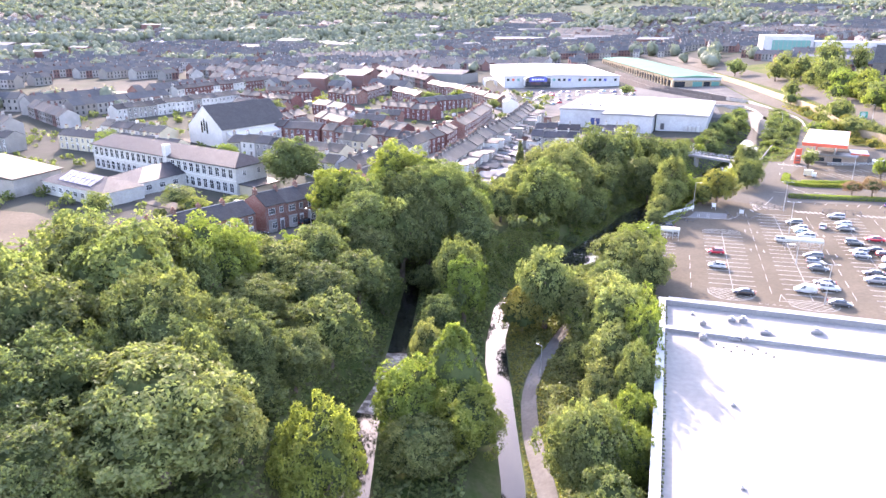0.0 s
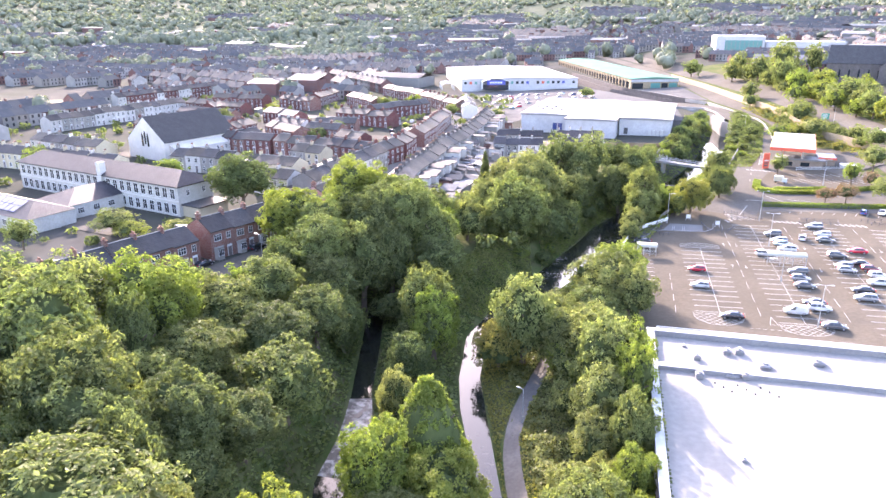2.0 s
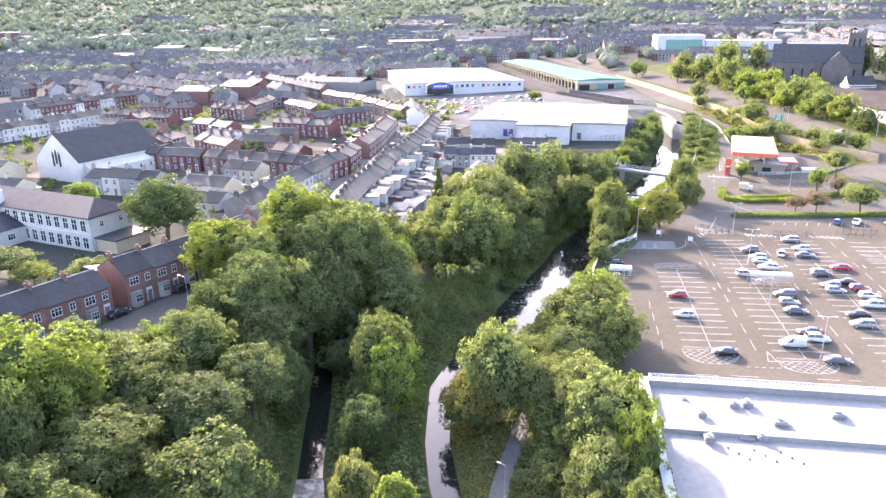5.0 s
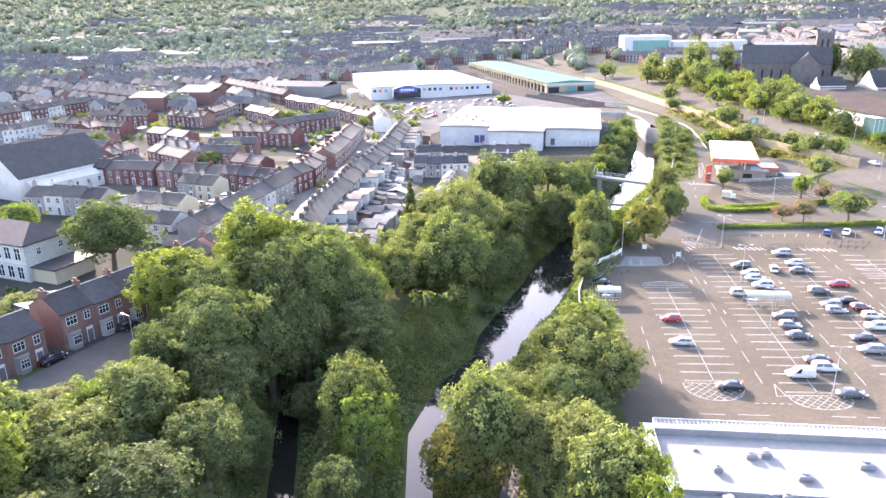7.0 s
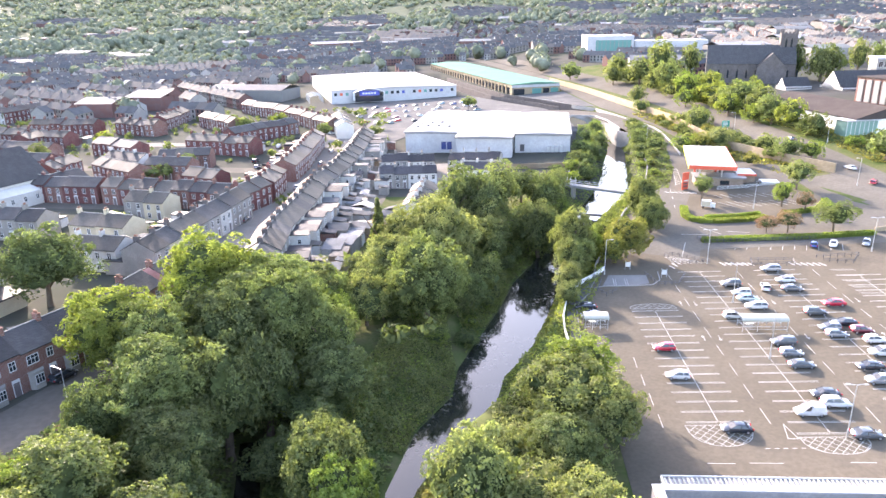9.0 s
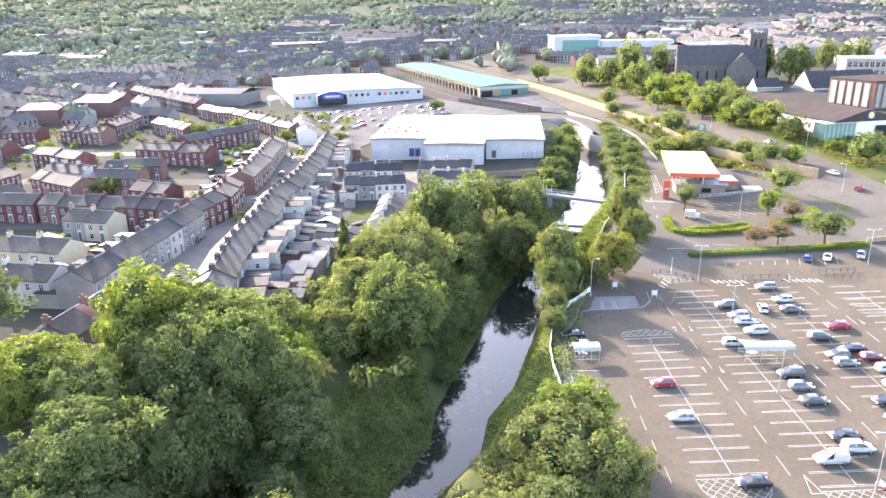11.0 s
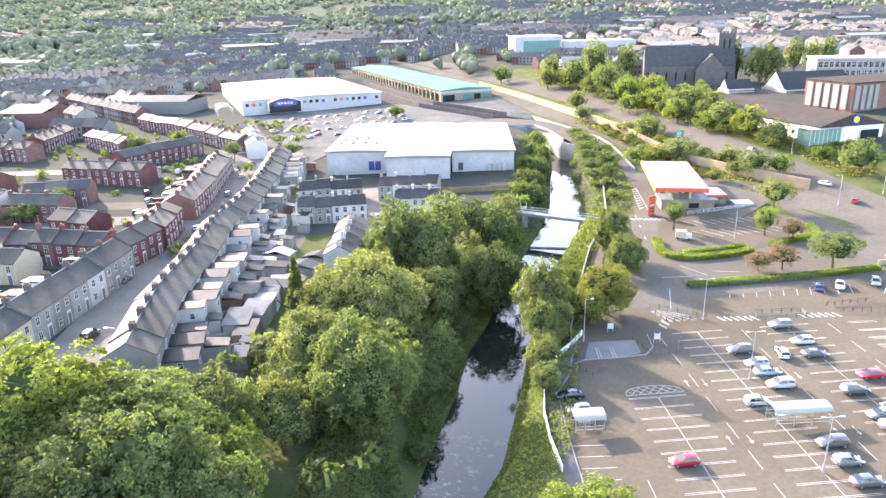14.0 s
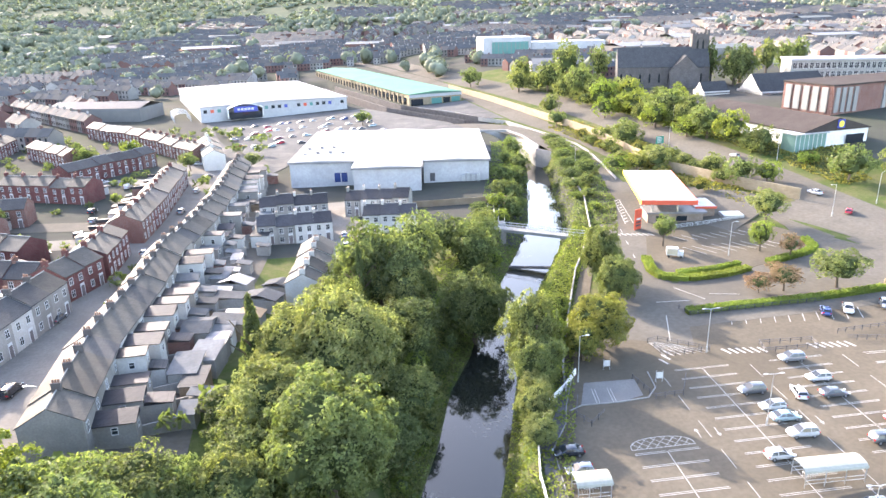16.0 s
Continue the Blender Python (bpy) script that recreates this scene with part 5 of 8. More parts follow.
terrace([(-230, 190), (-182, 178)], 5.4, 8, 5.4, 8.0, (RENDER_GREY, RENDER_WHITE), (SLATE,), GREY_L, "church terrace", 54)
# brick terrace on the lane above the wood
BL = "red brick terraced house with bay window and slate roof"
terrace([(-90, 50), (-74.6, 76.5), (-61.6, 98.6)], 5.6, 8.6, 6.0, 9.0, (BRICK,), (SLATE,), BL, "brick lane terrace", 60, front="bay", stack=BRICK, wing=3.5)
terrace([(-60.4, 101.5), (-51.6, 115.5)], 5.6, 8.6, 6.2, 9.2, (BRICK,), (SLATE,), BL, "brick lane terrace", 61, front="bay", stack=BRICK, wing=3.5)
terrace([(-49.6, 119.5), (-45.6, 131)], 5.6, 8.2, 5.8, 8.6, (RENDER_GREY, BRICK), (SLATE_WARM,), "rendered terraced house with chimney beside the lane", "brick lane terrace", 62, stack=BRICK)
terrace([(-45, 133), (-42.5, 141)], 7.6, 8.2, 5.6, 8.4, (RENDER_PINK,), (SLATE_WARM,), "pink rendered house with slate roof beside trees", "brick lane terrace", 63, stack=BRICK)
# the close by the river
CL = "pale rendered house with dark slate roof in a close"
for a, b, n in (((-1.5, 247.5), (16.5, 246.5), 70), ((-2.5, 229), (15.5, 228), 71), ((22, 246), (38.5, 240), 72), ((24, 229.5), (37, 226), 73)):
    terrace([a, b], 4.6, 8, 5.2, 7.6, (RENDER_WHITE, RENDER_WHITE, RENDER_GREY), (SLATE_DARK,), CL, "close houses", n, wing=2.5 if n != 73 else 0)
terrace([(5.2, 186), (8.2, 197), (10.5, 209)], 4.8, 7.6, 5.4, 8.0, (RENDER_WHITE,), (SLATE_WARM,), CL, "close houses", 74)
# back gardens: sheds and walls behind the long terrace
rng = random.Random(5)
SHED = {}
for k in range(34):
    y = 148 + k * 3.9
    x = -13.5 + (y - 150) * 0.115 + rng.uniform(-2.5, 2.5) + (0 if y < 215 else 3)
    if y > 205 and 0 < x < 18:
        continue
    w, d, h = rng.choice(((2.6, 3.6, 2.4), (3.4, 5.0, 2.7), (2.2, 2.8, 2.2), (4.2, 6.0, 3.0)))
    z = ground_z(x, y)
    ob = thing("shed", pose(x, y, z, 0, 0, rng.choice((-12, 78)) + rng.uniform(-4, 4)), "small garden shed with a sheet roof", "shed", "garden sheds")
    if (w, d) not in SHED:
        SHED[w, d] = (Mesh().box(-w / 2, w / 2, -d / 2, d / 2, -.8, h), Mesh().along_x([(-d / 2 - .2, h), (d / 2 + .2, h + .5), (d / 2 + .2, h + .62), (-d / 2 - .2, h + .12)], -w / 2 - .15, w / 2 + .15))
    link("wall", hmesh(("shed_wall", w), SHED[w, d][0], rng.choice((RENDER_GREY, WOOD, RENDER_WHITE))), ob)
    link("roof", hmesh(("shed_roof", w), SHED[w, d][1], rng.choice((TIN, TIN, SLATE, TIN, PARAPET))), ob)
rng = random.Random(15)
for k in range(64):
    hs = HOUSES[rng.randrange(40, len(HOUSES))]
    if not (-160 < hs.location.x < -34 and 195 < hs.location.y < 400):
        continue
    p = hs.matrix_basis @ Vector((rng.uniform(-2, 2), rng.uniform(7, 10), 0))
    if min(math.hypot(p.x - o.location.x, p.y - o.location.y) for o in HOUSES) < 5.2:
        continue
    w, d, h = rng.choice(((2.6, 3.6, 2.2), (3.2, 4.6, 2.4), (2.0, 2.6, 2.0)))
    ob = thing("outhouse", pose(p.x, p.y, ground_z(p.x, p.y), 0, 0, math.degrees(hs.matrix_basis.to_euler().z) + rng.uniform(-3, 3)), "small brick outhouse in a back yard", "outhouse", "back yard outhouses")
    link("wall", hmesh(("outhouse_wall", w), Mesh().box(-w / 2, w / 2, -d / 2, d / 2, -.6, h), rng.choice((BRICK_DARK, RENDER_GREY, BRICK))), ob)
    link("roof", hmesh(("outhouse_roof", w), Mesh().along_x([(-d / 2 - .2, h), (d / 2 + .2, h + .5), (d / 2 + .2, h + .62), (-d / 2 - .2, h + .12)], -w / 2 - .15, w / 2 + .15), rng.choice((SLATE_DARK, TIN, SLATE))), ob)
rng = random.Random(5)
YARD = Mesh().box(-4, 4, -.12, .12, -.8, 1.8).data("yard_wall", RENDER_GREY)
for k in range(28):
    y = 146 + k * 5.1
    x = -16.5 + (y - 150) * 0.105
    if y > 200 and -2 < x < 16:
        continue
    ob = link("yard_wall", YARD, None, pose(x, y, ground_z(x, y), 0, 0, 8 + rng.uniform(-6, 6)))
    tagged(ob, "grey rendered wall between two back yards", "wall", "yard walls")


# ---- large buildings ----
def shed_hall(name, origin, angle, w, d, z0, eave, ridge, wall, roof, label, category, along_depth=True, gutters=0):
    """A big hall from its front left corner; a low gable along its depth."""
    m = pose(origin[0], origin[1], z0, 0, 0, angle)
    ob = thing(name, m, label, category)
    link("wall", Mesh().box(0, w, 0, d, -2, eave).data("wall", wall), ob)
    g = Mesh()
    e = 0.5
    g.face([(-e, -e, eave), (w / 2, -e, ridge), (w / 2, d + e, ridge), (-e, d + e, eave)])
    g.face([(w / 2, -e, ridge), (w + e, -e, eave), (w + e, d + e, eave), (w / 2, d + e, ridge)])
    g.face([(-e, -e, eave - .3), (w + e, -e, eave - .3), (w + e, -e, eave), (w / 2, -e, ridge), (-e, -e, eave)])
    g.face([(-e, d + e, eave - .3), (-e, d + e, eave), (w / 2, d + e, ridge), (w + e, d + e, eave), (w + e, d + e, eave - .3)])
    g.face([(-e, -e, eave - .3), (-e, -e, eave), (-e, d + e, eave), (-e, d + e, eave - .3)])
    g.face([(w + e, -e, eave - .3), (w + e, d + e, eave - .3), (w + e, d + e, eave), (w + e, -e, eave)])
    g.face([(-e, -e, eave - .3), (-e, d + e, eave - .3), (w + e, d + e, eave - .3), (w + e, -e, eave - .3)])
    link("roof", g.data("roof", roof), ob)
    return ob


# white three-bay warehouse
BLACK_GUTTER = plain("dark_gutter", (0.05, 0.05, 0.055), 0.6)
for k, (ox, oy, dep) in enumerate(((0, 0, 58), (21.2, -10.5, 68.5), (42.4, -2, 58))):
    a = radians(-14.5)
    x = 8.6 + ox * math.cos(a) - oy * math.sin(a)
    y = 281.0 + ox * math.sin(a) + oy * math.cos(a)
    wh = shed_hall("warehouse", (x, y), -14.5, 20.6, dep, 3.4, 6.3, 6.75, CLAD, WHITE_ROOF, "bay of a pale warehouse with a white metal roof", "warehouse")
    wh["group"] = "warehouse bays"
    for j in range(7):
        link("wall_panel", Mesh().box(.1 + j * 2.93, 2.95 + j * 2.93, -.07, .02, -.4, 5.8).data("wall_panel", CLAD), wh)
    link("fascia", Mesh().box(-.5, 21.1, -.62, -.5, 5.7, 6.3).data("fascia", PARAPET), wh)
    if k < 2:
        link("gutter", Mesh().box(20.75, 21.15, -.5 if k else -.5, dep + .5, 5.7, 6.45).data("gutter", BLACK_GUTTER), wh)
    if k == 0:
        for j in range(7):
            vx, vy = 3 + (j % 4) * 4.2, 12 + (j // 4) * 9
            zz = 6.2 + .8 * (1 - abs(vx - 10.2) / 10.5)
            link("roof_vent", Mesh().box(vx - .5, vx + .5, vy - .5, vy + .5, zz - .1, zz + .4).box(vx - .65, vx + .65, vy - .65, vy + .65, zz + .4, zz + .5).data("roof_vent", PARAPET), wh)
        for j in range(2):
            link("shutter_door", Mesh().box(14 + j * 2.2, 15.9 + j * 2.2, -.12, -.07, -.4, 2.6).data("shutter_door", CAR_PAINT["blue"]), wh)
    if k == 2:
        link("loading_door", Mesh().box(2, 3.6, -.12, -.07, -.4, 2.2).data("loading_door", RAIL_DARK), wh)
        for j in range(4):
            link("wall_unit", Mesh().box(12 + j * 1.6, 13 + j * 1.6, -1.0, -.07, -.5, 1.4 + (j % 2) * .6).data("wall_unit", GALV), wh)

# retail hall with a white roof and a glazed front
rt = shed_hall("retail_hall", (-26.7, 430), 9.8, 76.6, 112, 5.3, 5.9, 6.8, CLAD, WHITE_ROOF, "large white retail hall with blue and red fascia panels", "shop")
for j in range(22):
    xx = 1.6 + j * 3.4
    if 10 < xx < 31:
        continue
    link("window", Mesh().box(xx, xx + 1.7, -.1, .02, 2.6, 4.2).data("window", (GLASS_DARK, RED_PLASTIC, TEAL, GLASS_DARK, GLASS_DARK, BLUE_PAINT, CLAD)[j % 7]), rt)
for j in range(26):
    link("wall_panel", Mesh().box(.05 + j * 2.94, 2.93 + j * 2.94, -.06, .01, -.6, 1.9).data("wall_panel", CLAD), rt)
pts = [(12.7, 0)] + [(12.7 + 17.3 * k / 10, 4.6 + 2.2 * math.sin(math.pi * k / 10)) for k in range(11)] + [(30, 0)]
g = Mesh()
g.prism([(13, -6), (29.7, -6), (29.7, -.1), (13, -.1)], -.6, 2.6)
link("entrance", g.data("entrance", GLASS_DARK), rt, label="dark glazed entrance")
link("sign_panel", Mesh().box(15.6, 27.5, -6.2, -5.9, 2.7, 5.6).data("sign_panel", BLUE_PAINT), rt, label="blue sign panel")
g = Mesh()
for (x0, z0), (x1, z1) in zip(pts, pts[1:]):
    g.rod((x0, -6.1, z0), (x1, -6.1, z1), .3, 6)
    g.face([(x0, -6.1, z0), (x1, -6.1, z1), (x1, 4, z1), (x0, 4, z0)])
link("arched_canopy", g.data("arched_canopy", FRAME_WHITE), rt)
for j in range(5):
    link("sign_mark", Mesh().box(17.4 + j * 1.7, 18.6 + j * 1.7, -6.3, -6.2, 3.6, 4.6).data("sign_mark", FRAME_WHITE), rt)
# hooped pergola beside it
pg = thing("pergola", pose(-36, 436, 3.4, 0, 0, 9.8), "white hooped pergola beside the retail hall", "pergola")
for j in range(7):
    gg = Mesh()
    hp = [(-4 * math.cos(math.pi * k / 8), 3 + 1.6 * math.sin(math.pi * k / 8)) for k in range(9)]
    for (x0, z0), (x1, z1) in zip(hp, hp[1:]):
        gg.rod((x0, j * 3.5, z0), (x1, j * 3.5, z1), .12, 5)
    gg.rod((-4, j * 3.5, -.5), (-4, j * 3.5, 3), .12, 5).rod((4, j * 3.5, -.5), (4, j * 3.5, 3), .12, 5)
    link("hoop", gg.data("hoop", FRAME_WHITE), pg)

# long retail building with a green roof
gr = shed_hall("retail_row", (81, 431), 8.5, 31, 206, 5.4, 6.3, 7.5, STONE_BUFF, GREEN_ROOF, "long brick and glass retail row under a green metal roof", "shop")
for j in range(29):
    link("window", Mesh().box(-.12, .05, 4 + j * 7, 8.6 + j * 7, 0.2, 4.2).data("window", GLASS_DARK), gr)
    link("pier", Mesh().box(-.5, 0, 9.2 + j * 7, 10.4 + j * 7, 0, 5.6).data("pier", STONE_BUFF), gr)
for x0, x1, mt in ((1, 8, GLASS_DARK), (9, 12, STONE_BUFF), (13, 19, TEAL), (20, 24, GLASS_DARK), (25, 30, TEAL)):
    link("shop_front", Mesh().box(x0, x1, -.2, .02, .2, 3.6).data("shop_front", mt), gr)
link("fascia", Mesh().box(0, 31, -.3, 0, 4.4, 5.9).data("fascia", CLAD), gr)

# supermarket in the foreground
sm_ob = thing("supermarket", pose(23.8, 73.0, -2.45, 0, 0, -8.9) @ Matrix.Diagonal((1.055, 1.055, 1, 1)), "large supermarket with a flat white membrane roof", "supermarket")
WID, DEP, FR = 78, 95, 10.4
link("wall", Mesh().box(0.3, WID, -DEP, -0.3, -6, 5.7).data("wall", CLAD), sm_ob)
link("roof", Mesh().box(0.9, WID, -DEP, -FR - .9, 5.2, 5.74).data("roof", MEMBRANE), sm_ob, label="white roofing membrane")
link("front_roof", Mesh().box(0.9, WID, -FR + .25, -0.9, 5.2, 5.72).data("front_roof", MEMBRANE), sm_ob, label="white roofing membrane")
for nm, x0, x1, y0, y1, z1 in (("parapet", 0, WID, -.9, 0, 6.55), ("parapet", 0, .9, -DEP, -.9, 6.55), ("dividing_upstand", 0.9, WID, -FR - .9, -FR + .25, 6.25)):
    link(nm, Mesh().box(x0, x1, y0, y1, 5.0, z1).box(x0 - .08, x1 + .08, y0 + .12, y1 + .08, z1, z1 + .08, 1).data(nm, PARAPET, CLAD), sm_ob)
link("front_canopy", Mesh().box(1.6, WID, .4, 2.5, 5.2, 5.62).box(1.5, WID, 2.5, 2.62, 5.1, 5.8, 1).box(1.5, 1.6, .1, 2.62, 5.1, 5.8, 1).data("front_canopy", PARAPET, FRAME_WHITE), sm_ob, label="ribbed pale canopy along the shop front")
g = Mesh()
for k in range(158):
    g.box(1.75 + k * .48, 1.95 + k * .48, .6, 2.46, 5.62, 5.74)
tagged(link("canopy_ribs", g.data("canopy_ribs", CLEAR_SHEET), sm_ob), "small pale ribs across the front canopy", kind="stuff")
g = Mesh()
rr = random.Random(9)
for k in range(130):
    yy = -2 - k * .7
    g.box(.95 + rr.uniform(0, .25), 1.15 + rr.uniform(.1, .3), yy, yy + rr.uniform(.2, .5), 5.74, 5.8)
tagged(link("gutter_leaf_litter", g.data("gutter_leaf_litter", EARTH), sm_ob), "dry leaf litter along the roof gutter", kind="stuff")
for k, (vx, vy, w, h) in enumerate(((6.4, -7.2, .8, .7), (10.6, -4.4, 1.0, .6), (12.2, -4.1, 1.0, .7), (14.9, -7.6, 1.3, .6), (6.2, -12.4, .9, .8), (10.4, -11.0, 1.3, .35), (12.0, -11.2, .9, .7), (5.0, -3.6, .5, .2), (22, -5, 1.4, .6), (9, -30, .5, .3), (30, -28, .9, .6), (8.7, -46, .4, .2))):
    v = link("roof_vent", Mesh().box(vx - w / 2, vx + w / 2, vy - w / 2, vy + w / 2, 5.7, 5.72 + h).box(vx - w * .62, vx + w * .62, vy - w * .62, vy + w * .62, 5.72 + h * .6, 5.74 + h * .75).data("roof_vent", PARAPET), sm_ob)
    link("cowl", Mesh().rod((vx, vy, 5.7 + h), (vx, vy, 6.0 + h), w * .22, 8, r2=w * .3).data("cowl", GALV), v)
for k in range(9):
    link("roof_anchor", Mesh().rod((8 + k * .9, -13.5 - (k % 3) * .9, 5.7), (8 + k * .9, -13.5 - (k % 3) * .9, 5.95), .1, 6).data("roof_anchor", RAIL_DARK), sm_ob)

# filling station canopy and shop
fs = thing("filling_station_canopy", pose(86.9, 202.3, 2.9, 0, 0, -21.7), "white flat canopy with red and yellow fascia over a forecourt", "canopy")
link("deck", Mesh().box(0, 12.9, 0, 33, 6.0, 6.9).data("deck", WHITE_ROOF), fs)
link("fascia", Mesh().box(-.12, 13.02, -.12, 0, 5.9, 7.0).data("fascia", RED_PLASTIC), fs, label="red fascia band")
link("fascia", Mesh().box(-.12, 0, 0, 33, 5.9, 7.0).data("fascia", YELLOW_PLASTIC), fs, label="yellow fascia band")
link("fascia", Mesh().box(12.9, 13.02, 0, 33, 5.9, 7.0).data("fascia", RED_PLASTIC), fs, label="red fascia band")
for px in (3.4, 9.6):
    for py in (5, 16, 27):
        link("column", Mesh().rod((px, py, -1), (px, py, 6), .25, 10).data("column", GALV), fs)
for px in (3.4, 9.6):
    for py in (10.5, 21.5):
        pm = thing("fuel_pump", fs.matrix_basis @ Matrix.Translation((px, py, 0.35)), "fuel pump on a kerbed island", "fuel pump", "fuel pumps")
        link("island", Mesh().box(-.6, .6, -2, 2, -.6, .15).data("island", CONCRETE), pm)
        link("cabinet", Mesh().box(-.35, .35, -.6, .6, .15, 2.0).data("cabinet", RED_PLASTIC), pm)
SHOP_BRICK = coursed("brown_brick", (0.2, 0.15, 0.115), (0.25, 0.19, 0.15), (0.25, 0.22, 0.19), 0.075, 0.225, 0.9, 0.12)
shop = thing("filling_station_shop", pose(90.6, 205.2, 2.7, 0, 0, -17), "low brown brick filling station shop with a grey flat roof", "shop")
link("wall", Mesh().box(0, 13.5, 0, 5.5, -1, 2.7).data("wall", SHOP_BRICK), shop)
link("roof", Mesh().box(-.5, 14.2, -.6, 6, 2.7, 3.1).data("roof", PARAPET), shop)
link("side_roof", Mesh().box(12.2, 17.5, 2.5, 11, 3.14, 3.5).data("side_roof", CLAD), shop)
link("side_wall", Mesh().box(13.6, 17.2, 2.8, 10.7, -1, 3.1).data("side_wall", SHOP_BRICK), shop)
link("fascia", Mesh().box(12.2, 17.5, 2.38, 2.5, 3.0, 3.6).data("fascia", RED_PLASTIC), shop, label="red fascia band")
for k in range(2):
    link("window", Mesh().box(2 + k * 5, 4.6 + k * 5, -.06, .02, .7, 2.0).data("window", GLASS_DARK), shop)
link("plant_screen", Mesh().box(18.6, 23.5, 0, 4, -1, 1.9).data("plant_screen", GALV), shop)
tot = thing("totem_sign", pose(86.0, 202.0, 2.6, 0, 0, 20), "tall red totem price sign", "sign")
link("panel", Mesh().box(-1.1, 1.1, -.15, .15, 0.2, 5.2).data("panel", RED_PLASTIC), tot)
for k in range(3):
    link("sign_bar", Mesh().box(-.8, .8, -.19, -.15, 1.0 + k * .8, 1.4 + k * .8).data("sign_bar", RAIL_DARK if k < 2 else FRAME_WHITE), tot)

# school: long two-storey block, chimney, lower wings
SCHOOL_WALL = surface("school_render", (0.36, 0.36, 0.33), (0.42, 0.42, 0.385), 0.9, 0.3, 3.0, 0.1, grime=(0.28, 0.28, 0.25))
sc = thing("school", pose(-138, 157.4, 3.5, 0, 0, -24.5), "long two-storey pale grey school with slate hipped roofs", "school")
LW, DW = 66, 11
link("wall", Mesh().box(0, LW, 0, DW, -1, 7.6).data("wall", SCHOOL_WALL), sc)
link("roof", Mesh().face([(-.5, -.5, 7.6), (LW + .5, -.5, 7.6), (LW - 4, DW / 2, 10.4), (4, DW / 2, 10.4)]).face([(LW + .5, -.5, 7.6), (LW + .5, DW + .5, 7.6), (LW - 4, DW / 2, 10.4)]).face([(LW + .5, DW + .5, 7.6), (-.5, DW + .5, 7.6), (4, DW / 2, 10.4), (LW - 4, DW / 2, 10.4)]).face([(-.5, DW + .5, 7.6), (-.5, -.5, 7.6), (4, DW / 2, 10.4)]).box(-.5, LW + .5, -.5, DW + .5, 7.35, 7.58).data("roof", SLATE_DARK), sc)
link("chimney", Mesh().box(36.2, 37.8, -.5, 1.2, 5, 10.9).data("chimney", RENDER_WHITE), sc)
link("string_course", Mesh().box(-.05, LW + .05, -.1, 0, 3.7, 4.0).data("string_course", RENDER_WHITE), sc)
for k in range(24):
    link("window", WIN_SHOP, sc, Matrix.Translation((2 + k * 2.7, -.03, 5.6)) @ Matrix.Diagonal((1.3, 1, 1.25, 1)))
    link("window", WIN_SHOP, sc, Matrix.Translation((2 + k * 2.7, -.03, 1.8)) @ Matrix.Diagonal((1.3, 1, 1.25, 1)))
for k in range(2):
    link("window", WIN_TALL, sc, Matrix.Translation((LW + .03, 3 + k * 5, 5.6)) @ Matrix.Rotation(math.pi / 2, 4, 'Z'))
link("porch", Mesh().box(LW, LW + 6, 1, 10, -1, 2.8).data("porch", RENDER_CREAM), sc)
link("porch_roof", Mesh().box(LW, LW + 6.4, .6, 10.4, 2.8, 3.1).data("porch_roof", SLATE), sc)
for nm, ox, oy, w, d in (("wing", 32, -15, 13, 15), ("wing", 20, -27, 28, 11.5)):
    wg = link("wing", Mesh().box(ox, ox + w, oy, oy + d, -1, 3.6).data("wing", SCHOOL_WALL), sc)
    lw, mid = min(w, d) / 2, None
    if w < d:
        rg = Mesh().face([(ox - .4, oy - .4, 3.6), (ox + w + .4, oy - .4, 3.6), (ox + w / 2, oy + lw, 6.2)]).face([(ox + w + .4, oy - .4, 3.6), (ox + w + .4, oy + d, 3.6), (ox + w / 2, oy + d, 6.2), (ox + w / 2, oy + lw, 6.2)]).face([(ox - .4, oy + d, 3.6), (ox - .4, oy - .4, 3.6), (ox + w / 2, oy + lw, 6.2), (ox + w / 2, oy + d, 6.2)])
    else:
        rg = Mesh().face([(ox - .4, oy - .4, 3.6), (ox + w + .4, oy - .4, 3.6), (ox + w - lw, oy + d / 2, 6.2), (ox + lw, oy + d / 2, 6.2)]).face([(ox + w + .4, oy - .4, 3.6), (ox + w + .4, oy + d + .4, 3.6), (ox + w - lw, oy + d / 2, 6.2)]).face([(ox + w + .4, oy + d + .4, 3.6), (ox - .4, oy + d + .4, 3.6), (ox + lw, oy + d / 2, 6.2), (ox + w - lw, oy + d / 2, 6.2)]).face([(ox - .4, oy + d + .4, 3.6), (ox - .4, oy - .4, 3.6), (ox + lw, oy + d / 2, 6.2)])
        for k in range(14):
            px, py = ox + 6 + (k % 7) * 2.2, oy + 1.2 + (k // 7) * 2.1
            zz = 3.6 + (py - oy + .4) / (d / 2 + .4) * 2.6
            link("solar_panel", Mesh().face([(px, py, zz + .12), (px + 2, py, zz + .12), (px + 2, py + 1.9, zz + .98), (px, py + 1.9, zz + .98)]).box(px, px + 2, py, py + .1, zz, zz + .12).data("solar_panel", SOLAR), sc)
    link("wing_roof", rg.data("wing_roof", SLATE_DARK), sc)
    for k in range(8):
        if w > d:
            link("window", WIN_WIDE, sc, Matrix.Translation((ox + 2 + k * 3.4, oy - .03, 1.9)))
        elif k < 5:
            link("window", WIN_WIDE, sc, Matrix.Translation((ox + w + .03, oy + 3 + k * 4.2, 1.9)) @ Matrix.Rotation(math.pi / 2, 4, 'Z'))

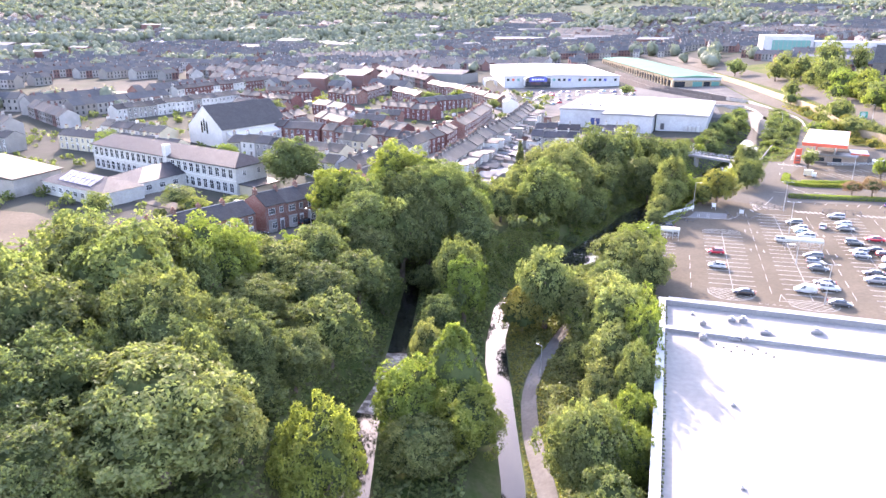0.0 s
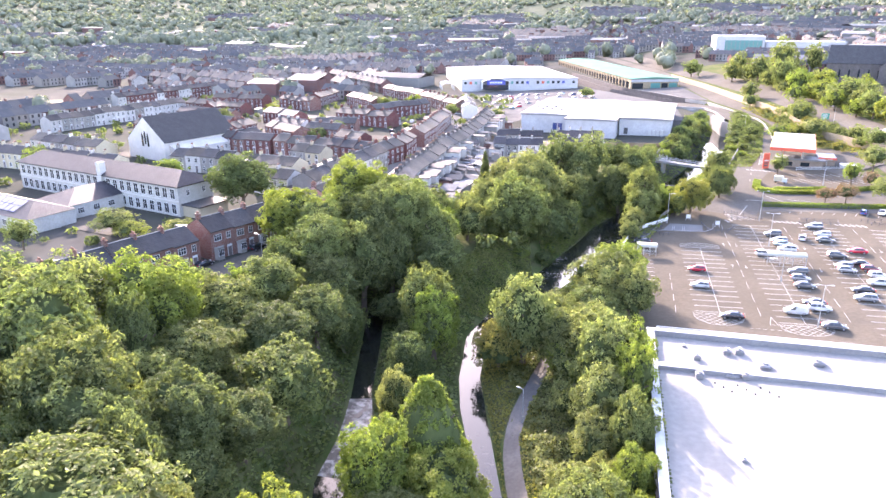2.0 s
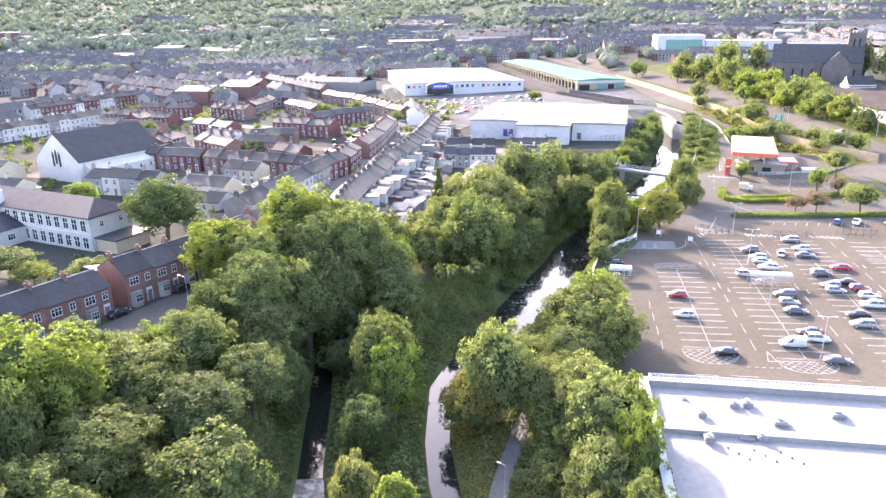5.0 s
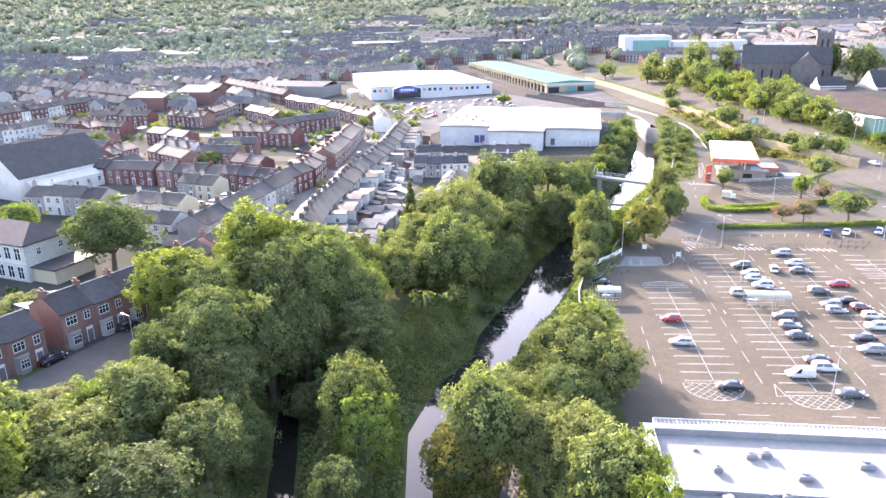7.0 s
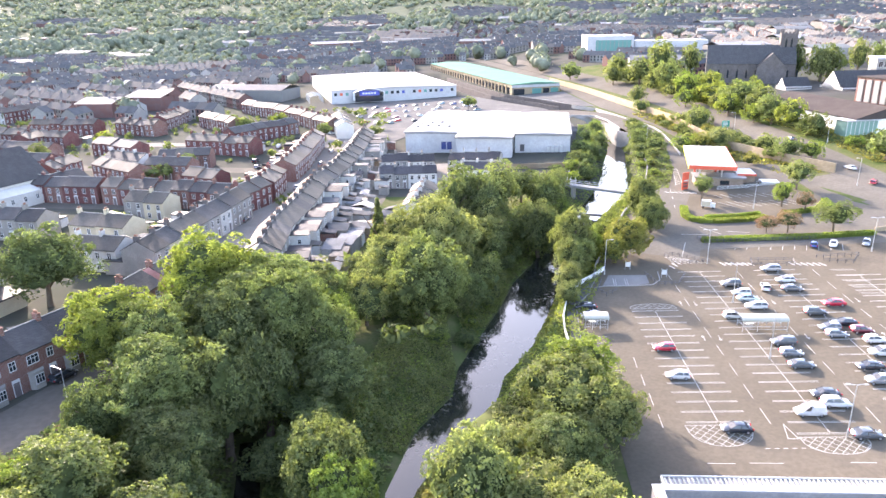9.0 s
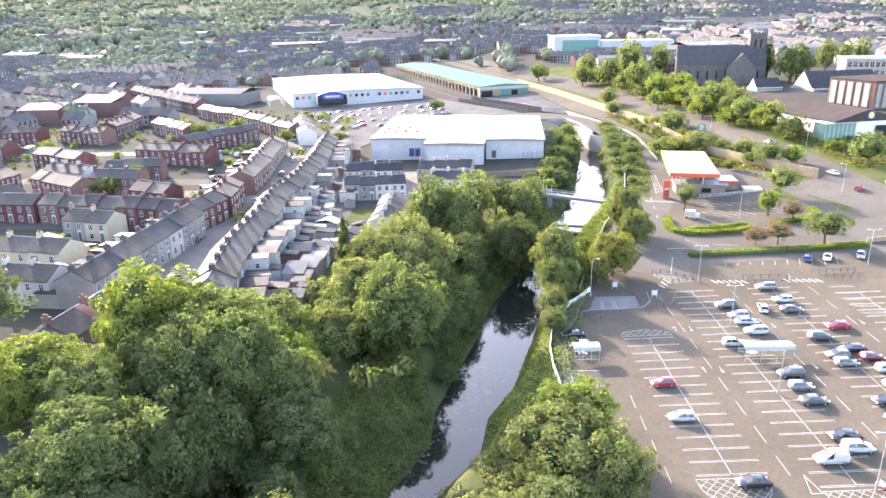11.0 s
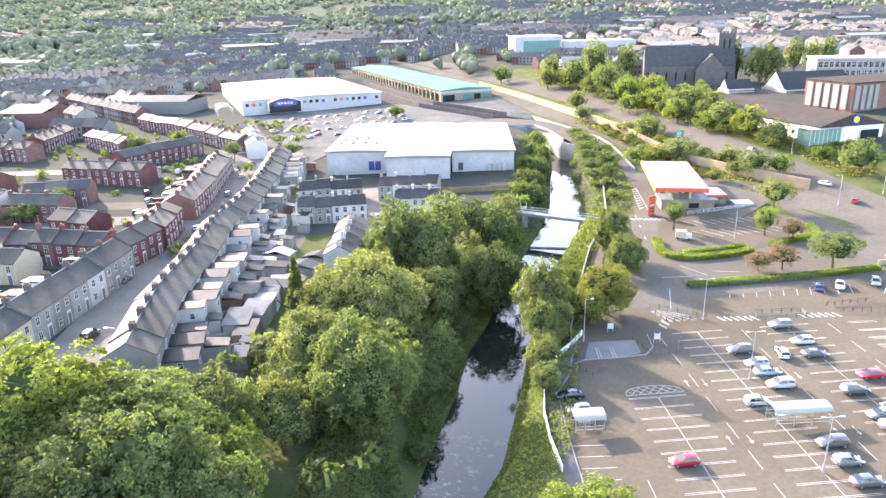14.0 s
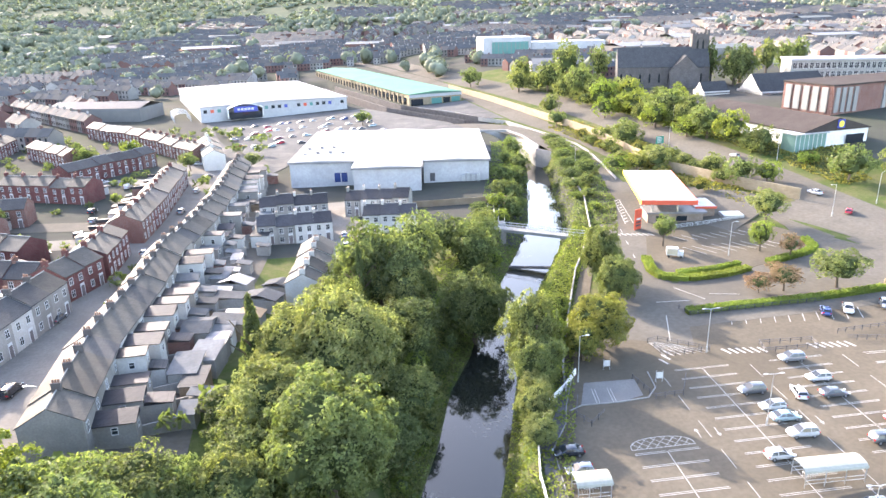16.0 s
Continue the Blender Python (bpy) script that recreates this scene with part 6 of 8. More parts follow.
# white church with a steep slate roof
chx = thing("church", pose(-114.5, 213.4, 3.5, 0, 0, 62), "white rendered church with a steep slate roof", "church")
CW, CD, CE, CR = 31, 20, 6.6, 14.4
gw, grf, gdg = gable_meshes(CW, CD, CE, CR, 0.4)
link("wall", hmesh(("wall", CW, CD), gw, RENDER_WHITE), chx)
link("roof", hmesh(("roof", CW, CD), grf, SLATE), chx)
link("aisle", Mesh().along_x([(-CD / 2 - 3.5, -1), (-CD / 2, -1), (-CD / 2, 5.6), (-CD / 2 - 3.5, 4)], -CW / 2 + 2, CW / 2).data("aisle", RENDER_WHITE), chx)
for k in range(7):
    link("window", WIN_TALL, chx, Matrix.Translation((-CW / 2 + 4 + k * 3.8, -CD / 2 - 3.53, 2.4)))
lanc = Mesh().prism([(-.45, 0), (.45, 0), (.45, 3.4), (.2, 4.2), (0, 4.6), (-.2, 4.2), (-.45, 3.4)], 0, .08).data("lancet_window", GLASS_DARK)
for k, dz in ((-1, 0), (0, .8), (1, 0)):
    link("lancet_window", lanc, chx, Matrix.Translation((-CW / 2 - .04, k * 1.5, 4.5 + dz)) @ Euler((math.pi / 2, 0, -math.pi / 2)).to_matrix().to_4x4())


# ---- across the dual carriageway ----
st = thing("stone_church", pose(201, 380, 12.5, 0, 0, -25), "dark stone church with a square tower", "church")
gw, grf, gdg = gable_meshes(44, 18, 12.5, 21.5, 0.3)
link("wall", hmesh(("wall", 44, 18), gw, STONE_DARK), st)
link("roof", hmesh(("roof", 44, 18), grf, SLATE), st)
g2 = gable_meshes(9, 14, 11, 18, 0.3)
link("transept", hmesh(("wall", 9, 14), g2[0], STONE_DARK), st, Matrix.Translation((10, -9, 0)) @ Matrix.Rotation(math.pi / 2, 4, 'Z'))
link("transept_roof", hmesh(("roof", 9, 14), g2[1], SLATE), st, Matrix.Translation((10, -9, 0)) @ Matrix.Rotation(math.pi / 2, 4, 'Z'))
g = Mesh().box(14, 22, -1, 7, -1, 27.5)
for cx in (14, 20.8):
    for cy in (-1, 5.8):
        g.box(cx, cx + 1.2, cy, cy + 1.2, 27.5, 29.6)
for k in range(3):
    g.box(15.6 + k * 1.8, 16.6 + k * 1.8, -1, -.4, 27.5, 28.4)
tw = link("tower", g.data("tower", STONE_DARK), st)
for k in (-1.3, 1.3):
    link("belfry_window", lanc, tw, Matrix.Translation((18 + k, -1.05, 20.5)) @ Matrix.Rotation(math.pi / 2, 4, 'X'))
for k in range(9):
    link("window", lanc, st, Matrix.Translation((-20 + k * 4.6 + (6 if k > 5 else 0), -9.05, 5)) @ Matrix.Rotation(math.pi / 2, 4, 'X'))

PALE_GLASS = plain("pale_green_glass", (0.16, 0.26, 0.22), 0.12)
BROWN_ROOF = surface("brown_tile_roof", (0.055, 0.046, 0.042), (0.07, 0.06, 0.054), 0.9, 0.2, 2.0, 0.1)
store = shed_hall("food_store", (159.3, 233), 3, 25, 54, 11.4, 5.2, 8.8, WALL_WHITE, BROWN_ROOF, "white food store with a dark low-pitched roof", "shop")
link("glazed_front", Mesh().box(-3.5, 8, -.6, 5, -1, 4.4).data("glazed_front", PALE_GLASS), store, label="pale green glazed porch")
for k in range(8):
    link("mullion", Mesh().box(-3.55 + k * 1.65, -3.4 + k * 1.65, -.68, -.6, -1, 4.4).data("mullion", FRAME_WHITE), store)
for k in range(5):
    link("poster_panel", Mesh().box(-.06, .02, 16 + k * 7, 19 + k * 7, 1.2, 3.2).data("poster_panel", CLAD), store)
link("glazed_roof", Mesh().box(-4, 8.6, -1.2, 5.4, 4.6, 4.9).data("glazed_roof", CLAD), store)
link("sign_panel", Mesh().box(11.8, 14.6, -.72, -.55, 5.6, 8.2).data("sign_panel", BLUE_PAINT), store, label="small blue square sign")
link("sign_mark", Mesh().rod((13.2, -.8, 6.9), (13.2, -.72, 6.9), 1.0, 14).data("sign_mark", YELLOW_PLASTIC), store)
link("window", Mesh().box(16, 23, -.62, -.5, .6, 3.4).data("window", GLASS_DARK), store)
for nm, x, y, w, d, h in (("gabled_hall", 235, 332, 35, 18, 8.8), ("gabled_hall", 203, 340, 13, 9, 5.6)):
    ob = thing(nm, pose(x, y, 15, 0, 0, -2), "low hall with a white triangular gable and slate roof", "hall", "gabled halls")
    link("wall", Mesh().face([(-w / 2, -d / 2, 0), (-w / 2, d / 2, 0), (-w / 2, 0, h)]).box(-w / 2, w / 2, -d / 2, d / 2, -1, 1.5).data("wall", RENDER_WHITE), ob)
    link("roof", Mesh().face([(-w / 2, -d / 2 - .3, .6), (w / 2, -d / 2 - .3, .6), (w / 2, 0, h), (-w / 2, 0, h)]).face([(w / 2, d / 2 + .3, .6), (-w / 2, d / 2 + .3, .6), (-w / 2, 0, h), (w / 2, 0, h)]).data("roof", SLATE), ob)
bb = thing("brick_block", pose(203.6, 269.9, 13.5, 0, 0, 8), "modern red brick block with tall concrete fins", "building")
link("wall", Mesh().box(0, 60, 0, 22, -1, 11).data("wall", BRICK), bb)
link("roof", Mesh().box(-.3, 60.3, -.3, 22.3, 11, 11.6).data("roof", BROWN_ROOF), bb)
for k in range(18):
    if k not in (4, 5, 6, 7):
        link("fin", Mesh().box(1 + k * 3.2, 2.9 + k * 3.2, -.5, 0, 1.5, 10.4).data("fin", CONCRETE), bb)
for k in range(5):
    link("fin", Mesh().box(-.5, 0, 2 + k * 4, 4.6 + k * 4, 1.5, 10.4).data("fin", CONCRETE), bb)
of = thing("office_block", pose(245, 340, 15, 0, 0, -24), "long pale office block with bands of windows", "office")
link("wall", Mesh().box(0, 110, 0, 16, -1, 13).data("wall", CONCRETE), of)
link("roof", Mesh().box(-.6, 110.6, -.6, 16.6, 13, 13.8).data("roof", CLAD), of)
for k in range(44):
    for j in range(3):
        link("window", WIN_SHOP, of, Matrix.Translation((1.6 + k * 2.45, -.03, 2.6 + j * 4.0)) @ Matrix.Diagonal((1.4, 1, 1.35, 1)))
gl = thing("glass_hall", pose(176, 590, 17, 0, 0, -8), "pale civic building with a large green glass front", "building")
link("wall", Mesh().box(0, 38, 0, 30, -1, 16.5).data("wall", CLAD), gl)
link("glass_front", Mesh().box(7, 36, -.4, 0, 1, 13).data("glass_front", TEAL), gl)
for k in range(9):
    link("mullion", Mesh().box(8.4 + k * 3.4, 8.7 + k * 3.4, -.6, -.4, 1, 13).data("mullion", PARAPET), gl)
link("annex", Mesh().box(40, 100, 5, 28, -1, 12).data("annex", CLAD), gl)


# ---- roads, walls and street furniture ----
PATHWAY = surface("worn_path", (0.12, 0.11, 0.098), (0.16, 0.147, 0.13), 0.95, 0.3, 2.0, 0.2)
ribbon("road_access", [(58.4, 151.3, 7.5), (65.8, 163.6, 6.5), (72.5, 177, 5.2), (82, 199.5, 5.6), (89.5, 219.3, 6), (97.5, 236, 5.6), (101.5, 254, 5.6), (107, 281.6, 5.4), (108.8, 305, 5.2), (107, 328, 5.6), (102, 346, 6.5), (92, 356, 7.5), (78, 359, 7), (62, 362, 6)], ROAD, "grey asphalt access road crossing the river", 0.09, even=True)
ribbon("road_lower", [(116.5, 252, 2), (117.6, 275, 2.6), (119.2, 300, 2.4), (119, 325, 3.2), (117.6, 360, 5), (118.6, 417, 5), (118.5, 460, 5), (116, 540, 5), (106, 660, 5), (96, 760, 5)], ROAD, "asphalt road below the buff wall", 0.12, even=True)
ribbon("road_carriageway", [(140, 120, 9), (138, 150, 9), (137, 175, 8), (138, 200, 6.5), (139, 225, 6), (139, 255, 6), (140, 295, 7), (141, 350, 7.5), (136, 450, 8), (128, 560, 8), (118, 720, 8)], ROAD, "two-way main road sweeping past the town", 0.12)
ribbon("road_main_street", [(-43, 138, 6), (-38.2, 152, 6.4), (-36.3, 165, 6.6), (-32.4, 188, 6.4), (-29.6, 208, 6.6), (-25, 232, 6.8), (-21.4, 262, 7), (-18, 296, 7), (-23, 330, 7), (-30, 352, 5)], PAVING, "sunlit pale street between two terraces", 0.08)
ribbon("road_lane", [(-78, 44, 4.5), (-66, 68, 4.6), (-54, 91, 4.6), (-45, 108, 4.6), (-40.5, 122, 4.4), (-40, 138, 4)], ROAD, "quiet asphalt lane above the wood", 0.08)
ribbon("road_close", [(14.5, 190, 4.2), (16, 206, 4.4), (19.5, 226, 4.6), (19.8, 244, 4), (20.5, 258, 5)], PAVING, "short pale residential close", 0.08)
ribbon("path_riverside", [(45, 150, 1.3), (53, 165, 1.3), (62.6, 182, 1.3), (69, 192, 1.3), (75, 202, 1.4)], ASPHALT, "dark footpath behind the river wall", 0.1, category="path")
RIVER_PATH = [(8, 10, 1.2), (6, 30, 1.2), (3.4, 43, 1.15), (2.5, 54, 1.1), (4.4, 63, 1.1), (6.8, 70, 1.1), (9, 77, 1.1)]
ribbon("path", RIVER_PATH, PATHWAY, "narrow riverside footpath", 0.1, category="path")
for k, (a, b, hw) in enumerate((((-105, 214), (-40, 199), 3.5), ((-150, 250), (-38, 232), 4), ((-140, 272), (-36, 246), 4), ((-165, 318), (-30, 297), 4), ((-185, 222), (-108, 200), 3.5), ((-70, 168), (-45, 160), 3.5), ((-84, 118), (-140, 140), 5))):
    ribbon("road_side_street", [(*a, hw), (*b, hw)], PAVING if k % 2 else ROAD, "pale side street between terraces", 0.07 + k * 0.012)
yard = [(-150, 70), (-105, 62), (-95, 92), (-120, 106), (-150, 108)]
g = Mesh().face([(x, y, 3.58) for x, y in yard])
tagged(new("pavement_yard", g.data("pavement_yard", ASPHALT)), "empty asphalt school yard", "yard", kind="structure")
for nm, poly, mt, lab in (("pavement_forecourt", [(84, 196), (102, 190), (128, 205), (126, 216), (104, 243), (92, 232)], ROAD, "filling station forecourt"),
                          ("pavement_small_park", [(75.5, 174.5), (79, 172), (95, 172), (113, 175), (117, 186), (114, 198), (94, 199.4), (86, 198), (78, 184)], ASPHALT, "small asphalt car park with white bays"),
                          ("pavement_junction", [(70, 160.5), (95, 157.5), (112, 156.5), (131, 156), (134, 203), (120, 202), (118, 190), (112.5, 176.5), (95, 172.6), (77, 171)], ROAD, "asphalt junction beside the hedges"),
                          ("pavement_link", [survey(u, v) for u, v in ((4, 44), (12, 30), (70, 38), (70, 47), (40, 45), (15, 50))], ROAD, "asphalt link road"),
                          ("pavement_row_front", [(104, 374), (112, 366), (113, 432), (80, 428), (90, 404)], GREY_TARMAC, "tarmac before the retail row"),
                          ("pavement_retail_park", [(-20, 330), (2, 300), (16, 325), (84, 302), (90, 345), (86, 372), (74, 398), (58, 436), (-24, 428)], GREY_TARMAC, "retail park surface with parked cars")):
    sheet(nm, poly, mt, lab, {"pavement_forecourt": .1, "pavement_small_park": .11, "pavement_junction": .06, "pavement_link": .07, "pavement_retail_park": .1, "pavement_row_front": .1}[nm])
for k in range(9):
    stripe(90.5 + k * 2.3, 194 - k * .3, 92 + k * 2.3, 190.2 - k * .3, .16, "bay_line", .26)
    stripe(88.5 + k * 2.3, 187 - k * .25, 90.8 + k * 2.3, 181.5 - k * .25, .16, "bay_line", .26)
rng = random.Random(77)
for k in range(44):
    # four rows of bays before the shop
    x = -10 + (k % 11) * 6.2 + rng.choice((0, 2.6))
    y = 352 + (k // 11) * 16 + x * .12 + rng.choice((0, 5))
    car(x, y, flat_z(x, y) + .11, 20 + rng.choice((0, 180)) + rng.uniform(-4, 4), rng.choice(("hatch", "saloon", "suv")), rng.choice(list(CAR_PAINT)), "retail park cars", "parked on the retail park", simple=True)
for x, y, a, s, c in ((-57.4, 96, 60, "saloon", "dark"), (-50.4, 107, 60, "suv", "dark"), (-37.8, 160.2, 75, "van", "dark"), (-27.6, 221, 80, "hatch", "white"), (-22.6, 256, 80, "suv", "silver"), (-17.6, 300, 40, "saloon", "dark"), (-22, 322, 5, "hatch", "white"), (-30.2, 176, 78, "hatch", "silver"), (-37.5, 186, 76, "saloon", "grey"), (-50, 226, 20, "suv", "dark"), (-56, 232, 20, "hatch", "white"), (-44, 238, 20, "van", "dark"), (-40, 258, 76, "saloon", "red"),
                      (18.2, 226, 84, "hatch", "silver"), (17.6, 218, 84, "hatch", "white"), (30, 233, 0, "saloon", "grey"), (138.5, 204, 95, "saloon", "white"), (136, 190, 40, "hatch", "red"), (141, 182, 20, "hatch", "red"), (141, 240, 90, "hatch", "silver"), (-128, 80, 30, "hatch", "red"), (-122, 84, 30, "saloon", "silver"), (-45, 205, 60, "van", "blue"), (-47.6, 216, 60, "hatch", "dark"), (-88, 226, 75, "suv", "silver"), (-84, 226, 75, "hatch", "dark"), (-66, 246, 170, "hatch", "white"), (-72, 266, 170, "saloon", "grey"), (-44, 252, 80, "hatch", "silver"), (-46, 262, 80, "suv", "dark"), (-50, 300, 30, "hatch", "white"), (-66, 312, 30, "saloon", "silver"), (-108, 262, 165, "hatch", "red"), (-41, 290, 80, "van", "white"), (-26.5, 212, 76, "hatch", "red"), (-20, 280, 80, "hatch", "white")):
    car(x, y, (ground_z(x, y) if x < 60 else flat_z(x, y)) + .13, a, s, c, "street cars", "standing on the street")


def wall_run(name, pts, h, t, mat, label, base=ground_z, drop=1.2, category="wall"):
    g = Mesh()
    for (ax, ay), (bx, by) in zip(pts, pts[1:]):
        d = Vector((bx - ax, by - ay))
        n = Vector((-d.y, d.x)).normalized() * t / 2
        za, zb = base(ax, ay), base(bx, by)
        q = [(ax + n.x, ay + n.y), (bx + n.x, by + n.y), (bx - n.x, by - n.y), (ax - n.x, ay - n.y)]
        zs = [za, zb, zb, za]
        o = len(g.v)
        g.v += [(x, y, z - drop) for (x, y), z in zip(q, zs)] + [(x, y, z + h) for (x, y), z in zip(q, zs)]
        for f in ((0, 1, 2, 3), (7, 6, 5, 4), (0, 4, 5, 1), (1, 5, 6, 2), (2, 6, 7, 3), (3, 7, 4, 0)):
            g.f.append(tuple(o + i for i in f))
            g.s.append(0)
    return tagged(new(name, g.data(name, mat)), label, category)


fence_line = [survey(u, v) for u, v in ((-7.5, 17), (-10, 12.7), (-12.8, 9.1), (-15.4, 2.6), (-16.4, -7), (-16.2, -13), (-15.4, -19))]
wall_run("boundary_wall", fence_line, .95, .16, WALL_WHITE, "low white wall along the car park's river edge", flat_z, 5.0)
KERB_STONE = surface("kerb_stone", (0.22, 0.215, 0.2), (0.27, 0.26, 0.245), 0.9, 0.3, 3.0, 0.2)
wall_run("kerb", KERB_SIDE, .2, .16, KERB_STONE, "pale kerb of the footway", flat_z, .3, "kerb")
wall_run("kerb", [(38, 137), (40.1, 137.7), (45.5, 136.7), (49.9, 136.4), (52.2, 138.4), (53.4, 142.6)], .18, .16, KERB_STONE, "curved pale kerb of the paved bay", flat_z, .3, "kerb")
wall_run("retaining_wall", [(133, 203), (128, 216), (121, 245), (122, 268), (125, 303), (123.6, 349), (121.6, 413), (117, 480)], 3.0, .5, STONE_BUFF, "buff stone retaining wall below the main road", flat_z, 2)
wall_run("parapet_wall", [(104.2, 246), (109.5, 266), (113.4, 284), (114.6, 296), (113.6, 310), (112.9, 320), (111, 340), (109.2, 357), (102.6, 370), (96, 394), (83, 420)], .8, .3, CONCRETE, "pale concrete parapet beside the access road", flat_z, 1)
wall_run("bridge_parapet", [(101.4, 300), (103.4, 322), (102, 336), (92, 341), (76, 344)], .9, .5, CONCRETE, "pale concrete side of the road bridge", flat_z, 1.6)
wall_run("river_wall", [(105.5, 286), (100.6, 300), (102.8, 322), (101.4, 335.4), (92, 340.4), (80, 342.8)], -.2, .6, CONCRETE, "stained concrete abutment under the road bridge", flat_z, 8)
wall_run("river_wall", [(106, 366), (101, 375), (90.5, 400), (76.5, 432), (65.5, 488), (54.5, 546)], .9, .5, STONE_DARK, "dark channel wall beside the retail row", flat_z, 7)
wall_run("river_wall", [(93, 369), (82, 396), (68, 428), (57, 486), (46, 544)], .9, .4, STONE_DARK, "dark channel wall beside the retail park", flat_z, 7)
wall_run("river_wall", [(39.4, 141.5), (41.8, 147.9), (51.0, 165.6), (61.0, 183.6), (67.0, 192.5), (76, 207), (86.6, 232), (97.5, 268)], .9, .25, CONCRETE, "pale low wall between road and river", flat_z, 3)
wall_run("garden_wall", [survey(56, 43.5), survey(80, 50)], 1.2, .3, STONE_BUFF, "buff garden wall at the car park's far edge", flat_z, 1)
wall_run("yard_fence", [(36, 244), (66, 238)], 1.8, .12, WOOD, "timber fence behind the warehouse", flat_z, 1)

# hedges: clipped masses of small leaves
def hedge(pts, w, h, label, mat=LEAF_LIME, seed=0):
    rng = np.random.RandomState(seed)
    v, f = [], []
    for (ax, ay), (bx, by) in zip(pts, pts[1:]):
        d = np.array([bx - ax, by - ay])
        n = np.linalg.norm(d)
        t = d / n
        s = np.array([-t[1], t[0]])
        m = int(n * 110)
        k = rng.rand(m) * n
        o = rng.uniform(-1, 1, m) * w / 2
        top = rng.rand(m) < .6
        z = np.where(top, h * rng.uniform(.85, 1.1, m), rng.rand(m) * h)
        o = np.where(top, o, np.sign(o) * w / 2 * rng.uniform(.9, 1.1, m))
        p = np.array([ax, ay]) + k[:, None] * t + o[:, None] * s
        z = z + base_level(p[:, 0], p[:, 1])
        for (x, y), c in zip(p, z):
            u1, u2 = rng.normal(size=3), rng.normal(size=3)
            u1 *= .16 / np.linalg.norm(u1)
            u2 *= .12 / np.linalg.norm(u2)
            q = np.array([x, y, c])
            b = len(v)
            v += [tuple(q - u1), tuple(q - u2), tuple(q + u1), tuple(q + u2)]
            f.append((b, b + 1, b + 2, b + 3))
        za, zb = flat_z(ax, ay), flat_z(bx, by)
        b = len(v)
        e = s * w * .42
        v += [(ax + e[0], ay + e[1], za), (bx + e[0], by + e[1], zb), (bx - e[0], by - e[1], zb), (ax - e[0], ay - e[1], za)]
        v += [(ax + e[0], ay + e[1], za + h * .9), (bx + e[0], by + e[1], zb + h * .9), (bx - e[0], by - e[1], zb + h * .9), (ax - e[0], ay - e[1], za + h * .9)]
        f += [tuple(b + i for i in q) for q in ((4, 5, 6, 7), (0, 1, 5, 4), (1, 2, 6, 5), (2, 3, 7, 6), (3, 0, 4, 7))]
    me = bpy.data.meshes.new("hedge")
    me.from_pydata(v, [], f)
    me.materials.append(mat)
    me.update()
    return tagged(new("hedge", me), label, "hedge")


hedge([(77.5, 183.8), (74.9, 177), (75, 173.6), (79.4, 171)], 1.9, 1.1, "clipped green hedge round a planted corner", seed=1)
hedge([(79.4, 171), (87.2, 170.2), (93.4, 171.2)], 1.8, 1.0, "clipped green hedge along the small car park", seed=2)
hedge([(78.6, 174), (86.8, 173), (93, 173.6)], 1.2, 1.1, "clipped green hedge along the small car park", seed=6)
hedge([(99, 172.4), (104, 173.2), (110, 174.2), (113.5, 176), (115.4, 181)], 1.8, 1.0, "clipped green hedge at the bend", seed=4)
hedge([(70.4, 158.2), (79.2, 157.2), (95.5, 154.9), (109.8, 154)], 1.6, 1.0, "clipped green hedge beside the link road", seed=3)
hedge([(-4.2, 262), (-2.5, 276)], 1.6, 1.6, "green hedge by the warehouse", seed=5)


def lamp_post(x, y, h, z, arm=1.0, turn=0.0, two=False):
    ob = thing("street_lamp", pose(x, y, z, 0, 0, turn), "galvanised steel street lamp post", "lamp post", "lamp posts")
    link("pole", Mesh().rod((0, 0, -.1), (0, 0, h), .075, 8, r2=.045).data("pole", GALV), ob)
    link("base", Mesh().rod((0, 0, -.1), (0, 0, 1.1), .13, 8).data("base", GALV), ob)
    for s in ((-1, 1) if two else (1,)):
        a = link("arm", Mesh().rod((0, 0, h), (s * arm, 0, h + .12), .035, 6).data("arm", GALV), ob)
        link("lantern", Mesh().box(min(s * arm, s * (arm + .5)), max(s * arm, s * (arm + .5)), -.1, .1, h + .06, h + .17).data("lantern", GALV), a)
    return ob


for u, v, two in ((14.8, 1.6, True), (14.2, 21.4, True), (-7.6, 14.6, False), (19.1, -40.3, True), (15.3, -20, True), (50, 30, True), (34, 62, False), (33, -32, True)):
    x, y = survey(u, v)
    lamp_post(x, y, 7.6, flat_z(x, y), .9, math.degrees(PA), two)
for x, y, a in ((-46.4, 98.5, 150), (-58.5, 74, 150), (-31, 150, 170), (-26, 178, 170), (131, 190, 180), (148, 230, 0), (132, 262, 180), (148, 285, 0), (98, 262, 180), (146, 192, 0)):
    lamp_post(x, y, 8 if x > 60 else 6, ground_z(x, y) if x < 60 else flat_z(x, y), 1.2, a)
lamp_post(4.4, 58.4, 5.4, ground_z(4.4, 58.4), .6, 150)


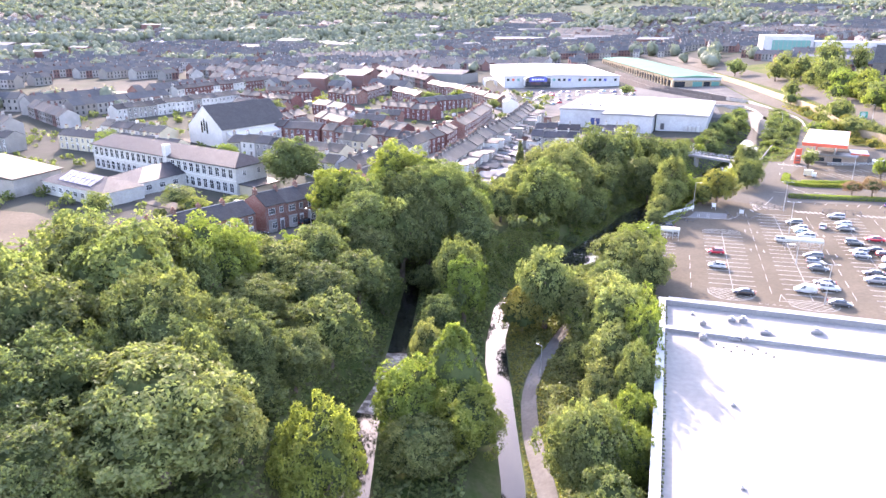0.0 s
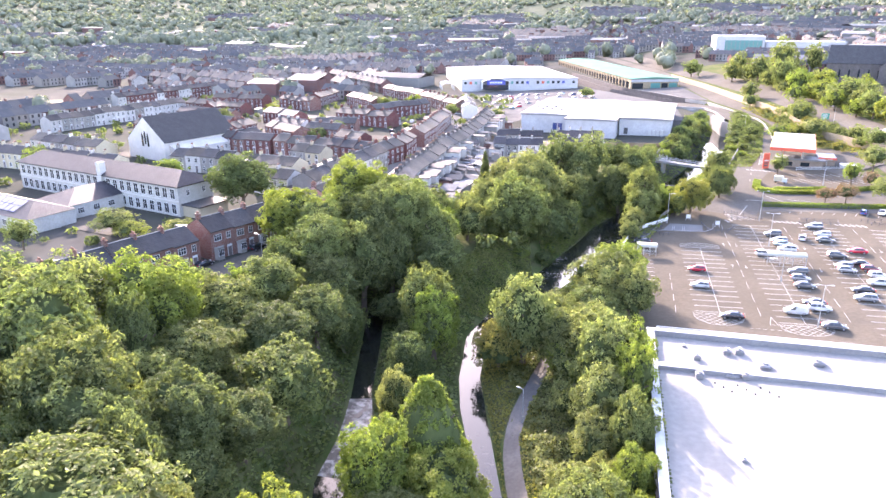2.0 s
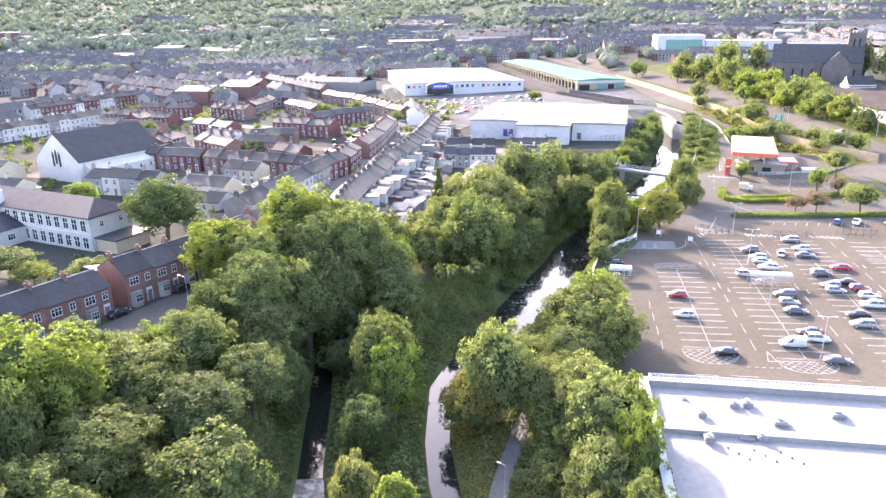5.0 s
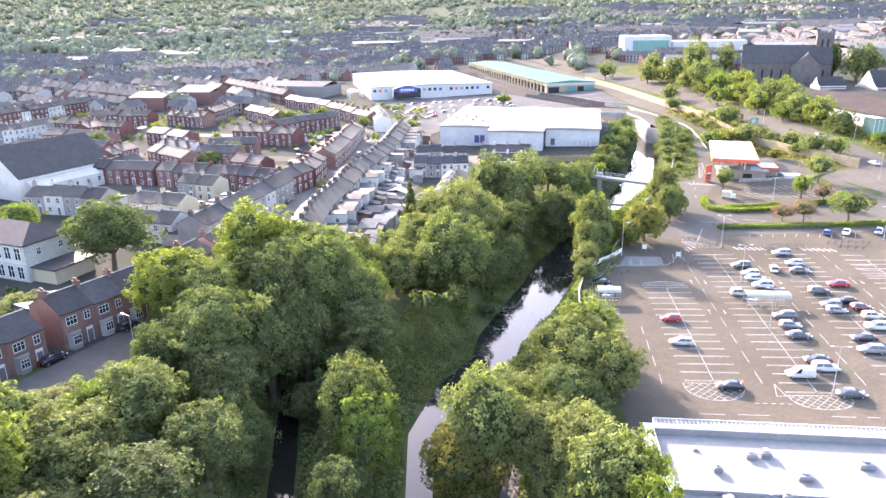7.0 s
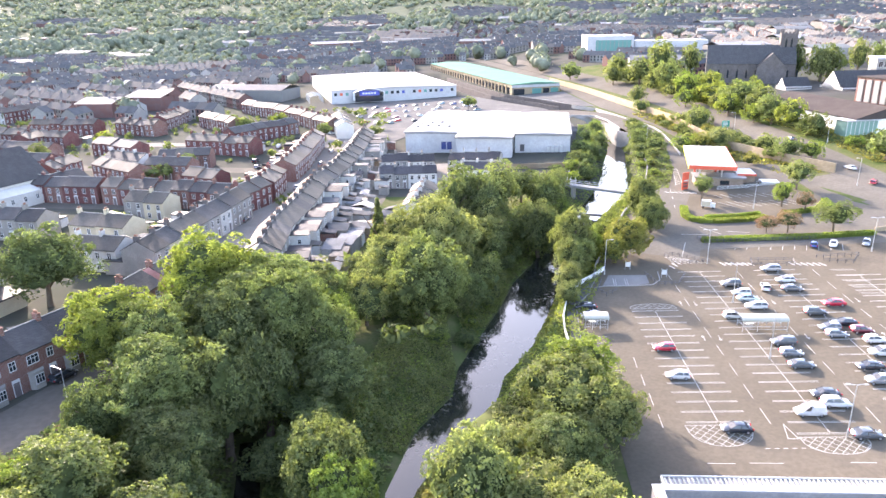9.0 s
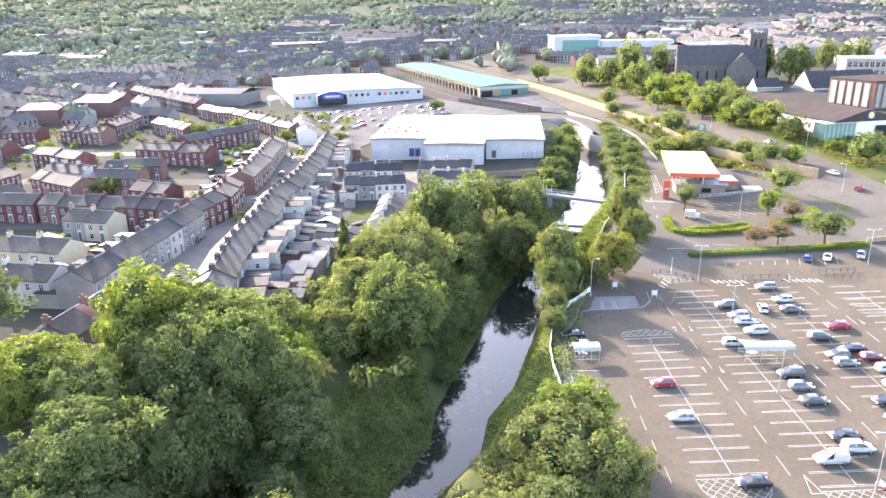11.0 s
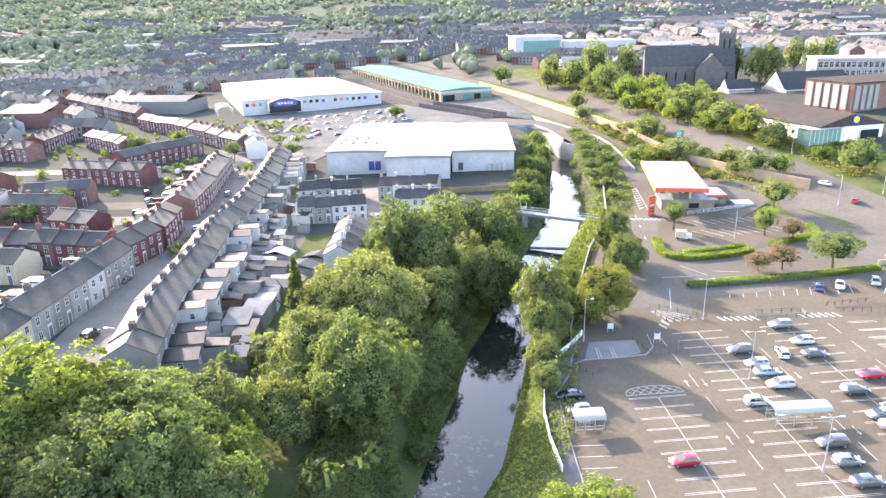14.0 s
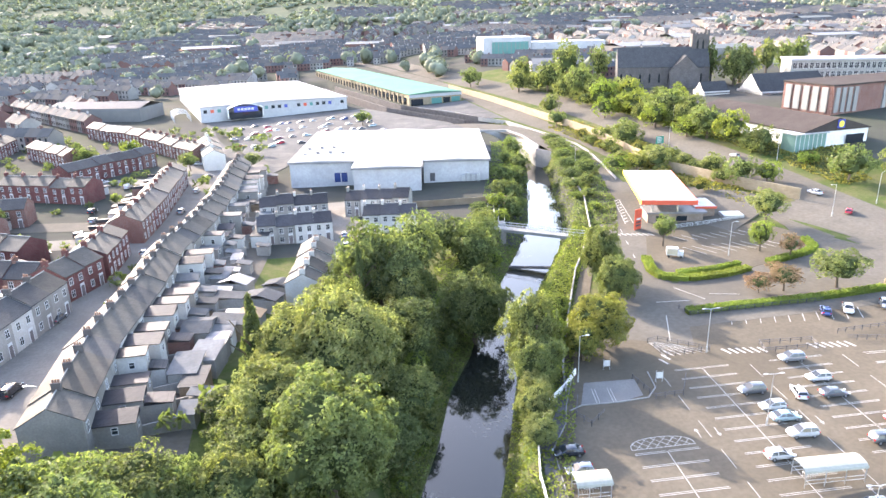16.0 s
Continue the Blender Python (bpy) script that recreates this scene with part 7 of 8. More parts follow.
def shelter(u, v, n, label):
    """A trolley shelter: steel frame, hooped clear roof."""
    x, y = survey(u, v)
    ob = thing("trolley_shelter", pose(x, y, flat_z(x, y) + .05, 0, 0, math.degrees(PA)), label, "shelter", "trolley shelters")
    L, W = n, 2.6
    for k in range(4):
        for s in (-1, 1):
            link("post", Mesh().rod((-L / 2 + L * k / 3, s * W / 2, 0), (-L / 2 + L * k / 3, s * W / 2, 2.0), .05, 6).data("post", GALV), ob)
    prof = [(W / 2 * math.cos(math.pi * k / 8) * 1.08, 2.0 + .55 * math.sin(math.pi * k / 8)) for k in range(9)]
    g = Mesh()
    for (y0, z0), (y1, z1) in zip(prof, prof[1:]):
        g.face([(-L / 2 - .2, y0, z0), (L / 2 + .2, y0, z0), (L / 2 + .2, y1, z1), (-L / 2 - .2, y1, z1)])
        g.face([(-L / 2 - .2, y0, z0 - .05), (-L / 2 - .2, y1, z1 - .05), (L / 2 + .2, y1, z1 - .05), (L / 2 + .2, y0, z0 - .05)])
    link("hooped_roof", g.data("hooped_roof", CLEAR_SHEET), ob)
    for s in (-1, 1):
        for h in (.5, 1.0):
            link("rail", Mesh().rod((-L / 2, s * W / 2, h), (L / 2, s * W / 2, h), .03, 6).data("rail", GALV), ob)
    tro = Mesh()
    for k in range(5):
        xx = -L / 2 + .8 + k * .32
        tro.rod((xx, -.25, .9), (xx + .8, -.2, .55), .02, 4).rod((xx, .25, .9), (xx + .8, .2, .55), .02, 4).rod((xx, -.25, .9), (xx, .25, .9), .025, 4).rod((xx + .1, -.25, .1), (xx, -.25, .9), .02, 4).rod((xx + .1, .25, .1), (xx, .25, .9), .02, 4)
    t = thing("trolley_row", ob.matrix_basis @ Matrix.Translation((0, .2, 0)), "row of nested steel shopping trolleys", "trolleys", "trolley rows")
    link("basket", tro.data("basket", GALV), t)


shelter(17.0, -9.3, 7.4, "long trolley shelter with a hooped translucent roof")
shelter(-10.9, -9.9, 3.9, "short trolley shelter with a hooped translucent roof")

# bollard rails round the planted ends of the far aisle
RPOST = Mesh().rod((0, 0, 0), (0, 0, .95), .06, 8).data("post", RAIL_DARK)


def rail_run(pts, label):
    x0, y0 = pts[0]
    ob = thing("guard_rail", pose(x0, y0, flat_z(x0, y0) + .05), label, "guard rail", "guard rails")
    for a, b in zip(pts, pts[1:]):
        (ax, ay), (bx, by) = a, b
        n = max(1, round(math.hypot(bx - ax, by - ay) / 1.6))
        za, zb = flat_z(ax, ay) - flat_z(x0, y0), flat_z(bx, by) - flat_z(x0, y0)
        for k in range(n):
            f = k / n
            link("post", RPOST, ob, Matrix.Translation((ax + (bx - ax) * f - x0, ay + (by - ay) * f - y0, za + (zb - za) * f)))
        for h in (.5, .85):
            link("rail", Mesh().rod((ax - x0, ay - y0, za + h), (bx - x0, by - y0, zb + h), .035, 6).data("rail", RAIL_DARK), ob)


RAIL_A = ((58.3, 150.8), (60.2, 151.0), (65.9, 145.0), (58.7, 145.7), (58.3, 150.8))
RAIL_B = ((74.4, 144.1), (82.7, 142.2), (82.1, 140.1), (73.5, 141.6), (74.4, 144.1))
RAIL_C = ((88.6, 143.0), (97.5, 142.1), (93.9, 138.6), (88.3, 140.7))
for pts in (RAIL_A, RAIL_B, RAIL_C, ((70.2, 160.2), (70.4, 157.0), (79.2, 156.0), (95.5, 153.6)), [survey(u, v) for u, v in ((-8.6, 9.8), (-9.6, 5.6), (-8.0, 3.2), (-5.6, 6.0))], [survey(u, v) for u, v in ((0.5, 14.5), (2.4, 9.0), (6.5, 9.6), (8.4, 14.2))]):
    rail_run(pts, "dark steel guard rail with round posts")
for pts in (RAIL_A[:4],):
    # crossed white lines on the railed islands
    (ax, ay), (bx, by), (cx, cy), (dx, dy) = pts
    for k in range(6):
        f, h = k / 6, (k + 1) / 6
        stripe(ax + (bx - ax) * f, ay + (by - ay) * f, dx + (cx - dx) * h, dy + (cy - dy) * h, .09, "hatch_line")
        stripe(ax + (bx - ax) * h, ay + (by - ay) * h, dx + (cx - dx) * f, dy + (cy - dy) * f, .09, "hatch_line")
# white railing between the shop and the small car park
fr = thing("white_railing", pose(94.5, 199.1, flat_z(94.5, 199.1)), "low white railing beside the filling station", "railing")
for k in range(13):
    link("post", Mesh().rod((k * 1.53, -k * .03, -.1), (k * 1.53, -k * .03, 1.1), .05, 6).data("post", FRAME_WHITE), fr)
for h in (.3, .6, .9, 1.1):
    link("rail", Mesh().rod((0, 0, h), (18.4, -.4, h + .5), .04, 6).data("rail", FRAME_WHITE), fr)
# centre line, edge lines and hatching of the access road
for k in range(26):
    f = k / 25
    x, y = 74.5 + 36 * f, 181.5 + 100 * f
    if k % 2:
        stripe(x, y, x + .7, y + 2.2, .15, "lane_dash", .13)
for k in range(9):
    x, y = 86.6 + k * .85, 208 + k * 2.2
    stripe(x - .7, y, x + 1.0, y + .8, .3, "hatch_line", .13)
for x0, y0, x1, y1 in ((85.6, 207, 93.6, 228), (87.6, 206.6, 94.6, 227), (68, 164, 74, 162.6), (77, 162, 74.6, 168.6), (84, 161.6, 79, 163.8), (66.6, 158.5, 62, 150)):
    stripe(x0, y0, x1, y1, .16, "lane_line", .13)
for u, v in ((-2.6, 17.6), (4.2, 13.4)):
    x, y = survey(u, v)
    sg = thing("notice_board", pose(x, y, flat_z(x, y), 0, 0, -12), "small pale notice board on two posts", "sign")
    link("panel", Mesh().box(-.45, .45, -.04, .04, .7, 1.7).data("panel", COPPER), sg)
    for s in (-.5, .5):
        link("post", Mesh().rod((s, .06, 0), (s, .06, 1.95), .04, 6).data("post", GALV), sg)
# delivery truck by the hedge
x, y = 83.6, 183
tr = thing("box_truck", pose(x, y, flat_z(x, y) + .1, 0, 0, -30) @ Matrix.Scale(.66, 4), "white and tan box truck parked by a hedge", "truck")
link("cargo_box", Mesh().box(-2.2, 1.4, -1.1, 1.1, .9, 3.2).data("cargo_box", FRAME_WHITE), tr)
link("side_panel", Mesh().box(-2.0, 1.2, -1.13, -1.1, 1.1, 3.0).data("side_panel", RENDER_CREAM), tr)
link("cab", Mesh().along_x([(-1, .5), (1, .5), (1, 1.6), (.85, 2.2), (-.85, 2.2), (-1, 1.6)], 1.5, 3.1).data("cab", FRAME_WHITE), tr)
link("windscreen", Mesh().box(3.1, 3.14, -.85, .85, 1.4, 2.1).data("windscreen", GLASS_DARK), tr)
for sx in (-1.4, 2.3):
    for sy in (-.95, .95):
        link("wheel", CARS["van"]["wheel"], tr, Matrix.Translation((sx, sy, .42)) @ Matrix.Diagonal((1.3, 1.2, 1.3, 1)))
# road sign by the main road
sg = thing("road_sign", pose(128.5, 262, flat_z(128, 262) + 2, 0, 0, 10), "green direction sign on posts", "sign")
link("panel", Mesh().box(-1.6, 1.6, -.06, .06, 1.5, 3.9).data("panel", plain("sign_green", (.01, .2, .14), .4)), sg)
for k in range(4):
    link("sign_bar", Mesh().box(-1.2, .6 + .15 * (k % 3), -.09, -.06, 1.8 + k * .5, 2.05 + k * .5).data("sign_bar", FRAME_WHITE), sg)
for s in (-1.1, 1.1):
    link("post", Mesh().rod((s, .1, -3), (s, .1, 3.9), .07, 6).data("post", GALV), sg)

# footbridge and weir
bx0, by0, bx1, by1 = 54.6, 217.8, 73.0, 202.3
ang = math.degrees(math.atan2(by1 - by0, bx1 - bx0))
BL_ = math.hypot(bx1 - bx0, by1 - by0)
STEEL_GREY = surface("grey_painted_steel", (0.2, 0.2, 0.19), (0.26, 0.26, 0.25), 0.75, 0.3, 3.0, 0.05)
fb = thing("footbridge", pose(bx0, by0, 2.0, 0, 0, ang), "grey steel footbridge with mesh railings over the river", "bridge")
link("deck", Mesh().box(0, BL_, -1.1, 1.1, -.25, .1).data("deck", STEEL_GREY), fb)
for s in (-1, 1):
    link("girder", Mesh().box(0, BL_, s * 1.15 - .1, s * 1.15 + .1, -.6, .15).data("girder", STEEL_GREY), fb)
    link("rail", Mesh().rod((0, s * 1.15, 1.25), (BL_, s * 1.15, 1.25), .05, 6).data("rail", GALV), fb)
    link("rail", Mesh().rod((0, s * 1.15, .7), (BL_, s * 1.15, .7), .03, 6).data("rail", GALV), fb)
    for k in range(17):
        link("post", Mesh().rod((BL_ * k / 16, s * 1.15, 0), (BL_ * k / 16, s * 1.15, 1.25), .04, 6).data("post", GALV), fb)
for k in (0.12, 0.88):
    link("pier", Mesh().box(BL_ * k - .4, BL_ * k + .4, -1, 1, -6, -.25).data("pier", CONCRETE), fb)
# the long access ramp that climbs to the bridge's west end
for k, (p, q) in enumerate((((55.2, 220.6), (62.4, 242.2)), ((57.6, 219.8), (65.6, 241)))):
    ra = thing("access_ramp", pose(*p, 2.0, 0, 0, math.degrees(math.atan2(q[1] - p[1], q[0] - p[0]))), "concrete access ramp with grey railings beside the footbridge", "ramp", "access ramps")
    n = math.dist(p, q)
    rise = -1.2 if k else -.4
    link("deck", Mesh().along_x([(-.8, -1.6), (.8, -1.6), (.8, .05), (-.8, .05)], 0, n).data("deck", CONCRETE), ra, Matrix.Rotation(-math.atan2(rise, n), 4, 'Y'))
    for sd in (-.8, .8):
        link("rail", Mesh().rod((0, sd, 1.1), (n, sd, 1.1 + rise), .045, 6).data("rail", GALV), ra)
        link("rail", Mesh().rod((0, sd, .6), (n, sd, .6 + rise), .03, 6).data("rail", GALV), ra)
        for m in range(9):
            link("post", Mesh().rod((n * m / 8, sd, rise * m / 8 - .2), (n * m / 8, sd, rise * m / 8 + 1.1), .04, 6).data("post", GALV), ra)
we = new("weir", Mesh().along_x([(-.8, -1.5), (.8, -1.5), (.5, .75), (-.5, .75)], 0, 11).data("weir", STONE_DARK))
we.matrix_basis = pose(52.8, 204.6, -4.4, 0, 0, -21)
tagged(we, "low dark stone weir across the river", "weir")


# ---- undergrowth on the banks ----
def scatter(name, region, count, size, mat, label, seed, lump=1.0, gap=0.0):
    """Leafy cover over a region, heaped unevenly; region tells whether a place has cover."""
    rng = np.random.RandomState(seed)
    (x0, x1, y0, y1), test = region
    m = count * 4
    x, y = rng.uniform(x0, x1, m), rng.uniform(y0, y1, m)
    k = test(x, y)
    x, y = x[k][:count], y[k][:count]
    n = len(x)
    h = np.array([noise.noise(Vector((a * .33, b * .33, seed))) + .5 * noise.noise(Vector((a * .9, b * .9, seed))) for a, b in zip(x, y)])
    z = land(x, y) + np.clip((h + .35 - gap), 0, 2) * lump * (.35 + .65 * rng.rand(n)) + .08
    c = np.stack([x, y, z], 1)
    f = rng.normal(size=(n, 3)) * .6 + (0, 0, 1)
    f /= np.linalg.norm(f, axis=1)[:, None]
    a = np.cross(f, rng.normal(size=(n, 3)))
    a /= np.linalg.norm(a, axis=1)[:, None]
    b = np.cross(f, a)
    s = size * rng.uniform(.6, 1.5, (n, 1))
    q = np.stack([c - a * s * .6, c - b * s * .42, c + a * s * .6, c + b * s * .42], 1).reshape(-1, 3)
    me = bpy.data.meshes.new(name)
    me.from_pydata(q.tolist(), [], np.arange(n * 4).reshape(n, 4).tolist())
    me.materials.append(mat)
    me.update()
    return tagged(new(name, me), label, "undergrowth", kind="stuff")


def off_path(x, y):
    return np.abs(x - np.interp(y, [p[1] for p in RIVER_PATH], [p[0] for p in RIVER_PATH])) > 1.25


def bank(lo, hi, side, yy=(-1e9, 1e9)):
    def test(x, y):
        d, s = stream(x, y, RIVER)
        return (d > lo) & (d < hi) & (s * side > 0) & (y > yy[0]) & (y < yy[1]) & off_path(x, y)
    return test


scatter("bramble_cover", ((-12, 34, 95, 170), bank(.2, 13, -1)), 52000, .24, LEAF_MID, "lush nettles and weeds on the west bank", 31, 1.7)
scatter("bramble_cover", ((40, 112, 200, 318), bank(.0, 14, 1, (205, 318))), 26000, .4, LEAF_MID, "ivy and brambles under the upper river trees", 32, .7)
scatter("bramble_cover", ((-30, 104, 95, 318), bank(.0, 13, -1)), 56000, .3, LEAF_LIME, "green brambles and weeds on the west bank", 3, 1.2)
scatter("bramble_cover", ((0, 75, 98, 215), bank(.1, 9.0, 1)), 30000, .3, LEAF_LIME, "light green weeds on the steep east bank", 4, 1.5)
scatter("bramble_cover", ((2, 24, 5, 100), bank(4.2, 17, 1)), 34000, .3, LEAF_PALE, "pale bramble thicket beside the supermarket", 5, 1.9)
scatter("bramble_cover", ((-75, -3, -10, 112), lambda x, y: (stream(x, y, RIVER)[0] > .5) & (stream(x, y, RACE)[0] > .5) & (x < -4) & (x > -67 + (y - 44) * .404)), 50000, .5, LEAF_MID, "woodland undergrowth of ivy and nettles", 6, 1.8)
scatter("rough_grass", ((-6, 14, -5, 92), bank(.2, 8.5, 1, (-5, 92))), 16000, .26, LEAF_YELLOW, "dry rough grass between river and path", 12, .5)
scatter("bramble_cover", ((30, 75, 140, 232), bank(3.0, 9.5, 1, (152, 212))), 9000, .3, LEAF_LIME, "grassy weeds beside the access road", 7, .7)
scatter("bramble_cover", ((118, 175, 205, 330), lambda x, y: ((x > 148) | (x < 131)) & (y > 2.0 * (x - 150) + 190)), 12000, .6, LEAF_YELLOW, "dry grass and scrub on the road embankment", 8, .8)


lane_side = lambda x, y: (x > -66.5 + (y - 44) * .404 + 0.6) & (x < -63.5 + (y - 44) * .404 + 0.6)
FLOWER = leaves("willowherb", (0.22, 0.10, 0.14), (0.2, 0.14, 0.10), (0.14, 0.15, 0.06), 0.3)
scatter("willowherb", ((-70, -30, 60, 126), lane_side), 7000, .28, FLOWER, "pink willowherb along the lane's edge", 9, 1.6)
ribbon("pavement_back_yards", [(-18.5, 141, 5.5), (-17, 165, 5.5), (-12.5, 190, 6.5), (-8, 212, 6.5), (-4.5, 232, 6), (-2, 256, 5)], ROAD, "concrete back yards behind the terrace", 0.05, category="yard")
for x, y, w, d, h, a, mt in ((-2.5, 186.5, 3.6, 7, 2.6, 60, TIN), (-7.4, 195, 3.4, 6, 2.6, 62, PARAPET), (1.0, 192, 3, 6, 2.6, 58, TIN), (-5, 179, 3, 5, 2.4, 70, WOOD), (-13, 173, 4.5, 6, 3.2, -10, TIN)):
    ob = thing("shed", pose(x, y, ground_z(x, y), 0, 0, a), "long low garden shed with a weathered sheet roof", "shed", "garden sheds")
    link("wall", Mesh().box(-w / 2, w / 2, -d / 2, d / 2, -1, h).data("wall", RENDER_GREY), ob)
    link("roof", Mesh().along_x([(-d / 2 - .3, h), (0, h + .9), (d / 2 + .3, h), (d / 2 + .3, h + .12), (0, h + 1.02), (-d / 2 - .3, h + .12)], -w / 2 - .2, w / 2 + .2).data("roof", mt), ob)
shed_hall("school_hall", (-178, 128), -12, 44, 15, 3.5, 5, 7.6, RENDER_GREY, SLATE_WARM, "low grey hall with a brown shallow roof", "hall")
DRY = surface("dry_field", (0.3, 0.26, 0.17), (0.36, 0.31, 0.2), 1.0, 0.05, 0.6, 0.2)
g = Mesh().face([(x, y, float(base_level(np.array([x]), np.array([y]))[0]) + .15) for x, y in ((-300, 300), (-222, 290), (-216, 330), (-240, 372), (-310, 360))])
tagged(new("pavement_field", g.data("pavement_field", DRY)), "dry pale open ground", "field", kind="structure")


# garden shrubs among the western streets
rng = np.random.RandomState(21)
shrub = []
while len(shrub) < 420:
    x, y = rng.uniform(-210, 5), rng.uniform(105, 400)
    if min(math.hypot(x - ob.location.x, y - ob.location.y) for ob in HOUSES) < 6.5 or x > -30 + (y - 150) * .2 and y > 150:
        continue
    h = rng.uniform(.8, 3.2)
    m = 46
    n = rng.normal(size=(m, 3))
    n /= np.linalg.norm(n, axis=1)[:, None]
    c = n * (h * .8, h * .8, h * .5) * rng.uniform(.5, 1.05, (m, 1)) + (x, y, 3.5 + h * .5)
    u, w = rng.normal(size=(m, 3)) * h * .13, rng.normal(size=(m, 3)) * h * .13
    shrub.append(np.stack([c - u, c - w, c + u, c + w], 1).reshape(-1, 3))
vq = np.concatenate(shrub)
me = bpy.data.meshes.new("garden_shrubs")
me.from_pydata(vq.tolist(), [], np.arange(len(vq)).reshape(-1, 4).tolist())
me.materials.append(LEAF_DARK)
me.update()
tagged(new("garden_shrubs", me), "green shrubs in gardens and yards between houses", "shrubs", kind="stuff")


# ---- the town beyond ----
def random_tone(name, tones, rough=.85):
    m, nd, lk, p = tree_of(name)
    ge = nd.new("ShaderNodeNewGeometry")
    r = nd.new("ShaderNodeValToRGB")
    r.color_ramp.interpolation = 'CONSTANT'
    el = r.color_ramp.elements
    el[0].position, el[0].color = 0, (*tones[0], 1)
    el[1].position, el[1].color = 1 / len(tones), (*tones[1], 1)
    for k, c in enumerate(tones[2:], 2):
        e = el.new(k / len(tones))
        e.color = (*c, 1)
    lk.new(ge.outputs["Random Per Island"], r.inputs[0])
    f = noise_at(nd, lk, .4, 4)
    mm = nd.new("ShaderNodeMath")
    mm.operation = 'MULTIPLY'
    mm.inputs[1].default_value = .3
    lk.new(f, mm.inputs[0])
    lk.new(mix_rgb(nd, lk, mm.outputs[0], r.outputs[0], (.12, .12, .12)), p.inputs["Base Color"])
    p.inputs["Roughness"].default_value = rough
    p.inputs["IOR"].default_value = 1.08
    return m


FAR_WALL = random_tone("far_walls", ((.24, .232, .215), (.125, .066, .057), (.2, .183, .16), (.3, .29, .275), (.15, .082, .07), (.17, .166, .154)))
FAR_ROOF = random_tone("far_roofs", ((.068, .07, .073), (.088, .082, .075), (.058, .06, .063), (.098, .088, .078), (.075, .073, .072)), .8)
FAR_SHED = random_tone("far_shed_roofs", ((.22, .22, .22), (.11, .115, .118), (.16, .165, .16), (.085, .085, .09), (.13, .138, .13)), .8)


def built_up(x, y):
    """Where the far town may stand: clear of what is built nearer."""
    near = ((x > -200) & (x < 20) & (y < 372)) | ((x > -60) & (x < 235) & (y < 330)) | ((x > -75) & (x < 160) & (y < 575) & (y > 330)) | ((x > 35) & (x < 160) & (y < 690) & (y > 500)) | ((x > 150) & (x < 330) & (y < 425)) | ((x > 165) & (x < 300) & (y > 555) & (y < 640)) | (y < 60)
    near |= (x > -340) & (x < -225) & (y > 300) & (y < 445)
    return ~near


rng = np.random.RandomState(11)
wall_g, roof_g, win_g = Mesh(), Mesh(), Mesh()


def far_house(px, py, c, s, w, d, he, hr, stack, glazed):
    z = float(base_level(np.array([px]), np.array([py]))[0])

    def at(u, v, h):
        return (px + u * c - v * s, py + u * s + v * c, z + h)
    o = len(wall_g.v)
    b, e = d / 2, w / 2 - .02
    wall_g.v += [at(x, y, h) for x in (-e, e) for y, h in ((-b, -2), (b, -2), (b, he), (0, hr), (-b, he))]
    wall_g.f += [(o, o + 1, o + 2, o + 3, o + 4), (o + 9, o + 8, o + 7, o + 6, o + 5), (o, o + 4, o + 9, o + 5), (o + 1, o + 6, o + 7, o + 2)]
    o = len(roof_g.v)
    roof_g.v += [at(x, y, h) for x in (-e - .02, e + .02) for y, h in ((-b - .3, he - .05), (0, hr + .2), (b + .3, he - .05))]
    roof_g.f += [(o, o + 3, o + 4, o + 1), (o + 1, o + 4, o + 5, o + 2)]
    if stack:
        o = len(wall_g.v)
        wall_g.v += [at(x, y, h) for h in (hr - .8, hr + 1.2) for x, y in ((e - .7, -.5), (e, -.5), (e, .5), (e - .7, .5))]
        wall_g.f += [(o + 4, o + 5, o + 6, o + 7), (o, o + 1, o + 5, o + 4), (o + 1, o + 2, o + 6, o + 5), (o + 2, o + 3, o + 7, o + 6), (o + 3, o, o + 4, o + 7)]
    if glazed:
        for u in (-w * .24, w * .24):
            for h in (1.0, he - 1.9):
                o = len(win_g.v)
                win_g.v += [at(u - .5, -b - .05, h), at(u + .5, -b - .05, h), at(u + .5, -b - .05, h + 1.4), at(u - .5, -b - .05, h + 1.4)]
                win_g.f.append((o, o + 1, o + 2, o + 3))


# districts of parallel terraces, each with its own direction; greens are left between them
CELL = 130
for gx in range(-13, 12):
    for gy in range(1, 15):
        ox, oy = (gx + .5) * CELL, (gy + .5) * CELL
        if math.hypot(ox, oy) > 1750 or abs(ox) > 1.25 * oy + 60:
            continue
        yaw = rng.choice((-.35, .1, 1.2, -.9)) + rng.normal() * .12
        c, s = math.cos(yaw), math.sin(yaw)
        gap = rng.uniform(21, 27)
        far = math.hypot(ox, oy)
        for row in range(-3, 4):
            w, d, he = rng.uniform(4.8, 6.4), rng.uniform(7.5, 9), rng.choice((5.0, 5.4, 5.8, 6.2, 8.0), p=(.25, .3, .25, .15, .05))
            hr, skip = he + d * .33, 0
            for k in range(int(-CELL * .62 / w), int(CELL * .62 / w)):
                if skip > 0:
                    skip -= 1
                    continue
                if rng.rand() < .07:
                    skip = rng.randint(1, 5)
                u, v = k * w, row * gap + rng.normal() * .1
                if abs(u * c - v * s) > CELL * .5 or abs(u * s + v * c) > CELL * .5:
                    continue
                px, py = ox + u * c - v * s, oy + u * s + v * c
                if not built_up(np.array([px]), np.array([py]))[0]:
                    continue
                # woods and fields take the place of houses, more and more towards the hills
                if noise.noise(Vector((px * .005, py * .005, 3.3))) > .4 - max(0, far - 700) * .00042 - (.16 if px < -120 and far > 750 else -.16 if px > -60 else 0):
                    continue
                far_house(px, py, c, s, w, d, he, hr, k % 2 == 0 and far < 1100, far < 800)
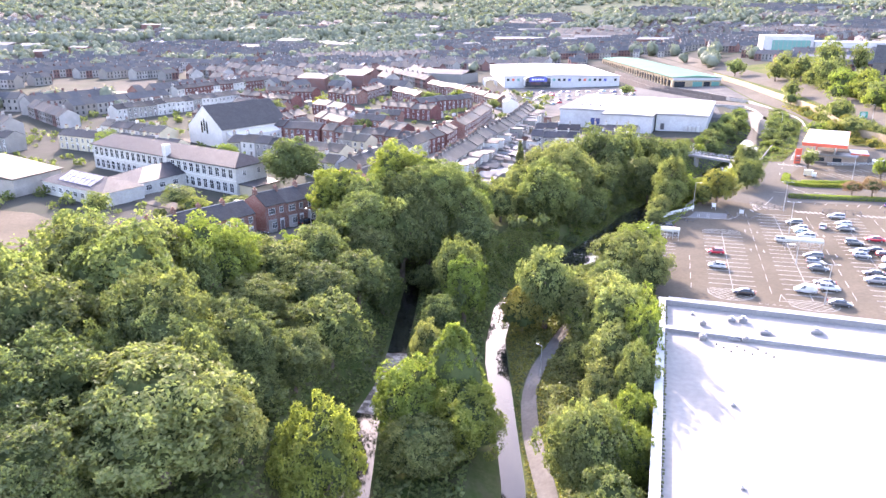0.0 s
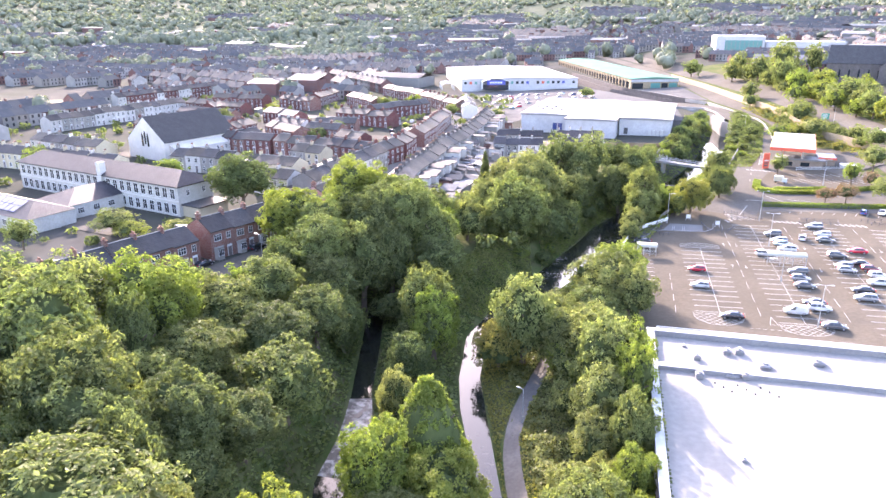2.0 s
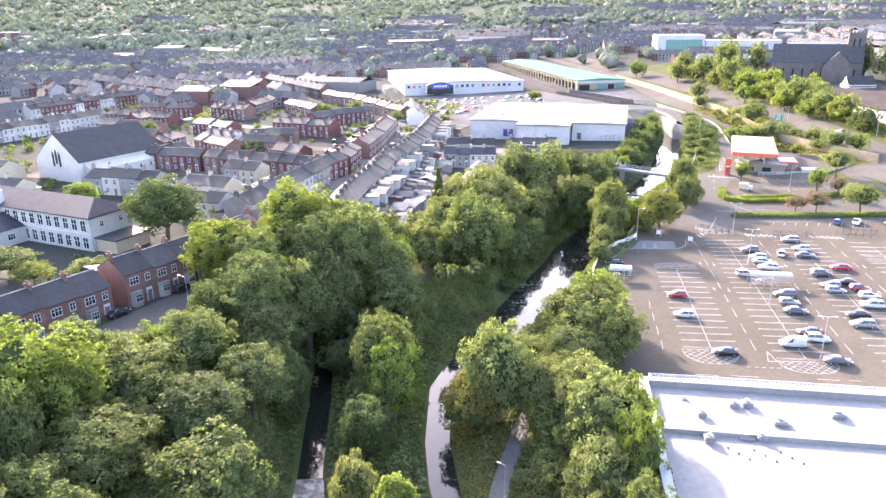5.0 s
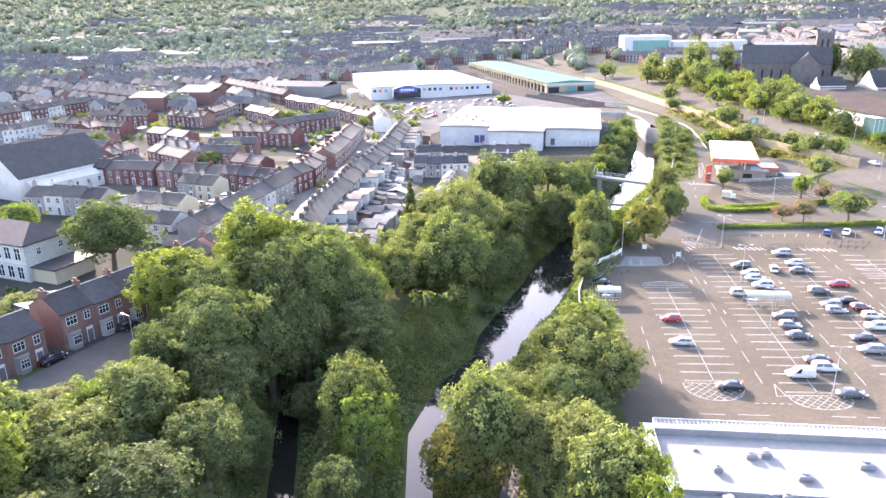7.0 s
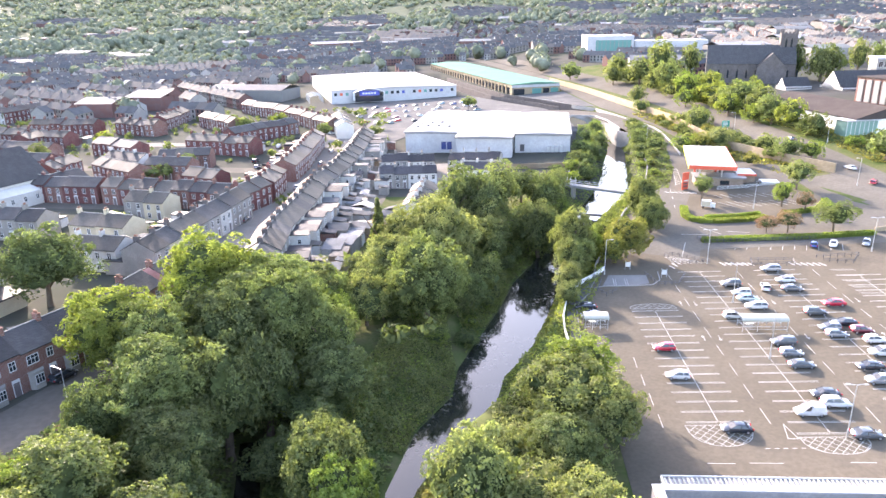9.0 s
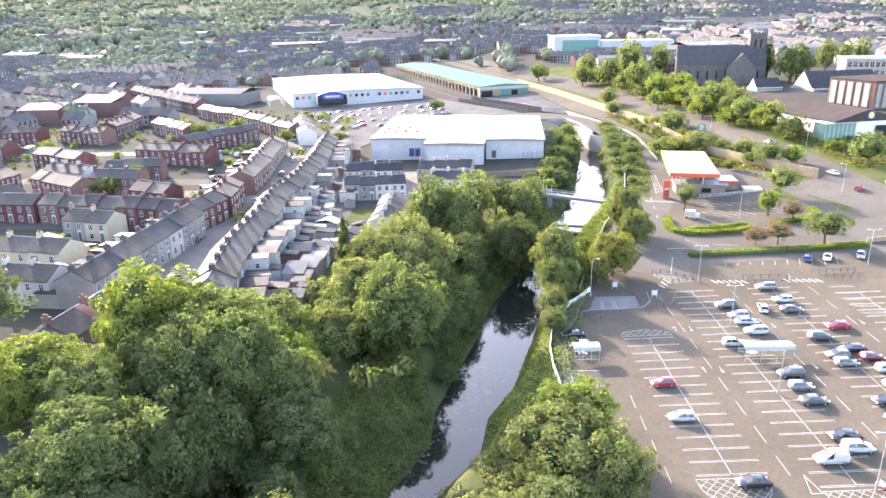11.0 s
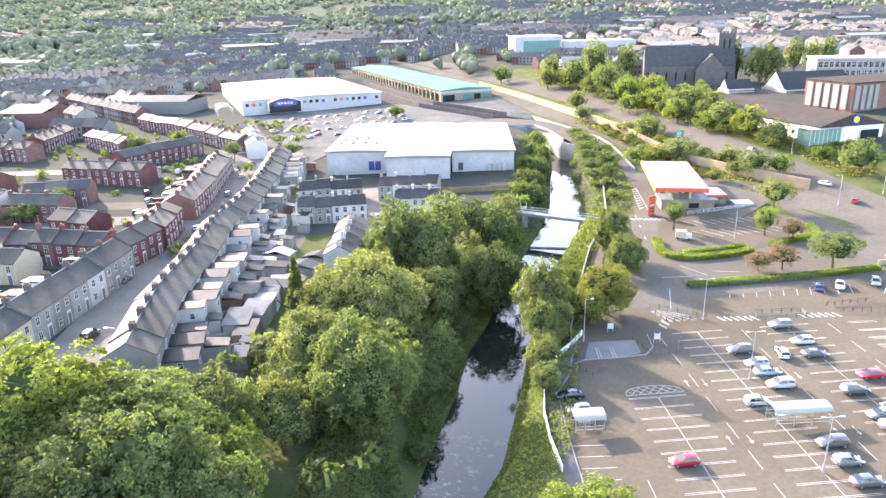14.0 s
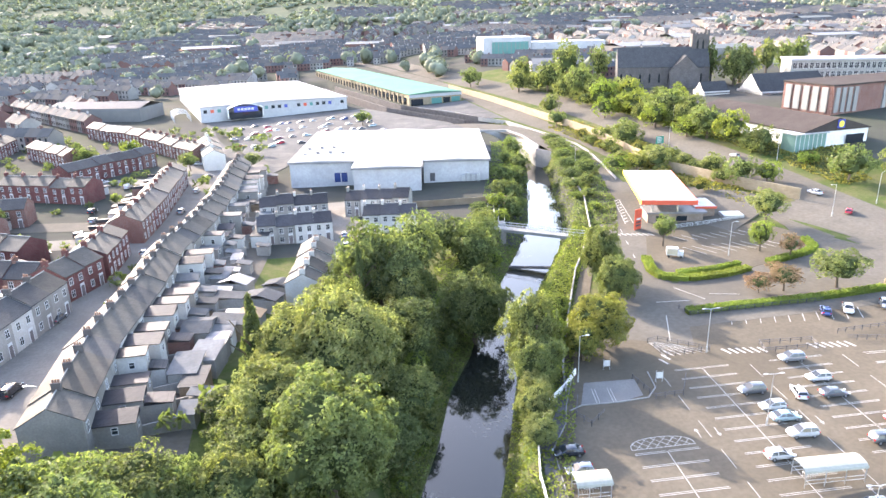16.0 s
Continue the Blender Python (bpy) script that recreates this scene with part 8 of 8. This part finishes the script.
for nm, g, mt, lab in (("far_house_walls", wall_g, FAR_WALL, "rendered and brick walls of distant houses"), ("far_house_roofs", roof_g, FAR_ROOF, "slate roofs of distant houses"), ("far_windows", win_g, GLASS_DARK, "dark windows of distant houses")):
    tagged(new(nm, g.data(nm, mt)), lab, "houses", kind="stuff")

# distant halls and works
wall_g, roof_g = Mesh(), Mesh()
for k in range(110):
    r = 330 + 1100 * rng.rand() ** .9
    a = radians(90 + rng.uniform(-46, 48))
    cx, cy = r * math.cos(a), r * math.sin(a)
    if not built_up(np.array([cx]), np.array([cy]))[0]:
        continue
    z = float(base_level(np.array([cx]), np.array([cy]))[0])
    yaw = rng.uniform(-.5, .3)
    w, d, h = rng.uniform(18, 55), rng.uniform(14, 32), rng.uniform(5, 9)
    c, s = math.cos(yaw), math.sin(yaw)
    p = [(cx + u * c - v * s, cy + u * s + v * c) for u, v in ((-w / 2, -d / 2), (w / 2, -d / 2), (w / 2, d / 2), (-w / 2, d / 2))]
    wall_g.prism(p, z - 3, z + h)
    q = [(cx + u * c - v * s, cy + u * s + v * c) for u, v in ((-w / 2, 0), (w / 2, 0))]
    roof_g.v += [(*p[0], z + h + .05), (*p[1], z + h + .05), (*q[1], z + h + d * .09), (*q[0], z + h + d * .09), (*p[2], z + h + .05), (*p[3], z + h + .05)]
    o = len(roof_g.v) - 6
    roof_g.f += [(o, o + 1, o + 2, o + 3), (o + 3, o + 2, o + 4, o + 5)]
tagged(new("far_hall_walls", wall_g.data("far_hall_walls", FAR_WALL)), "walls of distant halls and works", "halls", kind="stuff")
tagged(new("far_hall_roofs", roof_g.data("far_hall_roofs", FAR_SHED)), "pale sheet roofs of distant halls", "halls", kind="stuff")

# distant trees: uneven heaps with small leaf sprays on them
ico = bmesh.new()
bmesh.ops.create_icosphere(ico, subdivisions=2, radius=1)
ICO_V, ICO_F = np.array([v.co[:] for v in ico.verts]), np.array([[v.index for v in f.verts] for f in ico.faces])
ico.free()
ico = bmesh.new()
bmesh.ops.create_icosphere(ico, subdivisions=1, radius=1)
LOW_V, LOW_F = np.array([v.co[:] for v in ico.verts]), np.array([[v.index for v in f.verts] for f in ico.faces])
ico.free()
BUMPS = [1 + .3 * np.array([noise.noise(Vector(p) * 1.7 + Vector((k * 5.1, 0, 0))) + .6 * noise.noise(Vector(p) * 4.1 + Vector((k * 3.3, 7, 0))) for p in ICO_V]) for k in range(12)]
V, F, o = [], [], 0
quads = []


def far_tree(cx, cy, h, rad):
    """Bumpy heaps with leaf sprays that face outwards."""
    global o
    r = math.hypot(cx, cy)
    z = float(base_level(np.array([cx]), np.array([cy]))[0])
    for j in range(1 if r > 1500 else 2):
        q = np.array([rng.normal() * rad * .38, rng.normal() * rad * .38, h * (.42 + .14 * j)])
        tv, tf = (LOW_V * rng.uniform(.75, 1.2, (len(LOW_V), 1)), LOW_F) if r > 1500 else (ICO_V * BUMPS[rng.randint(12)][:, None], ICO_F)
        V.append(tv * (rad * (.78 - .13 * j), rad * (.78 - .13 * j), h * (.4 - .05 * j)) + q + (cx, cy, z))
        F.append(tf + o)
        o += len(tv)
    m = 46 if r < 700 else 18 if r < 1500 else 6
    n = rng.normal(size=(m, 3)) + (0, 0, .5)
    n /= np.linalg.norm(n, axis=1)[:, None]
    c = n * (rad * .95, rad * .95, h * .46) * rng.uniform(.75, 1.08, (m, 1)) + (cx, cy, z + h * .52)
    a = np.cross(n + rng.normal(size=(m, 3)) * .4, rng.normal(size=(m, 3)))
    a /= np.linalg.norm(a, axis=1)[:, None]
    b = np.cross(n, a)
    e = rad * (.17 if r < 700 else .24 if r < 1500 else .34) * rng.uniform(.6, 1.3, (m, 1))
    quads.append(np.stack([c - a * e, c - b * e, c + a * e, c + b * e], 1).reshape(-1, 3))


for k in range(15000):
    r = 230 + 3000 * rng.rand() ** 0.95
    a = radians(90 + rng.uniform(-48, 54))
    cx, cy = r * math.cos(a), r * math.sin(a)
    if not built_up(np.array([cx]), np.array([cy]))[0]:
        continue
    green = noise.noise(Vector((cx * .005, cy * .005, 3.3))) > .4 - max(0, r - 700) * .00042 - (.16 if cx < -120 and r > 750 else -.16 if cx > -60 else 0)
    # woods stand on the greens; single trees among the houses
    if not green and rng.rand() < (.95 if r < 900 else .9):
        continue
    h = rng.uniform(6, 13) * (1 + .2 * (r > 1000))
    far_tree(cx, cy, h, h * rng.uniform(.42, .6) * (1 + .5 * (r > 1500)))
# the tall belt beyond the works, and trees round the retail park
for k in range(260):
    f = rng.rand()
    cx, cy = np.interp(f, (0, .3, .6, 1), (-760, -620, -470, -285)) + rng.normal() * 16, np.interp(f, (0, .3, .6, 1), (770, 880, 1015, 1250)) + rng.normal() * 26
    h = rng.uniform(13, 22)
    far_tree(cx, cy, h, h * rng.uniform(.38, .5))
for cx, cy, h in ((-9, 655, 17), (36, 700, 18), (24, 706, 16), (-40, 610, 11), (-60, 560, 10), (62, 700, 12), (90, 716, 14), (104, 722, 16), (122, 690, 13), (128, 536, 12), (129, 552, 13), (131, 566, 13), (130, 580, 12), (132, 596, 13), (141, 610, 12), (150, 640, 12), (-22, 640, 12), (-70, 590, 9), (160, 560, 11), (118, 610, 9)):
    far_tree(cx, cy, h, h * .48)
me = bpy.data.meshes.new("far_trees")
vq = np.concatenate(quads)
me.from_pydata(np.concatenate(V + [vq]).tolist(), [], np.concatenate(F).tolist() + (np.arange(len(vq)).reshape(-1, 4) + o).tolist())
me.materials.append(LEAF_FAR_HAZED)
me.update()
me.polygons.foreach_set("use_smooth", [True] * len(me.polygons))
tagged(new("far_trees", me), "woods and garden trees of the distance", "trees", kind="stuff")
